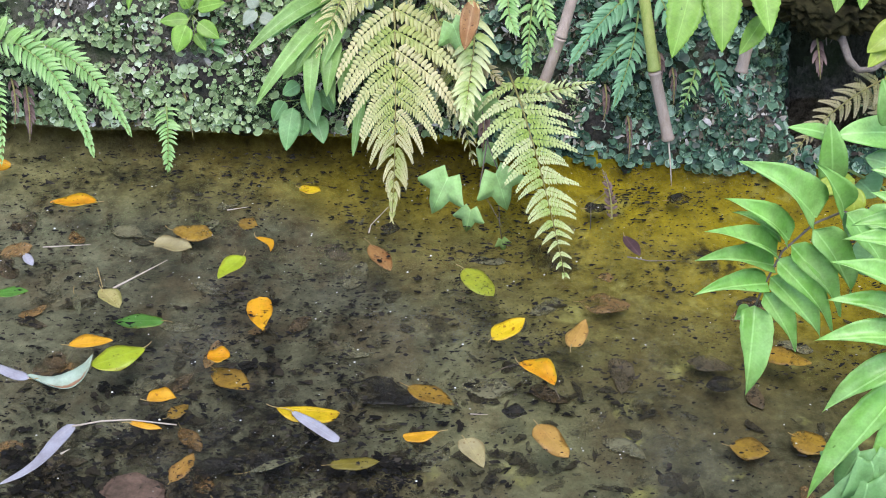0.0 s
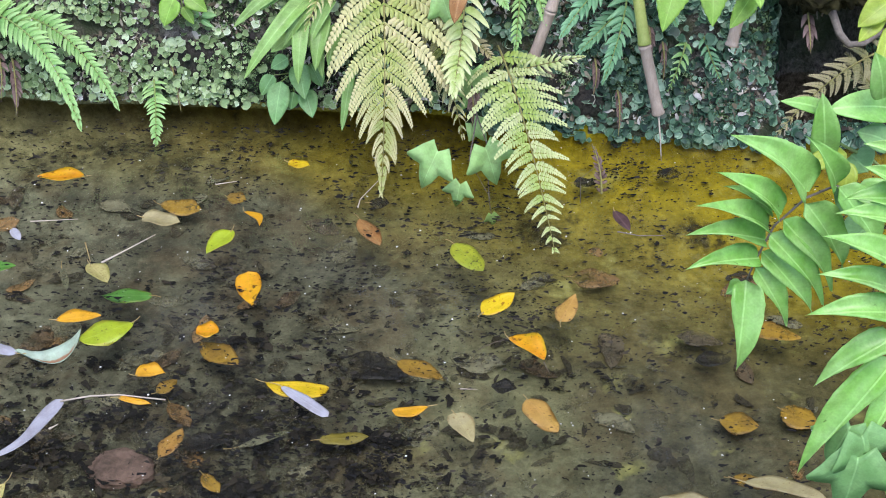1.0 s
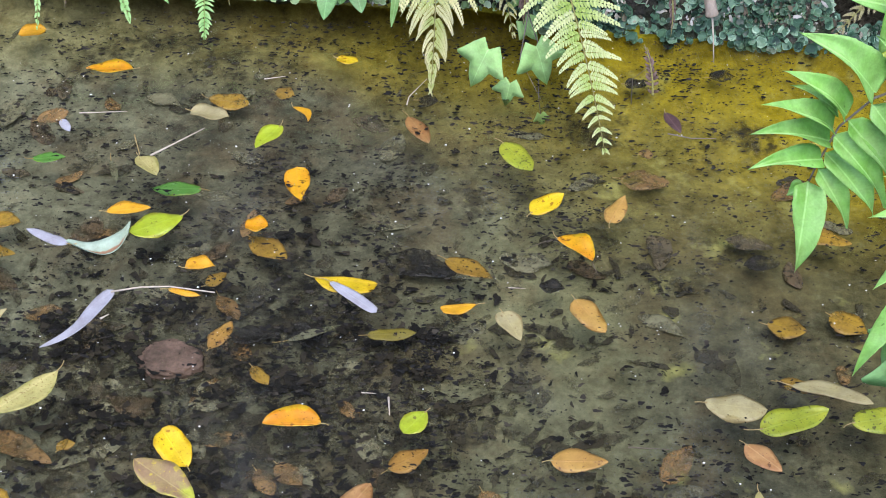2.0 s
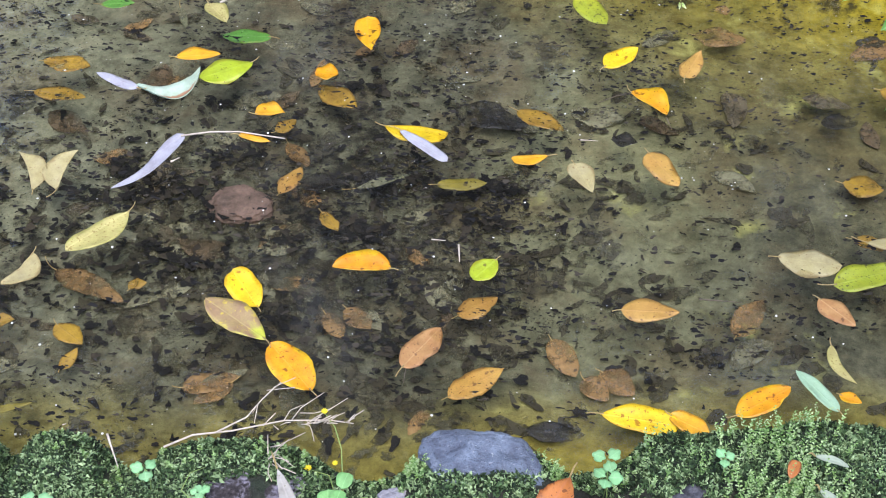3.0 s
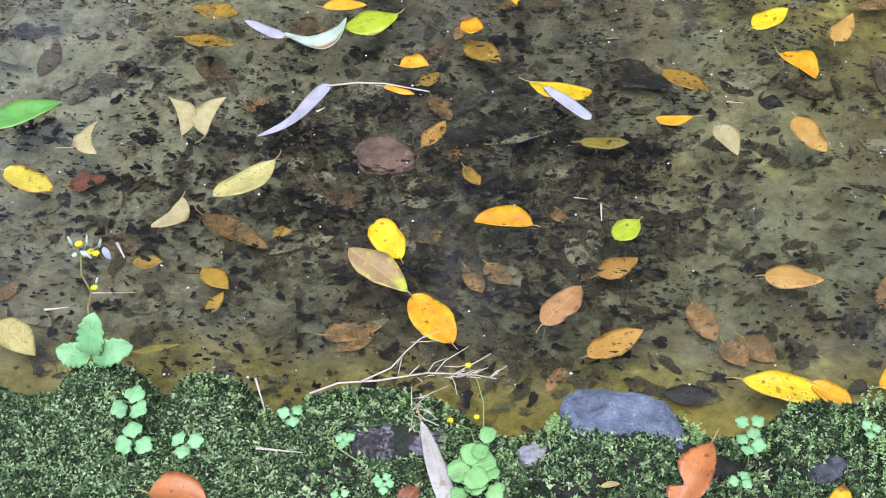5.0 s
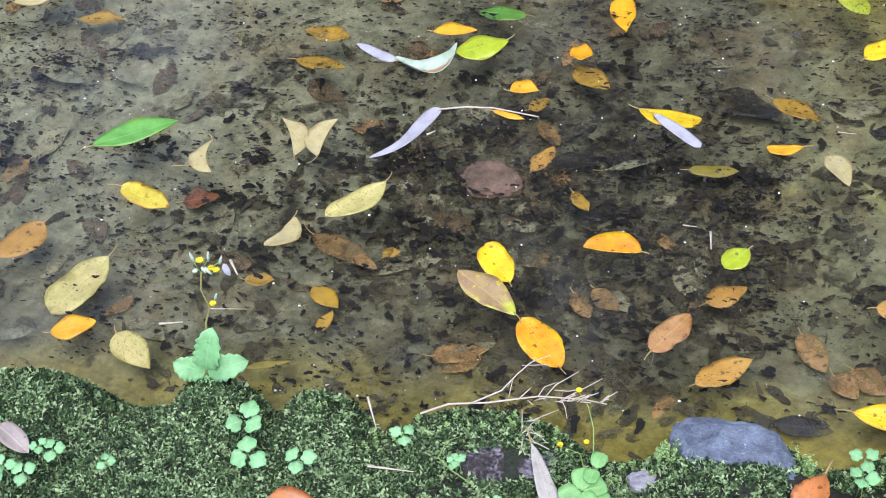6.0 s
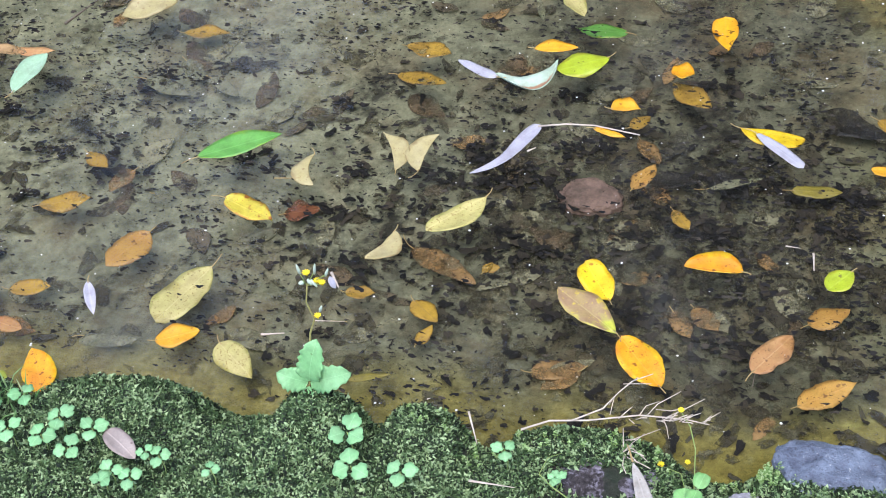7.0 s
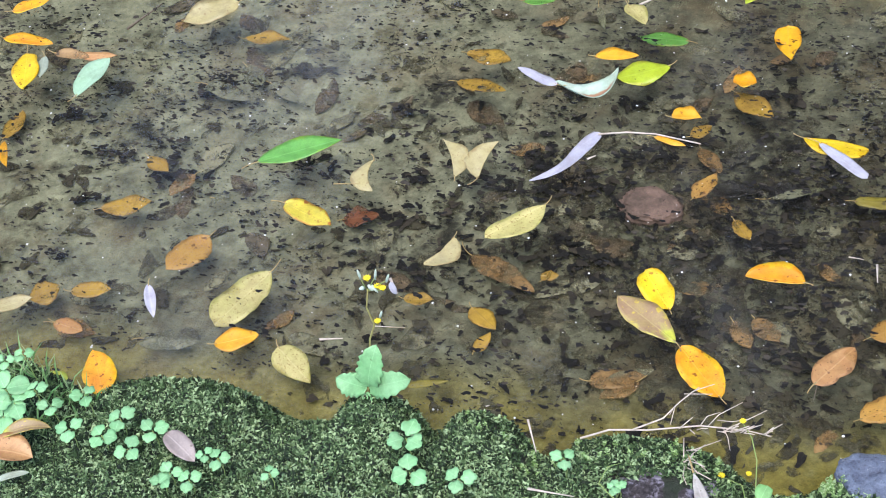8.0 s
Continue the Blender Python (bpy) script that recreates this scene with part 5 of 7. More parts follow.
dead_frond((0.070, 2.287, 0.115), (0.074, 2.215, 0.111), (0.071, 2.195, 0.067), 15, 0.034, "withered brown frond hanging behind the ivy", 1)
dead_frond((-0.787, 2.366, 0.105), (-0.764, 2.296, 0.087), (-0.770, 2.274, 0.039), 10, 0.035, "curled dry brown frond at the water edge", 2)
dead_frond((-0.814, 2.372, 0.114), (-0.788, 2.310, 0.114), (-0.797, 2.287, 0.061), 8, 0.03, "curled dry brown frond at the water edge", 5)
dead_frond((-0.489, 2.357, 0.098), (-0.477, 2.323, 0.069), (-0.471, 2.303, 0.026), 10, 0.02, "thin withered brown frond on the bank", 3)
dead_frond((0.655, 2.253, 0.262), (0.652, 2.209, 0.252), (0.655, 2.193, 0.217), 7, 0.035, "withered reddish brown frond in the hollow", 4)
dead_frond((0.297, 2.078, 0.000), (0.304, 2.148, 0.009), (0.285, 2.167, 0.046), 15, 0.026, "dead brown stem standing in the shallow water", 6)
dead_frond((0.417, 2.312, 0.171), (0.420, 2.276, 0.157), (0.416, 2.259, 0.120), 9, 0.022, "withered brown frond beside the bamboo cane", 7)
dead_frond((0.391, 2.326, 0.196), (0.394, 2.282, 0.188), (0.388, 2.268, 0.155), 11, 0.026, "withered dark brown frond behind the cane", 8)
dead_frond((0.296, 2.308, 0.138), (0.301, 2.271, 0.124), (0.291, 2.257, 0.092), 10, 0.026, "withered purple brown frond among the liverworts", 9)
dead_frond((0.338, 2.281, 0.088), (0.345, 2.252, 0.069), (0.340, 2.231, 0.022), 10, 0.022, "withered purple brown frond among the liverworts", 10)
dead_frond((-0.020, 2.359, 0.256), (-0.017, 2.306, 0.251), (-0.009, 2.289, 0.214), 9, 0.022, "withered brown frond in the yellow fern", 11)
tan = plant("fern", (0.056, 2.333, 0.171), "small faded tan fern frond behind the ivy", "fern", "small ferns on the far bank")
frond(tan, (0.056, 2.327, 0.178), (0.085, 2.287, 0.184), (0.115, 2.270, 0.152), TAN_FERN, 11, 0.03, "simple", seed=3)
frond(tan, (0.059, 2.318, 0.159), (0.038, 2.282, 0.165), (0.016, 2.269, 0.132), TAN_FERN, 10, 0.034, "simple", seed=4)
# fine roots hang in a tangle by the hollow
tangle = plant("root_tangle", (0.674, 2.300, 0.325), "tangle of fine grey hanging roots by the hollow", "root")
knot = random.Random(14)
top, low = Vector((0.675, 2.300, 0.325)), Vector((0.682, 2.248, 0.256))
for i in range(26):
    a = top + Vector((knot.uniform(-0.02, 0.02), knot.uniform(-0.01, 0.01), 0))
    b = a.lerp(low, knot.uniform(0.35, 1.0)) + Vector((knot.uniform(-0.03, 0.03), knot.uniform(-0.012, 0.012), 0))
    c = (a + b) / 2 + Vector((knot.uniform(-0.03, 0.03), knot.uniform(-0.015, 0.01), 0))
    stalk_part(tangle, arc(a, c, b, 7), 0.0009, 0.0004, BARK if i % 3 else TWIG, "rootlet")
curled = plant("dry_leaf", (0.051, 2.316, 0.285), "curled orange brown dry leaf caught in the fern", "leaf")
leaf_part(curled, (0.054, 2.275, 0.328), (0.037, 2.224, 0.257), 0.034, LEAF["russet"], cup=0.3)

# a mossy lump of soil and roots roofs the hollow
bm = bmesh.new()
bmesh.ops.create_icosphere(bm, subdivisions=6, radius=1.0)
for v in bm.verts:
    n = v.co.normalized()
    r = 1 + 0.25 * noise.noise(n * 2.2) + 0.2 * noise.noise(n * 7) + 0.12 * noise.noise(n * 19) + 0.07 * noise.noise(n * 47)
    v.co = Vector((n.x * 0.17 * r, n.y * 0.2 * r, n.z * 0.065 * r))
lump = new("soil_overhang", finish("soil_overhang", bm, plain_material("mossy_soil", (0.006, 0.005, 0.003), (0.055, 0.05, 0.02), 30.0, 0.95, 1.0, None, 0.1)))
lump.matrix_basis = Matrix.Translation((0.706, 2.439, 0.306))
tagged(lump, "mossy brown overhang of soil and roots above a hollow", "bank", kind="structure")

# ---- holly fern near the camera ----
holly = plant("holly_fern", (0.75, 0.95, 0.12), "glossy green holly fern with broad pointed leaflets over the water", "fern")
RIB = [(0.5, 1.2, 0.6), (0.42, 1.165, 0.66), (0.392, 1.150, 0.678), (0.363, 1.140, 0.671), (0.334, 1.130, 0.645), (0.320, 1.125, 0.606), (0.313, 1.120, 0.582)]
stalk_part(holly, [(0.75, 0.95, 0.12), (0.72, 1.08, 0.4)] + RIB, 0.0016, 0.001, BARK, "frond_stem")
for a, b, w in (((0.362, 1.140, 0.678), (0.276, 1.120, 0.757), 0.05), ((0.338, 1.130, 0.658), (0.264, 1.110, 0.722), 0.034), ((0.332, 1.140, 0.654), (0.280, 1.130, 0.692), 0.024),
                ((0.329, 1.130, 0.641), (0.247, 1.100, 0.690), 0.03), ((0.327, 1.130, 0.627), (0.243, 1.100, 0.656), 0.032), ((0.323, 1.125, 0.608), (0.247, 1.100, 0.614), 0.03),
                ((0.313, 1.120, 0.585), (0.307, 1.080, 0.499), 0.042), ((0.320, 1.120, 0.600), (0.358, 1.110, 0.533), 0.028), ((0.326, 1.130, 0.613), (0.382, 1.110, 0.549), 0.036),
                ((0.330, 1.130, 0.634), (0.394, 1.120, 0.552), 0.034), ((0.343, 1.135, 0.648), (0.403, 1.130, 0.562), 0.034), ((0.364, 1.140, 0.664), (0.412, 1.140, 0.584), 0.04),
                ((0.311, 1.120, 0.578), (0.295, 1.120, 0.566), 0.022), ((0.395, 1.150, 0.676), (0.447, 1.140, 0.600), 0.042), ((0.415, 1.158, 0.668), (0.484, 1.140, 0.640), 0.036), ((0.392, 1.150, 0.678), (0.352, 1.140, 0.742), 0.034)):
    leaf_part(holly, a, b, w * 0.8, HOLLY, (-0.1, -0.6, 0.8), "leaflet", foot=0.26, point=1.1, arch=0.1, cup=0.26, bow=0.12, nu=24, wave=0.08, ragged=0.03)
holly = plant("holly_fern", (0.72, 0.85, 0.12), "glossy green holly fern with long drooping leaflets", "fern")
stalk_part(holly, [(0.72, 0.85, 0.12), (0.66, 0.98, 0.35), (0.449, 1.060, 0.681), (0.441, 1.050, 0.629), (0.449, 1.050, 0.528)], 0.003, 0.0015, STEM, "frond_stem")
for a, b, w in (((0.434, 1.070, 0.693), (0.369, 1.070, 0.703), 0.026), ((0.440, 1.060, 0.648), (0.358, 1.060, 0.685), 0.034), ((0.445, 1.060, 0.620), (0.361, 1.060, 0.640), 0.032), ((0.446, 1.050, 0.601), (0.355, 1.050, 0.598), 0.036),
                ((0.446, 1.050, 0.572), (0.374, 1.040, 0.515), 0.036), ((0.452, 1.050, 0.543), (0.370, 1.020, 0.414), 0.042), ((0.463, 1.050, 0.513), (0.427, 1.020, 0.441), 0.03), ((0.430, 1.080, 0.724), (0.390, 1.080, 0.749), 0.028),
                ((0.433, 1.080, 0.712), (0.379, 1.080, 0.712), 0.03), ((0.433, 1.090, 0.749), (0.389, 1.090, 0.767), 0.022)):
    leaf_part(holly, a, b, w * 0.8, HOLLY, (-0.1, -0.6, 0.8), "leaflet", foot=0.26, point=1.1, arch=0.1, cup=0.26, bow=0.12, nu=24, wave=0.08, ragged=0.03)
bush = plant("evergreen_shoot", (0.8, 1.15, 0.1), "evergreen shoot with silvery and yellow green young leaves", "shrub")
stalk_part(bush, [(0.8, 1.15, 0.1), (0.518, 1.250, 0.588), (0.449, 1.220, 0.659), (0.412, 1.220, 0.680)], 0.003, 0.0015, STEM)
for a, b, w, mt in (((0.461, 1.220, 0.721), (0.386, 1.200, 0.733), 0.036, HOLLY), ((0.400, 1.220, 0.714), (0.338, 1.200, 0.743), 0.018, HOLLY), ((0.391, 1.200, 0.673), (0.378, 1.200, 0.752), 0.03, HOLLY), ((0.414, 1.200, 0.681), (0.361, 1.180, 0.676), 0.022, HOLLY_YOUNG),
                    ((0.415, 1.200, 0.673), (0.414, 1.180, 0.642), 0.022, HOLLY_YOUNG), ((0.425, 1.220, 0.666), (0.439, 1.200, 0.659), 0.04, BROAD), ((0.455, 1.200, 0.694), (0.419, 1.200, 0.707), 0.03, BROAD), ((0.437, 1.200, 0.746), (0.421, 1.200, 0.797), 0.03, HOLLY),
                    ((0.444, 1.220, 0.624), (0.426, 1.220, 0.595), 0.04, BROAD), ((0.471, 1.240, 0.565), (0.446, 1.240, 0.535), 0.04, BROAD)):
    leaf_part(bush, a, b, w, mt, (-0.1, -0.6, 0.8), foot=0.5, point=0.8)
weed = plant("leafy_weed", (0.62, 0.98, 0.1), "low green weed with lobed leaves at the water edge", "plant")
stalk_part(weed, [(0.62, 0.98, 0.08), (0.442, 1.020, 0.433), (0.421, 1.020, 0.457)], 0.0015, 0.001, STEM)
for c, s, a in (((0.410, 1.020, 0.473), 0.05, -20), ((0.425, 1.010, 0.467), 0.06, 15), ((0.419, 1.000, 0.445), 0.07, -5)):
    lobed_leaf(weed, c, s, a, BROAD)


# ---- near bank: stones ----
k = Mat("blue_grey_rock")
n1 = k.noise(22.0, 6.0, 0.7)
n2 = k.noise(240.0, 4.0, 0.7)
n3 = k.noise(60.0, 4.0, 0.7, (1.0, 3.0, 3.0))
col = k.mix(k.ramp(n1, [(0.34, (0, 0, 0)), (0.64, (1, 1, 1))]), (0.05, 0.058, 0.085), (0.17, 0.205, 0.26))
col = k.mix(k.ramp(n3, [(0.6, (0, 0, 0)), (0.72, (0.6, 0.6, 0.6))]), col, (0.4, 0.42, 0.46))
col = k.mix(k.ramp(n2, [(0.3, (0.75, 0.75, 0.75)), (0.45, (0, 0, 0))]), col, (0.02, 0.022, 0.028))
col = k.mix(k.ramp(n2, [(0.64, (0, 0, 0)), (0.7, (0.8, 0.8, 0.8))]), col, (0.4, 0.42, 0.42))
k.bump(k.calc("ADD", n1, k.calc("MULTIPLY", n2, 0.5)), 1.0, 0.006)
ROCK = k.done(col, 0.65, 0.35)
STONE_BROWN = plain_material("purple_brown_stone", (0.06, 0.045, 0.035), (0.24, 0.16, 0.13), 45.0, 0.8, 0.5)
k = Mat("dusty_stone")
n1 = k.noise(26.0, 5.0, 0.7)
n2 = k.noise(150.0, 5.0, 0.75)
col = k.mix(k.ramp(n2, [(0.35, (0, 0, 0)), (0.7, (1, 1, 1))]), (0.012, 0.01, 0.01), (0.07, 0.06, 0.06))
col = k.mix(k.ramp(k.calc("ADD", n1, k.calc("MULTIPLY", k.calc("SUBTRACT", n2, 0.5), 0.6)), [(0.46, (0, 0, 0)), (0.66, (1, 1, 1))]), col, (0.24, 0.22, 0.26))
k.bump(k.calc("ADD", n1, k.calc("MULTIPLY", n2, 0.4)), 1.0, 0.005)
STONE_DUSTY = k.done(col, 0.9, 0.2)


BARE = []


def stone(name, centre, size, turn, material, label, seed, flat=0.8):
    """A worn stone: a lumpy, flat-topped block."""
    bm = bmesh.new()
    bmesh.ops.create_icosphere(bm, subdivisions=5, radius=1.0)
    for v in bm.verts:
        n = v.co.normalized()
        r = 1 + 0.22 * noise.noise(n * 1.3 + Vector((seed, 0, 0))) + 0.08 * noise.noise(n * 4 + Vector((0, seed, 0))) + 0.06 * noise.noise(n * 9 + Vector((0, seed, 3))) + 0.03 * noise.noise(n * 23 + Vector((0, seed, 3)))
        p = n * r
        top = flat * (0.75 + 0.22 * noise.noise(n * 2.4 + Vector((0, 0, seed))) + 0.1 * noise.noise(n * 7 + Vector((0, 0, seed))))
        p.z = top * math.tanh(1.15 * p.z / top) if p.z > 0 else p.z
        v.co = Vector((p.x * size[0], p.y * size[1], p.z * size[2]))
    ob = new(name, finish(name, bm, material))
    ob.matrix_basis = pose(*centre, 0, 0, turn)
    BARE.append((centre[0], centre[1], size[0] * 0.72, size[1] * 0.62))
    return tagged(ob, label, "stone")


def on_bank(p, lift=0.0):
    """Drops a place onto the near bank."""
    return (p[0], p[1], ground_height(p[0], p[1]) + lift)


stone("rock", on_bank((-0.073, 0.928, 0.080), -0.030), (0.074, 0.046, 0.058), -4, ROCK, "flat blue grey rock set in the mossy bank", 3, 0.9)
# bare dark soil beside the rock
BARE.append((0.03, 0.905, 0.045, 0.02))
stone("stone", on_bank((-0.329, 0.866, 0.100), -0.012), (0.062, 0.042, 0.024), 12, STONE_DUSTY, "weathered grey stone half buried in moss", 5)
stone("stone", on_bank((-0.164, 0.883, 0.100), -0.002), (0.024, 0.015, 0.013), 0, plain_material("pale_stone", (0.13, 0.125, 0.135), (0.4, 0.39, 0.42), 60.0, 0.9, 0.8), "small pale grey stone on the bank", 6)
stone("stone", on_bank((0.143, 0.882, 0.100), 0.0), (0.036, 0.013, 0.016), 42, plain_material("dark_slate", (0.012, 0.012, 0.014), (0.1, 0.1, 0.115), 90.0, 0.7, 1.0), "dark slate chip lying in the moss", 8)
stone("stone", (-0.456, 1.483, -0.068), (0.05, 0.036, 0.02), 0, STONE_BROWN, "smooth purple brown stone on the pond bed", 9)

# ---- near bank: dead twig, straws, dry leaves ----
twig = plant("dead_twig", on_bank((-0.414, 0.938, 0.090), 0.012), "bleached branching dead twig lying over the water edge", "twig")


def stick(pts, r0, r1, name="branch"):
    return stalk_part(twig, pts, r0 * 0.6, r1 * 0.75, TWIG, name)


stick([(-0.433, 0.923, 0.100), (-0.402, 0.938, 0.105), (-0.357, 0.943, 0.110), (-0.300, 0.957, 0.115), (-0.248, 0.957, 0.120), (-0.220, 0.954, 0.120)], 0.0022, 0.0009, "main_branch")
stick([(-0.376, 0.939, 0.110), (-0.343, 0.959, 0.115), (-0.328, 0.982, 0.120), (-0.309, 1.004, 0.125)], 0.0018, 0.0008)
stick([(-0.328, 0.982, 0.120), (-0.315, 0.997, 0.125), (-0.292, 1.008, 0.130)], 0.0011, 0.0006)
stick([(-0.325, 0.995, 0.120), (-0.309, 0.998, 0.120), (-0.293, 1.001, 0.120)], 0.001, 0.0006)
stick([(-0.337, 0.965, 0.115), (-0.332, 0.974, 0.120), (-0.334, 0.955, 0.110)], 0.001, 0.0006)
stick([(-0.291, 0.959, 0.115), (-0.281, 0.969, 0.125), (-0.257, 0.988, 0.130)], 0.0011, 0.0006)
stick([(-0.268, 0.958, 0.118), (-0.249, 0.968, 0.125), (-0.229, 0.982, 0.130)], 0.0011, 0.0006)
stick([(-0.300, 0.957, 0.115), (-0.294, 0.968, 0.120), (-0.280, 0.977, 0.120)], 0.001, 0.0006)
stick([(-0.274, 0.957, 0.118), (-0.267, 0.946, 0.115), (-0.263, 0.934, 0.110)], 0.001, 0.0006)
stick([(-0.248, 0.956, 0.120), (-0.239, 0.960, 0.125), (-0.231, 0.965, 0.125)], 0.001, 0.0006)
stick([(-0.282, 0.965, 0.120), (-0.265, 0.962, 0.125), (-0.246, 0.970, 0.125)], 0.001, 0.0006)
stick([(-0.305, 0.900, 0.110), (-0.303, 0.918, 0.112), (-0.290, 0.932, 0.115)], 0.001, 0.0006)
stick([(-0.311, 0.907, 0.110), (-0.301, 0.912, 0.112), (-0.282, 0.899, 0.110)], 0.001, 0.0006)
stick([(-0.305, 0.922, 0.112), (-0.294, 0.930, 0.112), (-0.274, 0.944, 0.112)], 0.001, 0.0006)
stick([(-0.308, 0.900, 0.112), (-0.308, 0.887, 0.112), (-0.302, 0.876, 0.112)], 0.001, 0.0006)

fork = random.Random(9)
for i in range(15):
    u = fork.random()
    o = Vector((-0.335, 0.948, 0.112)).lerp(Vector((-0.215, 0.955, 0.121)), u) + Vector((0, 0, 0.001))
    d = Vector((fork.uniform(0.3, 1.0), fork.uniform(-0.5, 1.0), fork.uniform(0.0, 0.4))).normalized() * fork.uniform(0.012, 0.032)
    stick([o, o + d * 0.5 + Vector((0, 0, fork.uniform(0, 0.002))), o + d], 0.001, 0.0008, "branchlet")
for i in range(7):
    o = Vector((-0.306, 0.906, 0.113)) + Vector((fork.uniform(-0.006, 0.006), fork.uniform(-0.015, 0.015), 0.002))
    d = Vector((fork.uniform(-0.2, 1.0), fork.uniform(-0.7, 0.8), fork.uniform(0.0, 0.3))).normalized() * fork.uniform(0.012, 0.03)
    stick([o, o + d * 0.5 + Vector((0, 0, 0.001)), o + d], 0.001, 0.0008, "branchlet")

floss = plant("straw", (-0.545, 1.555, 0.004), "thin bleached dry stem floating on the water", "straw", "loose straws and stems")
stalk_part(floss, [(-0.547, 1.550, 0.005), (-0.505, 1.560, 0.006), (-0.463, 1.564, 0.005), (-0.393, 1.554, 0.004)], 0.0015, 0.0011, TWIG)


def straw(a, b, r, label, mid=None, material=TWIG, name="straw"):
    ob = plant(name, a, label, "straw", "loose straws and stems")
    mid = mid or tuple((p + q) / 2 for p, q in zip(a, b))
    stalk_part(ob, [a, Vector(a).lerp(Vector(mid), 0.5), mid, b], r * 0.85, r * 0.35, material)


straw((-0.472, 0.833, 0.115), (-0.420, 0.833, 0.115), 0.0016, "pale dry straw lying on the moss")
straw((-0.494, 0.923, 0.120), (-0.477, 0.890, 0.105), 0.0018, "pale dry straw leaning at the water edge")
straw((-0.547, 0.932, 0.120), (-0.543, 0.934, 0.120), 0.001, "short pale straw on the moss")
straw((-0.689, 1.993, 0.003), (-0.608, 2.000, 0.003), 0.0016, "thin pale stem floating on the water")
straw((-0.546, 1.878, 0.004), (-0.468, 1.952, 0.006), 0.0024, "slender white stem floating on the water")
straw((-0.583, 1.933, 0.004), (-0.565, 1.882, 0.003), 0.0018, "thin brown stem floating on the water", material=STALK)
straw((-0.385, 2.102, 0.003), (-0.348, 2.112, 0.003), 0.0016, "thin pale stem floating on the water")
straw((-0.130, 2.035, 0.002), (-0.096, 2.074, 0.030), 0.0016, "thin pale stem rising from the water", (-0.127, 2.056, 0.004))
straw((0.313, 1.964, 0.003), (0.393, 1.953, 0.003), 0.0016, "dark wet twig floating on the water", (0.350, 1.951, 0.004), BARK)
straw((0.257, 2.047, 0.002), (0.285, 2.005, 0.120), 0.001, "thin dark stem standing in the water", (0.254, 2.041, 0.060), BARK)
straw((0.064, 2.108, 0.050), (0.101, 2.030, 0.020), 0.001, "thin dark stem hanging to the water", (0.076, 2.098, 0.032), BARK)
straw((0.119, 1.705, -0.010), (0.071, 1.691, -0.020), 0.0016, "dark sunken twig under the water", (0.097, 1.697, -0.010), BARK)
straw((0.170, 1.645, -0.004), (0.178, 1.624, -0.010), 0.0014, "dark sunken twig under the water", None, BARK)
straw((0.200, 1.284, -0.010), (0.257, 1.286, -0.015), 0.0014, "dark sunken twig under the water", None, BARK)
straw((-0.180, 1.149, -0.010), (-0.182, 1.122, -0.015), 0.0012, "dark sunken twig under the water", None, BARK)
straw((-0.702, 0.994, 0.160), (-0.667, 1.007, 0.150), 0.0009, "thin dry straw across the flower stem")
straw((-0.831, 1.083, 0.004), (-0.800, 1.091, 0.004), 0.0022, "small white stem floating on the water")
straw((-0.914, 1.379, 0.004), (-0.871, 1.386, 0.004), 0.0013, "thin pale stem floating on the water", None, STALK)
straw((-0.745, 1.123, 0.003), (-0.722, 1.126, 0.003), 0.0013, "thin pale stem floating on the water", None, STALK)
straw((-0.125, 1.353, 0.003), (-0.122, 1.321, 0.003), 0.0022, "small white sliver floating on the water")
straw((-0.163, 1.361, 0.003), (-0.143, 1.360, 0.003), 0.0013, "small white sliver floating on the water")
straw((-0.552, 1.495, 0.003), (-0.541, 1.505, 0.003), 0.0022, "small white sliver floating on the water")
straw((-0.770, 1.209, 0.003), (-0.752, 1.184, 0.003), 0.003, "small white sliver floating on the water")
straw((0.041, 1.578, 0.003), (0.067, 1.577, 0.003), 0.0012, "small white sliver floating on the water")
straw((-1.433, 1.732, -0.030), (-1.400, 1.810, -0.030), 0.0035, "dark sunken stick under the water", None, BARK)
straw((-0.472, 0.830, 0.118), (-0.419, 0.831, 0.118), 0.0012, "pale dry straw lying on the moss")


def bank_leaf(a, b, w, look_of, label, cup=0.2, arch=0.1, point=0.65, foot=0.6, **kw):
    ob = plant("dry_leaf", a, label, "leaf", "dry leaves on the near bank")
    leaf_part(ob, a, b, w, LEAF[look_of], (0, 0, 1), "blade", "", arch, cup, point=point, foot=foot, **kw)
    a, b = Vector(a), Vector(b)
    stalk_part(ob, [a, a + (a - b) * 0.12 + Vector((0, 0, 0.004)), a + (a - b) * 0.22], 0.0012, 0.0008, STALK, "stalk")


bank_leaf((-0.296, 0.884, 0.125), (-0.251, 0.784, 0.118), 0.022, "bone", "bleached white dry leaf blade lying on the moss", 0.1, 0.03, 0.25, 0.7)
bank_leaf((0.022, 0.888, 0.132), (-0.013, 0.808, 0.120), 0.044, "tawny", "curled rust brown dry leaf with a ragged torn end", 0.3, 0.16, 0.45, 1.0, ragged=0.05, bow=-0.1, nick=(0.74, -1, 0.75), nu=24)
bank_leaf((0.150, 0.800, 0.118), (0.158, 0.847, 0.138), 0.027, "ember", "yellow and brown curled leaf on the moss", 0.3, 0.12, 0.8, 0.6)
bank_leaf((0.078, 0.782, 0.118), (0.132, 0.826, 0.128), 0.03, "mint", "pale mint green leaf lying beside a yellow one", 0.15, 0.1, 0.9, 0.5)
bank_leaf((0.335, 0.812, 0.130), (0.238, 0.838, 0.135), 0.052, "mint", "pale mint green leaf lying on the bank", 0.1, 0.08, 0.9, 0.5)
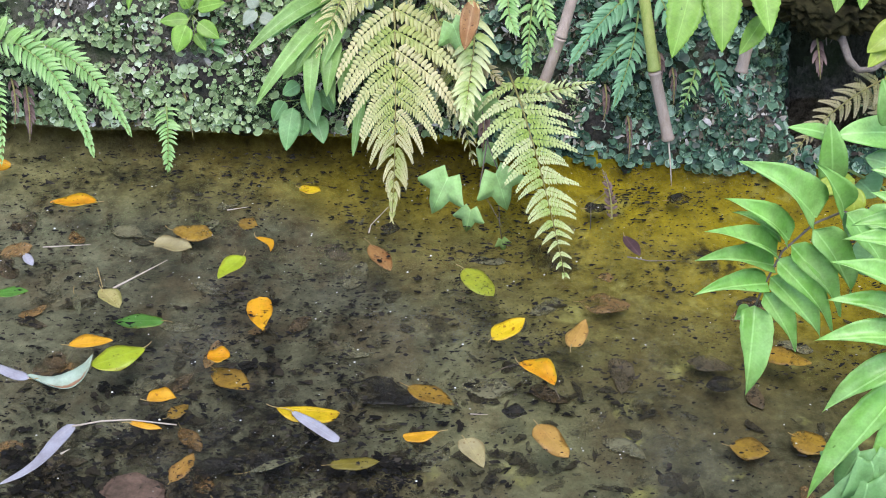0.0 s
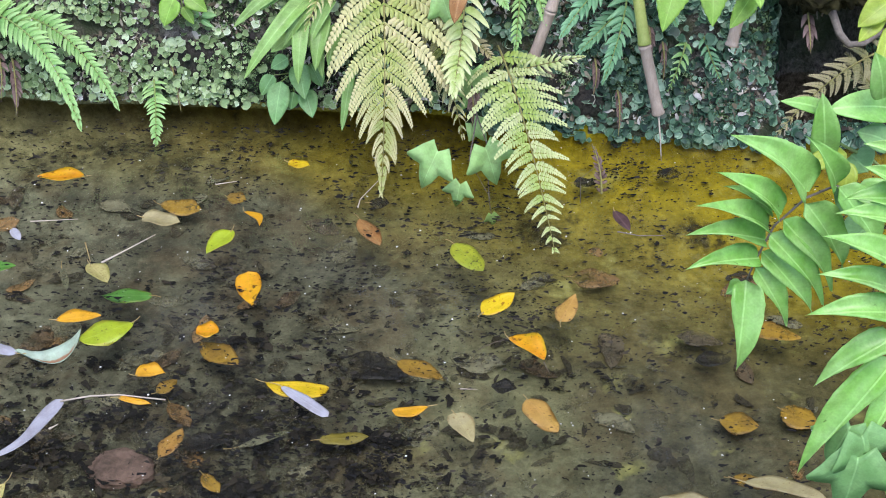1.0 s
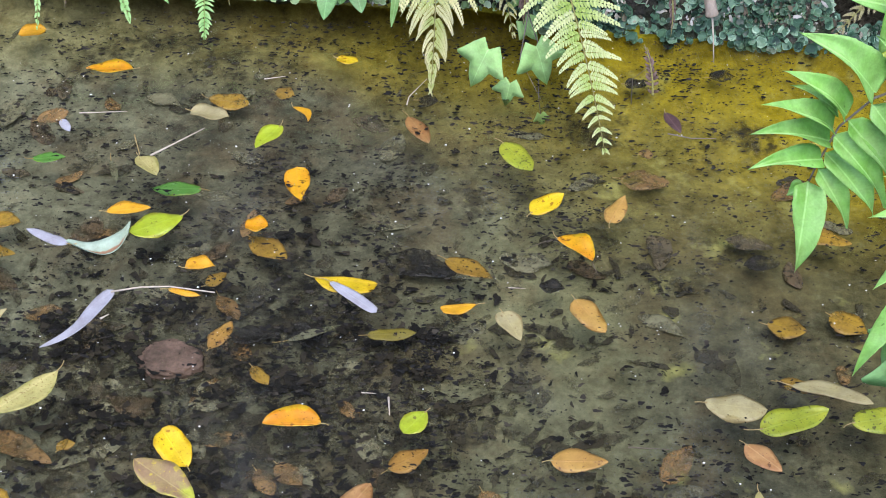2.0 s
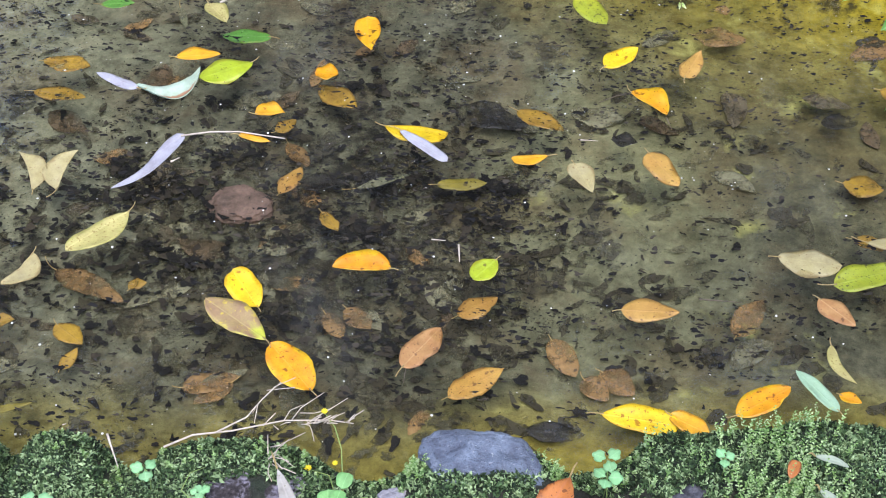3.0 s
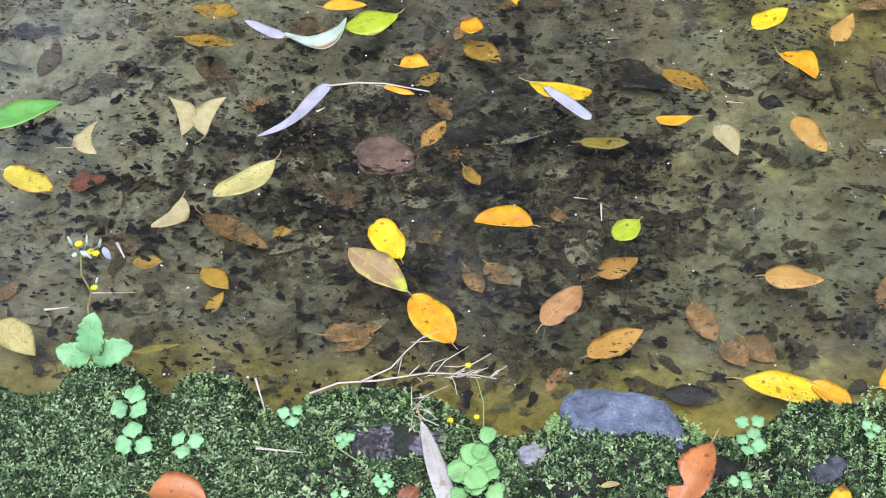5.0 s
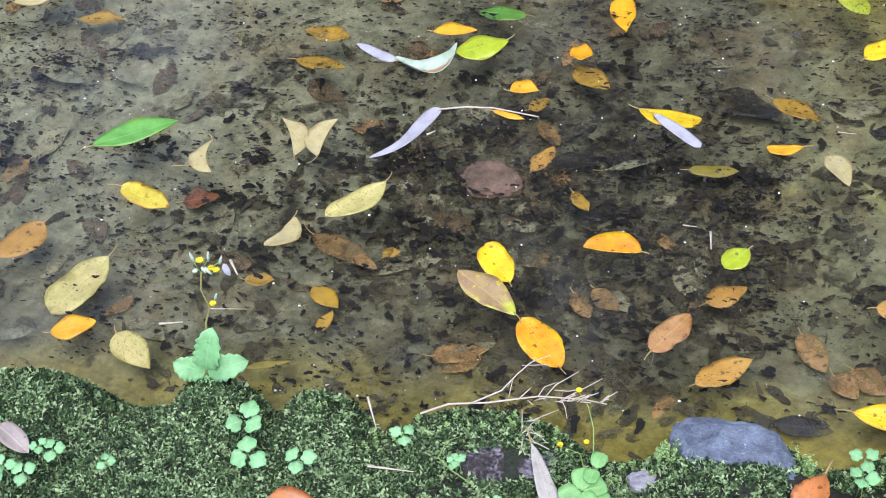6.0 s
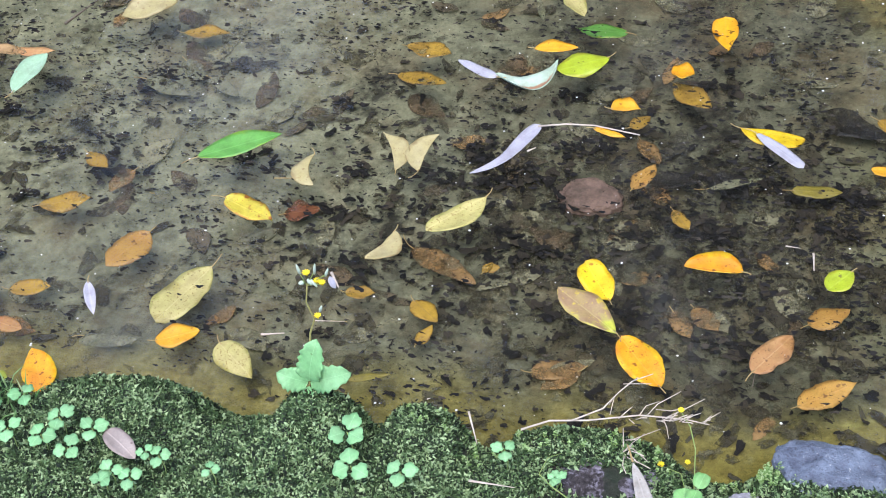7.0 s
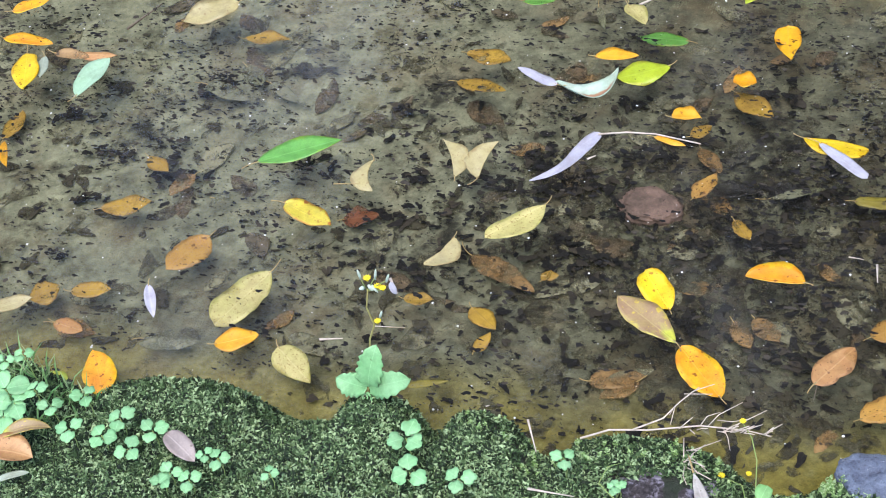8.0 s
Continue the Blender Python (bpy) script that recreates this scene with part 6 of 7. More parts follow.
bank_leaf((-0.572, 0.756, 0.125), (-0.507, 0.755, 0.120), 0.04, "tawny", "orange brown dry leaf lying on the moss", 0.25, 0.15)
bank_leaf((-0.286, 0.798, 0.125), (-0.300, 0.772, 0.120), 0.022, "rust", "dark red folded dry leaf on the moss", 0.3, 0.1)
bank_leaf((-0.907, 0.811, 0.130), (-0.860, 0.786, 0.120), 0.027, "dusky", "dull mauve brown dry leaf on the moss", 0.15, 0.1)
bank_leaf((-1.109, 0.743, 0.130), (-1.053, 0.748, 0.125), 0.04, "russet", "rust brown dry leaf among the weeds", 0.25, 0.12)
bank_leaf((-1.100, 0.760, 0.135), (-1.049, 0.791, 0.130), 0.02, "mauve", "dull curled dry leaf among the weeds", 0.3, 0.15)
bank_leaf((-1.086, 0.710, 0.120), (-1.051, 0.731, 0.120), 0.01, "silver", "narrow grey dry leaf on the moss", 0.1, 0.08)
bank_leaf((-0.093, 0.825, 0.120), (-0.073, 0.831, 0.120), 0.007, "mauve", "narrow pinkish dry leaf on the moss", 0.1, 0.05)
bank_leaf((0.259, 0.901, 0.130), (0.269, 0.926, 0.130), 0.014, "tawny", "small rust brown leaf caught in the weeds", 0.3, 0.1)
bank_leaf((0.289, 0.933, 0.130), (0.327, 0.928, 0.120), 0.01, "silver", "narrow pale dry leaf in the weeds", 0.1, 0.08)
bank_leaf((0.289, 0.889, 0.130), (0.310, 0.863, 0.125), 0.012, "silver", "narrow pale dry leaf in the weeds", 0.3, 0.08)


# ---- near bank: herbs ----
def lobed_leaflet(owner, base, tip, width, material, up, rng):
    """A rounded leaflet cut into three blunt lobes, narrowed to its stalk."""
    base, tip = Vector(base), Vector(tip)
    length = (tip - base).length
    bm = bmesh.new()
    n = 30
    rings = []
    cut = [rng.uniform(0.2, 0.38), rng.uniform(0.2, 0.38)]
    at = [rng.uniform(0.55, 0.8), -rng.uniform(0.55, 0.8)]
    for share, z in ((1.0, -0.0003), (1.0, 0.0003), (0.55, 0.0006)):
        ring = []
        for i in range(n):
            a = 2 * math.pi * i / n
            b = a if a <= math.pi else a - 2 * math.pi
            r = 1 - sum(c * math.exp(-(((b - p) / 0.16) ** 2)) for c, p in zip(cut, at)) - 0.3 * math.exp(-(((abs(b) - 2.6) / 0.45) ** 2)) + 0.05 * math.cos(9 * b)
            ring.append(bm.verts.new((length * (0.5 + 0.5 * share * r * math.cos(a)), width * 0.56 * share * r * math.sin(a), z + 0.03 * width * (share * abs(math.sin(a))) ** 1.5 - 0.06 * length * share * max(0.0, math.cos(a)))))
        rings.append(ring)
    mid = bm.verts.new((length * 0.5, 0, 0.0006))
    for i in range(n):
        j = (i + 1) % n
        bm.faces.new((mid, rings[2][i], rings[2][j]))
        bm.faces.new((rings[2][i], rings[1][i], rings[1][j], rings[2][j]))
        bm.faces.new((rings[1][i], rings[0][i], rings[0][j], rings[1][j]))
    bm.faces.new(rings[0][::-1])
    part("leaflet", bm, material, owner, "", owner.matrix_basis.inverted() @ aim(base, tip, up))


def clover(c, size, turn, label="three leaved green herb growing in the moss", leaves=3, height=0.018, material=CLOVER):
    """A low herb: round leaflets on one stalk."""
    ground = on_bank(c)
    top = (ground[0], ground[1], max(c[2], ground[2] + height))
    ob = plant("clover_herb", ground, label, "herb", "low herbs on the near bank")
    rng = random.Random(int(abs(c[0] * 9000) + turn))
    stalk_part(ob, [ground, (ground[0] + 0.003, ground[1], (ground[2] + top[2]) / 2), top], 0.0008, 0.0006, STEM)
    for i in range(leaves):
        a = radians(turn + i * 360 / leaves + rng.uniform(-14, 14))
        r = size * rng.uniform(0.48, 0.6)
        a0 = Vector(top) + Vector((math.cos(a), math.sin(a), 0.1)) * 0.03 * size
        a1 = Vector(top) + Vector((math.cos(a) * r, math.sin(a) * r, rng.uniform(-0.1, 0.15) * size))
        if leaves == 3 and size < 0.048:
            lobed_leaflet(ob, a0, a1, size * rng.uniform(0.4, 0.5), material, (0, -0.2, 1), rng)
        else:
            leaf_part(ob, a0, a1, size * rng.uniform(0.44, 0.54), material, (0, -0.2, 1), "leaflet", "", 0.05, 0.1, point=0.3, foot=0.38, nu=10, nv=4)


for c, s, a in (((-0.623, 0.862, 0.130), 0.046, 90), ((-0.605, 0.817, 0.130), 0.044, 100), ((-0.548, 0.820, 0.130), 0.036, 20), ((-0.440, 0.874, 0.125), 0.028, 60),
                ((-0.968, 0.817, 0.135), 0.036, 45), ((-0.979, 0.789, 0.135), 0.036, 10), ((-0.939, 0.777, 0.135), 0.036, 80), ((-0.921, 0.808, 0.135), 0.034, 30), ((-1.024, 0.838, 0.140), 0.032, 70), ((-1.020, 0.787, 0.140), 0.034, 50),
                ((-0.878, 0.759, 0.130), 0.03, 15), ((-0.852, 0.755, 0.130), 0.03, 40), ((-0.883, 0.747, 0.130), 0.028, 80), ((-0.830, 0.790, 0.130), 0.03, 25), ((-0.763, 0.783, 0.130), 0.022, 0), ((-0.848, 0.792, 0.130), 0.02, 60),
                ((-0.373, 0.849, 0.125), 0.02, 30), ((-0.377, 0.846, 0.125), 0.018, 30), ((-0.326, 0.802, 0.125), 0.02, 50), ((0.062, 0.908, 0.140), 0.03, 50), ((0.061, 0.887, 0.135), 0.03, 10), ((0.053, 0.844, 0.130), 0.024, 70),
                ((0.189, 0.917, 0.140), 0.022, 20), ((-1.111, 0.861, 0.170), 0.026, 40), ((-1.136, 0.854, 0.160), 0.026, 40), ((-0.367, 0.777, 0.125), 0.018, 40), ((-0.322, 0.796, 0.125), 0.022, 40), ((-0.376, 0.852, 0.120), 0.014, 10)):
    clover(c, s, a)
clover((-0.220, 0.844, 0.150), 0.034, 70, "round leaved green herb on the bank", 2, material=ROUND_HERB)
clover((-0.231, 0.820, 0.140), 0.05, 20, "round leaved green herb on the bank", 4, material=ROUND_HERB)
clover((-0.212, 0.804, 0.135), 0.044, 75, "round leaved green herb on the bank", 3, material=ROUND_HERB)
clover((-0.234, 0.798, 0.135), 0.04, 120, "round leaved green herb on the bank", 3, material=ROUND_HERB)


def flower(owner, c, r, parent_label=""):
    bm = bmesh.new()
    rng = random.Random(int(c[0] * 1e4))
    inv = owner.matrix_basis.inverted()
    c = inv @ Vector(c)
    for i in range(9):
        a = i * 40
        blade(bm, r, r * 0.5, Matrix.Translation(c) @ pose(0, 0, 0, 0, -25, a), nu=3, nv=2, point=0.3, foot=0.35, thick=0.0003, rng=rng)
    tube(bm, [c + Vector((0, 0, -r * 0.7)), c, c + Vector((0, 0, r * 0.25))], [r * 0.2, r * 0.42, r * 0.25], 7)
    part("flower", bm, PETAL, owner)


def bud(owner, a, b, r):
    inv = owner.matrix_basis.inverted()
    a, b = inv @ Vector(a), inv @ Vector(b)
    bm = bmesh.new()
    tube(bm, [a, a.lerp(b, 0.4), a.lerp(b, 0.8), b], [r * 0.45, r * 0.72, r * 0.5, r * 0.2], 7)
    part("bud", bm, CALYX, owner)


herb = plant("flowering_herb", on_bank((-0.712, 0.925, 0.039)), "upright herb with green leaves and small yellow flowers", "herb")
stalk_part(herb, [on_bank((-0.712, 0.925, 0.039), -0.01), (-0.712, 0.930, 0.081), (-0.698, 0.940, 0.105), (-0.689, 0.955, 0.184), (-0.682, 0.960, 0.205), (-0.690, 0.965, 0.228), (-0.686, 0.970, 0.255)], 0.0018, 0.0009, RACHIS)
stalk_part(herb, [on_bank((-0.712, 0.925, 0.039), -0.01), (-0.716, 0.925, 0.069), (-0.699, 0.930, 0.106)], 0.0018, 0.001, DEAD)
for a, b, w in (((-0.697, 0.940, 0.105), (-0.682, 0.955, 0.172), 0.038), ((-0.700, 0.940, 0.102), (-0.732, 0.930, 0.129), 0.034), ((-0.696, 0.940, 0.103), (-0.638, 0.935, 0.143), 0.036), ((-0.701, 0.935, 0.097), (-0.690, 0.915, 0.094), 0.022), ((-0.719, 0.920, 0.058), (-0.744, 0.920, 0.051), 0.02), ((-0.701, 0.940, 0.104), (-0.721, 0.945, 0.121), 0.02)):
    leaf_part(herb, Vector(a) + Vector((0, 0, 0.006)), Vector(b) + Vector((0, 0, 0.003)), w * 0.88, CLOVER, (0, -0.7, 0.7), point=0.52, foot=0.42, teeth=6, nu=30, wave=0.06)
for c, r in (((-0.684, 0.970, 0.273), 0.0055), ((-0.666, 0.968, 0.262), 0.005), ((-0.678, 0.962, 0.209), 0.005), ((-0.673, 0.970, 0.262), 0.005)):
    flower(herb, c, r)
for a, b, r in (((-0.692, 0.970, 0.271), (-0.694, 0.970, 0.286), 0.0028), ((-0.690, 0.970, 0.257), (-0.694, 0.965, 0.259), 0.004), ((-0.674, 0.970, 0.274), (-0.671, 0.970, 0.291), 0.0026), ((-0.661, 0.970, 0.272), (-0.656, 0.970, 0.286), 0.0026), ((-0.674, 0.962, 0.218), (-0.670, 0.962, 0.229), 0.0026), ((-0.684, 0.970, 0.263), (-0.679, 0.968, 0.256), 0.0036), ((-0.680, 0.970, 0.263), (-0.673, 0.968, 0.254), 0.0032)):
    bud(herb, a, b, r)
for b in ((-0.694, 0.970, 0.277), (-0.672, 0.970, 0.281), (-0.658, 0.970, 0.277), (-0.666, 0.968, 0.260)):
    stalk_part(herb, [(-0.687, 0.970, 0.252), b], 0.0007, 0.0005, STEM, "flower_stalk")
leaf_part(herb, (-0.656, 0.970, 0.273), (-0.649, 0.965, 0.259), 0.008, LEAF["white"], name="dry_petal")
small = plant("flowering_herb", on_bank((-0.226, 0.876, 0.120)), "thin stemmed herb with tiny yellow flowers", "herb")
stalk_part(small, [on_bank((-0.226, 0.876, 0.120)), (-0.232, 0.930, 0.103), (-0.241, 0.950, 0.117), (-0.253, 0.960, 0.129)], 0.0008, 0.0005, STEM)
stalk_part(small, [on_bank((-0.229, 0.873, 0.120)), (-0.245, 0.910, 0.080), (-0.267, 0.910, 0.089)], 0.0008, 0.0005, STEM)
flower(small, (-0.253, 0.960, 0.131), 0.0045)
flower(small, (-0.268, 0.910, 0.091), 0.0048)
flower(small, (-0.239, 0.920, 0.089), 0.004)
loop_stem = plant("green_runner", on_bank((-0.398, 0.863, 0.110)), "thin green runner looping over the moss", "herb")
stalk_part(loop_stem, [(-0.352, 0.823, 0.120), (-0.379, 0.836, 0.125), (-0.394, 0.846, 0.130), (-0.389, 0.869, 0.130), (-0.376, 0.885, 0.120)], 0.0008, 0.0005, STEM)


# ---- near bank: leafy moss shoots and grass ----
SHOOT = stuff_material("pale_shoots", [(0.0, (0.1, 0.21, 0.045)), (0.5, (0.28, 0.45, 0.13)), (1.0, (0.56, 0.7, 0.36))], 0.5, 0.3)


def shoot_cluster(spots, height, seed, label):
    """Upright stems set with tiny leaves."""
    rng = random.Random(seed)
    verts, faces = [], []
    for x, y in spots:
        if any(((x - sx) / rx) ** 2 + ((y - sy) / ry) ** 2 < 0.7 for sx, sy, rx, ry in BARE):
            continue
        z = ground_height(x, y)
        h = height * rng.uniform(0.6, 1.25)
        lean = Vector((rng.uniform(-0.35, 0.35), rng.uniform(-0.25, 0.35), 1)).normalized()
        for i in range(22):
            u = (i + 1) / 22
            q = Vector((x, y, z)) + lean * h * u
            a = i * 2.4
            d = Vector((math.cos(a), math.sin(a), 0.5))
            e = Vector((-math.sin(a), math.cos(a), 0))
            s = 0.0031 * (1.15 - 0.5 * u) * rng.uniform(0.7, 1.2)
            b = len(verts)
            verts += [tuple(q), tuple(q + d * s * 0.6 + e * s * 0.45), tuple(q + d * s * 1.25), tuple(q + d * s * 0.6 - e * s * 0.45)]
            faces.append((b, b + 1, b + 2, b + 3))
    me = bpy.data.meshes.new("leafy_shoots")
    me.from_pydata(verts, [], faces)
    me.materials.append(SHOOT)
    tagged(new("leafy_shoots", me), label, "herb", kind="stuff")


rng = random.Random(31)
spots = []
for i in range(135):
    x = rng.gauss(0.255, 0.036)
    spots.append((x, rng.uniform(0.84, near_edge(x) - 0.02)))
for i in range(34):
    x = rng.uniform(0.05, 0.5)
    spots.append((x, rng.uniform(0.84, near_edge(x) - 0.01)))
shoot_cluster(spots, 0.04, 32, "cluster of pale green leafy shoots on the bank")
spots = []
for i in range(120):
    x = rng.uniform(-0.6, 0.1)
    spots.append((x, rng.uniform(near_edge(x) - 0.06, near_edge(x) - 0.01)))
shoot_cluster(spots, 0.014, 33, "scattered pale moss shoots along the water edge")
spots = []
for i in range(75):
    a = rng.uniform(-0.5, math.pi + 0.5)
    k = rng.uniform(0.95, 1.15)
    x, y = -0.073 + 0.078 * k * math.cos(a), 0.928 + 0.05 * k * math.sin(a)
    if ground_height(x, y) > 0.005:
        spots.append((x, y))
shoot_cluster(spots, 0.024, 34, "short pale moss shoots fringing the grey rock")

GRASS = stuff_material("grass_blades", [(0.0, (0.14, 0.34, 0.1)), (0.6, (0.3, 0.5, 0.18)), (1.0, (0.5, 0.55, 0.3))], 0.5, 0.25)
verts, faces = [], []
for i in range(320):
    x, y = rng.uniform(-1.26, -1.05), rng.uniform(0.8, 0.915)
    if x > -1.12 and rng.random() < 0.6:
        continue
    o = Vector((x, y, ground_height(x, y)))
    h = rng.uniform(0.02, 0.055)
    d = Vector((rng.uniform(-0.8, 0.8), rng.uniform(-0.5, 0.7), 1)).normalized()
    e = d.cross(Vector((rng.uniform(-1, 1), rng.uniform(-1, 1), 0.2))).normalized() * 0.0012
    b = len(verts)
    mid = o + d * h * 0.6
    tip = o + d * h + Vector((d.x, d.y, -0.3)) * h * 0.3
    verts += [tuple(o - e), tuple(o + e), tuple(mid + e), tuple(mid - e), tuple(tip)]
    faces += [(b, b + 1, b + 2, b + 3), (b + 3, b + 2, b + 4)]
me = bpy.data.meshes.new("grass_tuft")
me.from_pydata(verts, [], faces)
me.materials.append(GRASS)
tagged(new("grass_tuft", me), "tangled thin green grass blades on the bank", "grass", kind="stuff")
for c, s, a in (((-1.120, 0.820, 0.150), 0.05, 20), ((-1.099, 0.803, 0.150), 0.045, 80), ((-1.109, 0.787, 0.140), 0.05, 50), ((-1.084, 0.827, 0.150), 0.03, 10), ((-1.059, 0.814, 0.140), 0.03, 60)):
    clover(c, s, a, "leafy green weed among grass on the bank")


# ---- small matter in and over the water ----
def joined(name, verts, faces, material, label, category):
    me = bpy.data.meshes.new(name)
    me.from_pydata(verts, [], faces)
    me.materials.append(material)
    return tagged(new(name, me), label, category, kind="stuff")


# old leaves settled all over the bed
sunken = random.Random(77)
kinds = ("silted", "silted_pale", "silted_pale", "silted_pale", "silted_pale", "brown", "umber")
made = 0
while made < 130:
    x, y = sunken.uniform(-1.7, 0.75), sunken.uniform(1.0, 2.25)
    keep = 0.3 + 0.7 * math.exp(-(((x + 0.3) / 0.6) ** 2) - ((y - 1.4) / 0.35) ** 2)
    if not near_edge(x) + 0.14 < y < far_edge(x) - 0.1 or sunken.random() > keep * (0.3 if x > -0.06 else 1.0):
        continue
    made += 1
    long = sunken.uniform(0.045, 0.095)
    leaf(sunken.choice(kinds), x, y, ground_height(x, y) + sunken.uniform(0.001, 0.005), sunken.uniform(0, 360), long, long * sunken.uniform(0.35, 0.55), sunken.uniform(-0.2, 0.2), stalk=False)

rng = random.Random(5)
verts, faces = [], []
count = 0
while count < 30000:
    x, y = rng.uniform(-1.75, 0.95), rng.uniform(0.95, 2.4)
    if not near_edge(x) + 0.01 < y < far_edge(x) - 0.01:
        continue
    litter = math.exp(-(((x + 0.32) / 0.36) ** 2) - ((y - 1.46) / 0.2) ** 2)
    d = noise.noise((x * 3.0, y * 3.5, 9.0)) * 0.6 + noise.noise((x * 10, y * 16, 4.0)) * 1.0 + 0.5 * litter - 0.3 * float(smooth_step(-0.08, 0.16, x)) * float(smooth_step(1.75, 1.6, y))
    d -= 0.28 * float(smooth_step(near_edge(x) + 0.22, near_edge(x) + 0.1, y))
    if rng.random() > 0.2 + d * 1.0:
        continue
    count += 1
    r = 0.0009 + 0.006 * rng.random() ** 3.6
    a0, st = rng.gauss(0, 0.3), rng.uniform(0.22, 0.6)
    z = ground_height(x, y) + 0.004 + rng.random() * 0.006 if rng.random() < 0.5 else 0.0008
    base = len(verts)
    p2, p3 = rng.uniform(0, 6.28), rng.uniform(0, 6.28)
    for i in range(9):
        a = i * 0.698
        q = r * (1 + 0.24 * math.sin(2 * a + p2) + 0.2 * math.sin(3 * a + p3) + rng.uniform(-0.1, 0.1))
        px, py = q * math.cos(a), q * st * math.sin(a)
        verts.append((x + px * math.cos(a0) - py * math.sin(a0), y + px * math.sin(a0) + py * math.cos(a0), z + rng.uniform(-0.001, 0.0015)))
    faces.append(tuple(range(base, base + 9)))
count = 0
while count < 3800:
    x, y = rng.uniform(-0.1, 0.95), rng.uniform(1.4, 2.3)
    if not near_edge(x) + 0.01 < y < far_edge(x) - 0.01 or rng.random() > 0.45 + 0.9 * noise.noise((x * 7, y * 11, 21.0)):
        continue
    count += 1
    r = 0.0009 + 0.0036 * rng.random() ** 3
    a0, st = rng.gauss(0.15, 0.3), rng.uniform(0.2, 0.6)
    base = len(verts)
    for i in range(7):
        a = i * 0.8976
        q = r * rng.uniform(0.8, 1.2)
        px, py = q * math.cos(a), q * st * math.sin(a)
        verts.append((x + px * math.cos(a0) - py * math.sin(a0), y + px * math.sin(a0) + py * math.cos(a0), 0.0009 + rng.uniform(0, 0.0008)))
    faces.append(tuple(range(base, base + 7)))
joined("leaf_crumbs", verts, faces, FLECK, "black rotten leaf crumbs scattered over the pond bed", "debris")

verts, faces = [], []
made = 0
while made < 2200:
    x, y = rng.uniform(-1.75, 0.9), rng.uniform(0.98, 2.32)
    if made % 2:
        # thick where the leaves gather
        x, y = rng.gauss(-0.36, 0.22), rng.gauss(1.38, 0.18)
    if not near_edge(x) + 0.03 < y < far_edge(x) - 0.04 or rng.random() > 0.65 + 0.7 * noise.noise((x * 4, y * 4, 15.0)) - 0.3 * float(smooth_step(0.15, 0.5, x)) - 0.5 * float(smooth_step(1.65, 1.95, y)):
        continue
    made += 1
    long = 0.008 + 0.045 * rng.random() ** 1.6
    wide = long * rng.uniform(0.12, 0.34)
    m = pose(x, y, ground_height(x, y) + rng.uniform(0.001, 0.005), rng.uniform(-6, 6), rng.uniform(-6, 6), rng.uniform(0, 360))
    base = len(verts)
    p2, p3 = rng.uniform(0, 6.28), rng.uniform(0, 6.28)
    for i in range(14):
        a = i * 0.4488
        q = 0.5 + 0.1 * math.sin(2 * a + p2) + 0.09 * math.sin(3 * a + p3) + 0.05 * math.sin(5 * a + p2) + rng.uniform(-0.03, 0.03)
        verts.append(tuple(m @ Vector((q * math.cos(a) * long, q * math.sin(a) * wide * 2, 0.002 * rng.random()))))
    faces.append(tuple(range(base, base + 14)))
dark_v, dark_f = [], []
for i in range(1200):
    x, y = rng.gauss(-0.38, 0.26), rng.gauss(1.38, 0.19)
    if not near_edge(x) + 0.06 < y < far_edge(x) - 0.1:
        continue
    long = 0.004 + 0.02 * rng.random() ** 2.5
    m = pose(x, y, ground_height(x, y) + rng.uniform(0.004, 0.009), rng.uniform(-8, 8), rng.uniform(-8, 8), rng.uniform(0, 360))
    base = len(dark_v)
    p2, p3 = rng.uniform(0, 6.28), rng.uniform(0, 6.28)
    for j in range(12):
        a = j * 0.5236
        q = 0.5 + 0.15 * math.sin(2 * a + p2) + 0.13 * math.sin(3 * a + p3) + 0.06 * math.sin(5 * a + p2)
        dark_v.append(tuple(m @ Vector((q * math.cos(a) * long, q * math.sin(a) * long * 0.6, 0.002 * rng.random()))))
    dark_f.append(tuple(range(base, base + 12)))
heaps = [(min(-0.08, rng.gauss(-0.4, 0.2)), rng.gauss(1.46, 0.13), rng.uniform(0.5, 1.0)) for i in range(34)] + [(rng.uniform(-1.6, -0.6), rng.uniform(1.15, 1.8), rng.uniform(0.4, 0.9)) for i in range(16)]
for hx, hy, hs in heaps:
    for i in range(26):
        x, y = rng.gauss(hx, 0.026 * hs), rng.gauss(hy, 0.013 * hs)
        if not near_edge(x) + 0.1 < y < far_edge(x) - 0.1:
            continue
        long = (0.006 + 0.024 * rng.random() ** 1.8) * hs
        m = pose(x, y, ground_height(x, y) + rng.uniform(0.006, 0.016), rng.uniform(-8, 8), rng.uniform(-8, 8), rng.gauss(0, 40))
        base = len(dark_v)
        p2, p3 = rng.uniform(0, 6.28), rng.uniform(0, 6.28)
        for j in range(12):
            a = j * 0.5236
            q = 0.5 + 0.13 * math.sin(2 * a + p2) + 0.12 * math.sin(3 * a + p3) + rng.uniform(-0.03, 0.03)
            dark_v.append(tuple(m @ Vector((q * math.cos(a) * long, q * math.sin(a) * long * 0.6, 0.002 * rng.random()))))
        dark_f.append(tuple(range(base, base + 12)))
joined("rotten_leaves", dark_v, dark_f, FLECK, "blackened leaf fragments heaped on the pond bed", "debris")
joined("leaf_litter", verts, faces, LITTER, "torn silted leaf litter covering the pond bed", "debris")

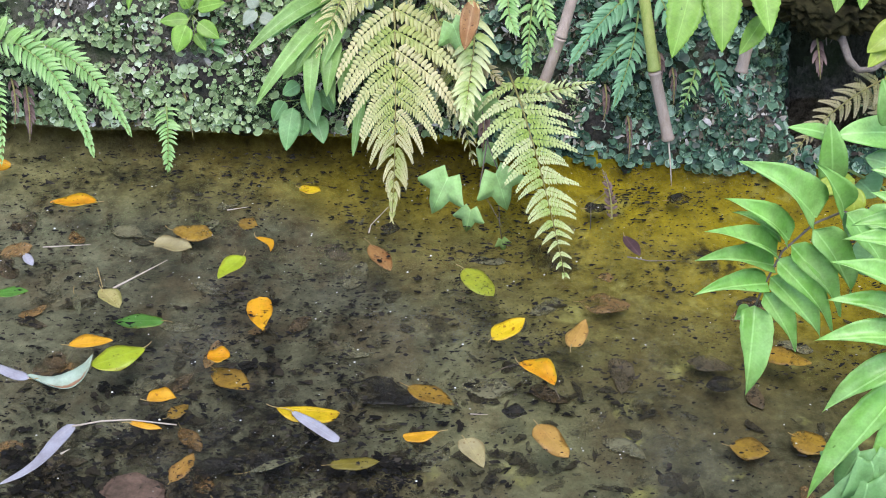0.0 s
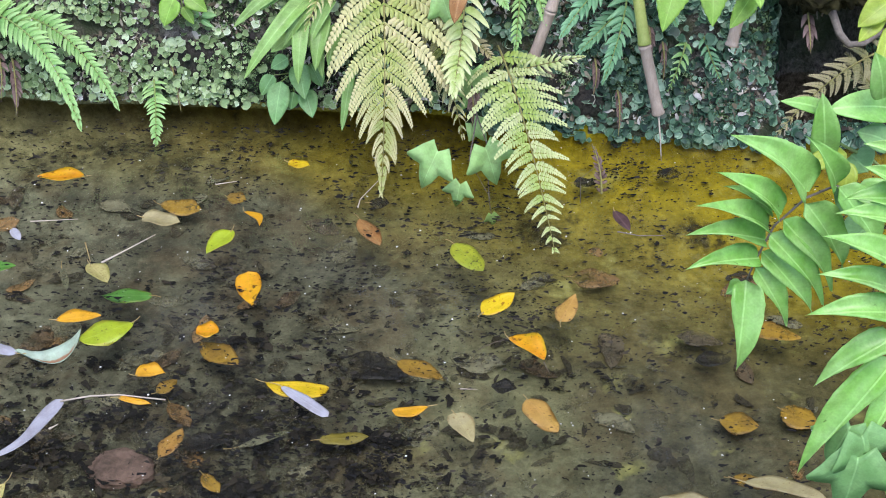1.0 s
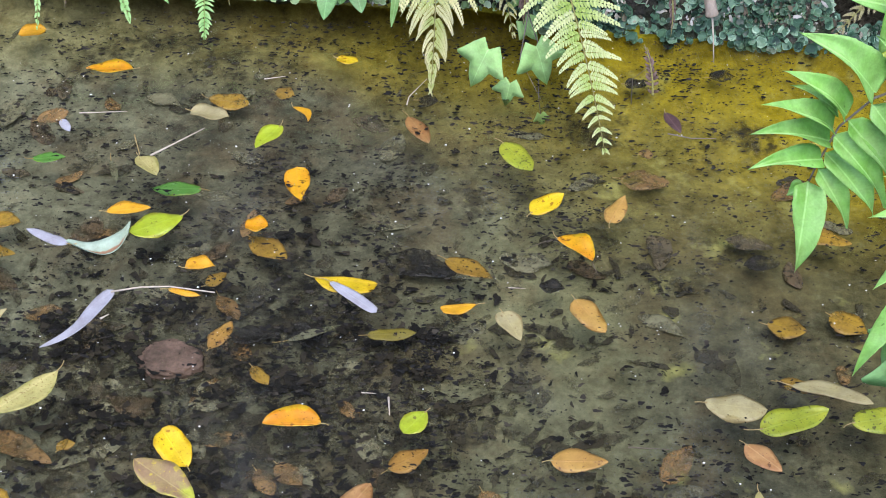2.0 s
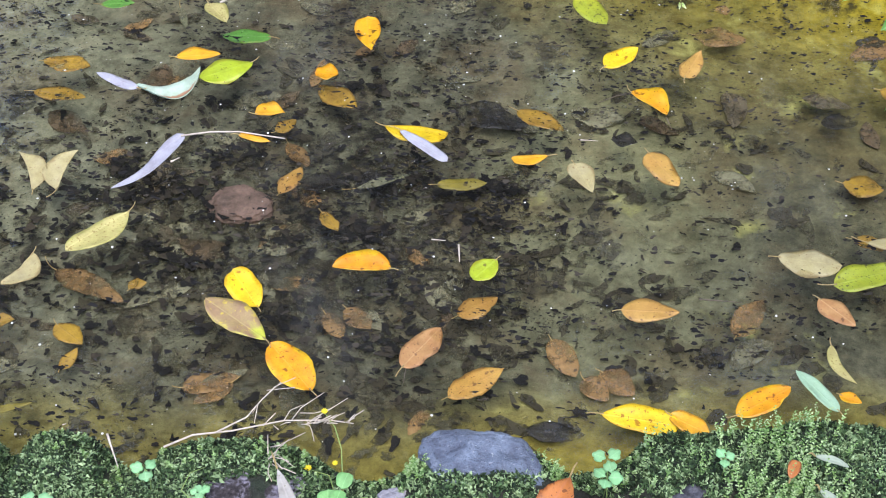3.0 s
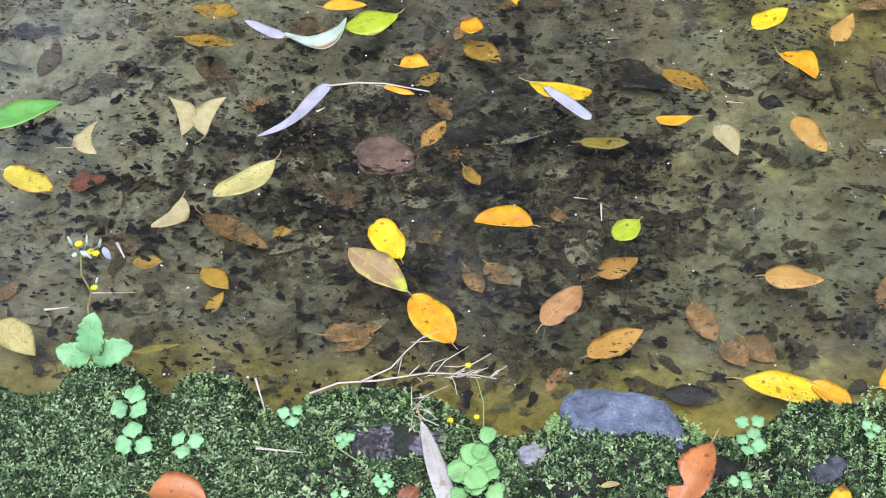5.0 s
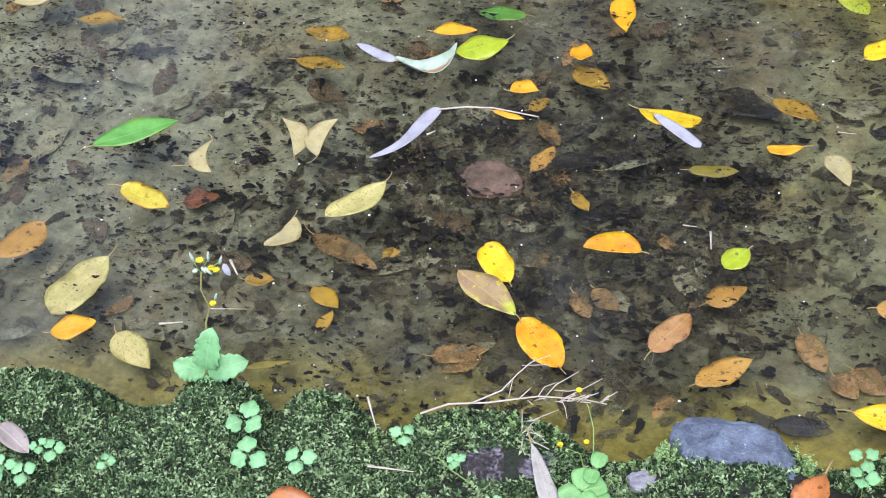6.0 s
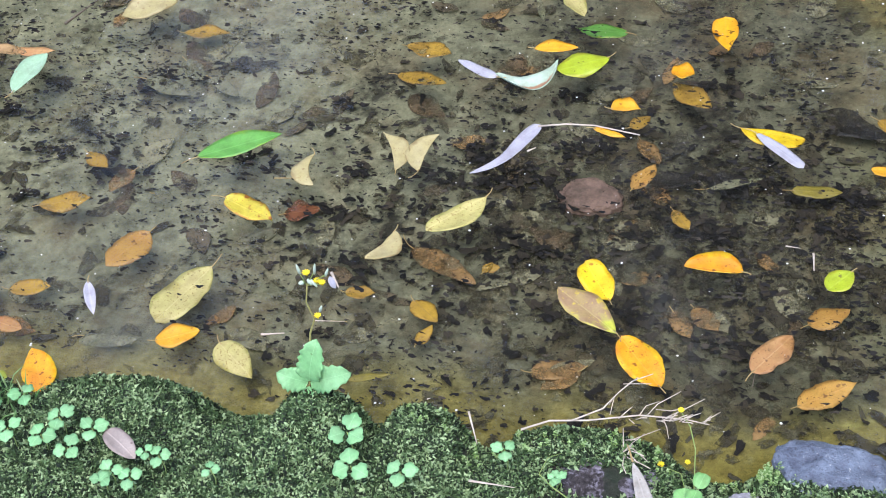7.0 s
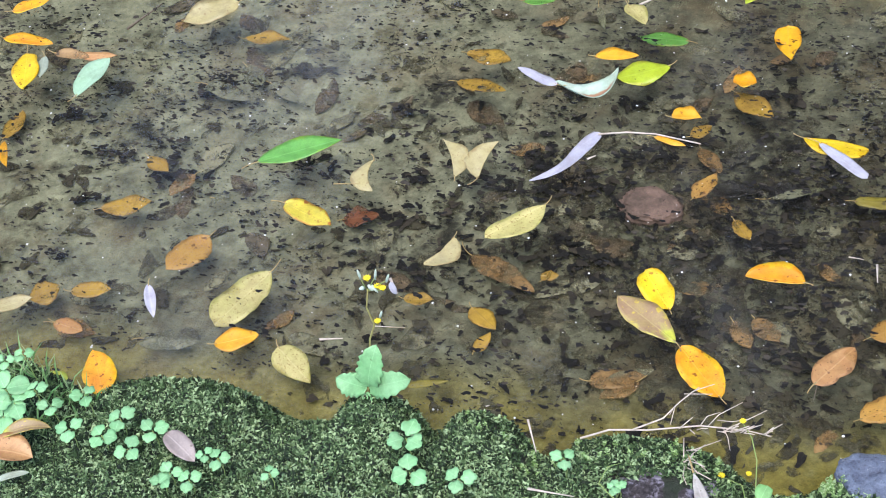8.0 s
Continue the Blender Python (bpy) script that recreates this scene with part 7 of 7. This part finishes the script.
# bubbles and dust, with the water's glints painted in as white specks
verts, faces = [], []
for i in range(850):
    x, y = rng.uniform(-1.7, 0.9), rng.uniform(1.0, 2.3)
    if not near_edge(x) + 0.02 < y < far_edge(x) - 0.02:
        continue
    r = 0.0006 + 0.0015 * rng.random() ** 3
    base = len(verts)
    for a in range(5):
        verts.append((x + r * math.cos(a * 1.256), y + r * math.sin(a * 1.256), 0.0012))
    verts.append((x, y, 0.0012 + r * 0.6))
    faces += [(base + a, base + (a + 1) % 5, base + 5) for a in range(5)]
joined("floating_specks", verts, faces, SPECK, "tiny pale specks and painted glints on the pond water", "debris")


# ---- liverworts and moss ----
def wall_at(rng, x, z):
    """A place on the face of the far bank at about height z."""
    y = far_edge(x) - 0.02 + (z + 0.045) / 2.2
    if z < 0.16 and undercut(x) > 0.05:
        return far_edge(x) + float(np.interp(z, (0.03, 0.04, 0.07, 0.115, 0.15), (0.012, 0.005, 0.013, 0.046, 0.086))), z
    return y, ground_height(x, y)


def liverworts(count, x0, x1, cover, size, out, material, rim, label, seed):
    rng = random.Random(seed)
    verts, faces, slots = [], [], []
    while count:
        x = rng.uniform(x0, x1)
        z0 = rng.uniform(0.0 if x > 0.1 else 0.035, 0.5)
        thick = noise.noise((x * 4, z0 * 5, 1.0)) * 0.7 + noise.noise((x * 14, z0 * 14, 5.0)) * 0.6
        if rng.random() > cover + thick * 0.9 or (abs(x - 0.735) < rng.uniform(0.07, 0.1) and z0 > 0.08):
            continue
        count -= 1
        y, z = wall_at(rng, x, z0)
        r = size * (0.35 + 0.8 * rng.random() ** 1.4)
        nrm = Vector((rng.uniform(-0.36, 0.36), -0.8 + rng.uniform(-0.25, 0.25), 0.6 + rng.uniform(-0.35, 0.35))).normalized()
        m = Matrix.Translation((x, y - out - rng.uniform(0.0, 0.012), z)) @ nrm.to_track_quat("Z", "Y").to_matrix().to_4x4()
        base = len(verts)
        n, gap = 9, rng.randrange(9)
        lift = rng.uniform(0.05, 0.5)
        verts.append(tuple(m @ Vector((0, 0, 0))))
        for u, h in ((0.8, 0.06), (1.0, lift)):
            for i in range(n):
                a = i * 6.283 / n
                q = r * u * (rng.uniform(0.85, 1.15) if i != gap else 0.5)
                verts.append(tuple(m @ Vector((q * math.cos(a), q * math.sin(a), h * r))))
        for i in range(n):
            j = (i + 1) % n
            faces.append((base, base + 1 + i, base + 1 + j))
            faces.append((base + 1 + i, base + 1 + n + i, base + 1 + n + j, base + 1 + j))
            slots += [0, 1]
    ob = joined("liverwort_mat", verts, faces, material, label, "liverwort")
    ob.data.materials.append(rim)
    ob.data.polygons.foreach_set("material_index", slots)


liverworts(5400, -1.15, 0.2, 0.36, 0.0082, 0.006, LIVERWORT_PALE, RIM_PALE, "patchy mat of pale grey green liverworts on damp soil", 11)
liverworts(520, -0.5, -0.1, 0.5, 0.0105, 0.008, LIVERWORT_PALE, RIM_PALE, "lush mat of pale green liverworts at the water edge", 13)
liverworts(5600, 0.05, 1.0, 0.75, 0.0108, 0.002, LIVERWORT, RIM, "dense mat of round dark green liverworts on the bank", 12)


# flakes of bark, dead roots and grit on the far bank
rng = random.Random(71)
verts, faces = [], []
for i in range(24000):
    x, z0 = rng.uniform(-1.2, 1.05), rng.uniform(0.03, 0.52)
    if noise.noise((x * 6, z0 * 7, 12.0)) < -0.15 + 0.3 * rng.random():
        continue
    y, z = wall_at(rng, x, z0)
    nrm = Vector((rng.uniform(-0.6, 0.6), -0.8, 0.5 + rng.uniform(-0.4, 0.4))).normalized()
    m = Matrix.Translation((x, y - rng.uniform(0.004, 0.016), z)) @ nrm.to_track_quat("Z", "Y").to_matrix().to_4x4() @ Matrix.Rotation(rng.uniform(0, 6.28), 4, "Z")
    long = 0.004 + 0.016 * rng.random() ** 2.5
    wide = long * rng.uniform(0.15, 0.6)
    base = len(verts)
    for u, s in ((-0.5, -0.3), (0.0, -0.5), (0.5, -0.2), (0.45, 0.25), (0.0, 0.5), (-0.4, 0.35)):
        verts.append(tuple(m @ Vector((u * long, s * wide * rng.uniform(0.6, 1.2), rng.uniform(-0.1, 0.25) * wide))))
    faces.append(tuple(range(base, base + 6)))
joined("bank_debris", verts, faces, BANK_BITS, "flakes of bark, dead roots and grit on the damp bank", "debris")


def moss_shoots(count, where, size, seed):
    rng = random.Random(seed)
    verts, faces = [], []
    while count:
        spot = where(rng)
        if spot is None:
            continue
        count -= 1
        x, y, z, up = spot
        h = size * rng.uniform(0.5, 1.3)
        lean = Vector((rng.uniform(-0.6, 0.6), rng.uniform(-0.6, 0.6), 0)) + up
        lean.normalize()
        side = lean.orthogonal().normalized()
        other = lean.cross(side)
        base = len(verts)
        o = Vector((x, y, z))
        # curly pointed leaves that share one foot
        k = 5
        a0 = rng.uniform(0, 6.28)
        verts.append(tuple(o))
        for i in range(k):
            a = a0 + i * 2.4 + rng.uniform(-0.4, 0.4)
            d = side * math.cos(a) + other * math.sin(a)
            e = side * -math.sin(a) + other * math.cos(a)
            w = h * rng.uniform(0.13, 0.25)
            up = h * (0.45 + 0.6 * i / k)
            out = h * rng.uniform(0.2, 0.5)
            m1 = o + lean * up + d * out
            m2 = m1 + d * h * rng.uniform(0.15, 0.5) + lean * h * rng.uniform(-0.3, 0.25) + e * h * rng.uniform(-0.4, 0.4)
            b = len(verts)
            verts += [tuple(m1 + e * w), tuple(m1 - e * w), tuple(m2)]
            faces += [(base, b, b + 1), (b, b + 2, b + 1)]
    return verts, faces


def near_spot(rng):
    x, y = rng.uniform(-1.5, 0.6), rng.uniform(0.62, 1.06)
    d = near_edge(x) + 0.005 - y
    if d < 0:
        return None
    if any(((x - sx) / rx) ** 2 + ((y - sy) / ry) ** 2 < 1 for sx, sy, rx, ry in BARE):
        return None
    bare = noise.noise((x * 6, y * 6, 2.0)) + 0.7 * noise.noise((x * 17, y * 17, 8.0))
    trodden = math.exp(-(((x - 0.02) / 0.3) ** 2)) * float(smooth_step(0.96, 0.88, y)) + 0.35 * float(smooth_step(0.88, 0.8, y))
    if bare > 0.2 - 1.15 * trodden + 0.9 * rng.random() and rng.random() > 0.16:
        return None
    z = ground_height(x, y)
    up = Vector((0, 0.9 if d < 0.05 else 0.1, 0.8)).normalized()
    return x, y, z - 0.001, up


v, f = moss_shoots(100000, near_spot, 0.0082, 21)
joined("moss_carpet", v, f, MOSS, "springy green moss carpet on the near bank", "moss")


def far_spot(rng):
    x, z0 = rng.uniform(-1.2, 1.0), rng.uniform(0.04, 0.5)
    if noise.noise((x * 5, z0 * 6, 7.0)) < 0.05:
        return None
    y, z = wall_at(rng, x, z0)
    return x, y - 0.002, z, Vector((0, -0.8, 0.5))


v, f = moss_shoots(16000, far_spot, 0.008, 22)
joined("moss_patches", v, f, MOSS, "dark green moss patches on the steep damp bank", "moss")
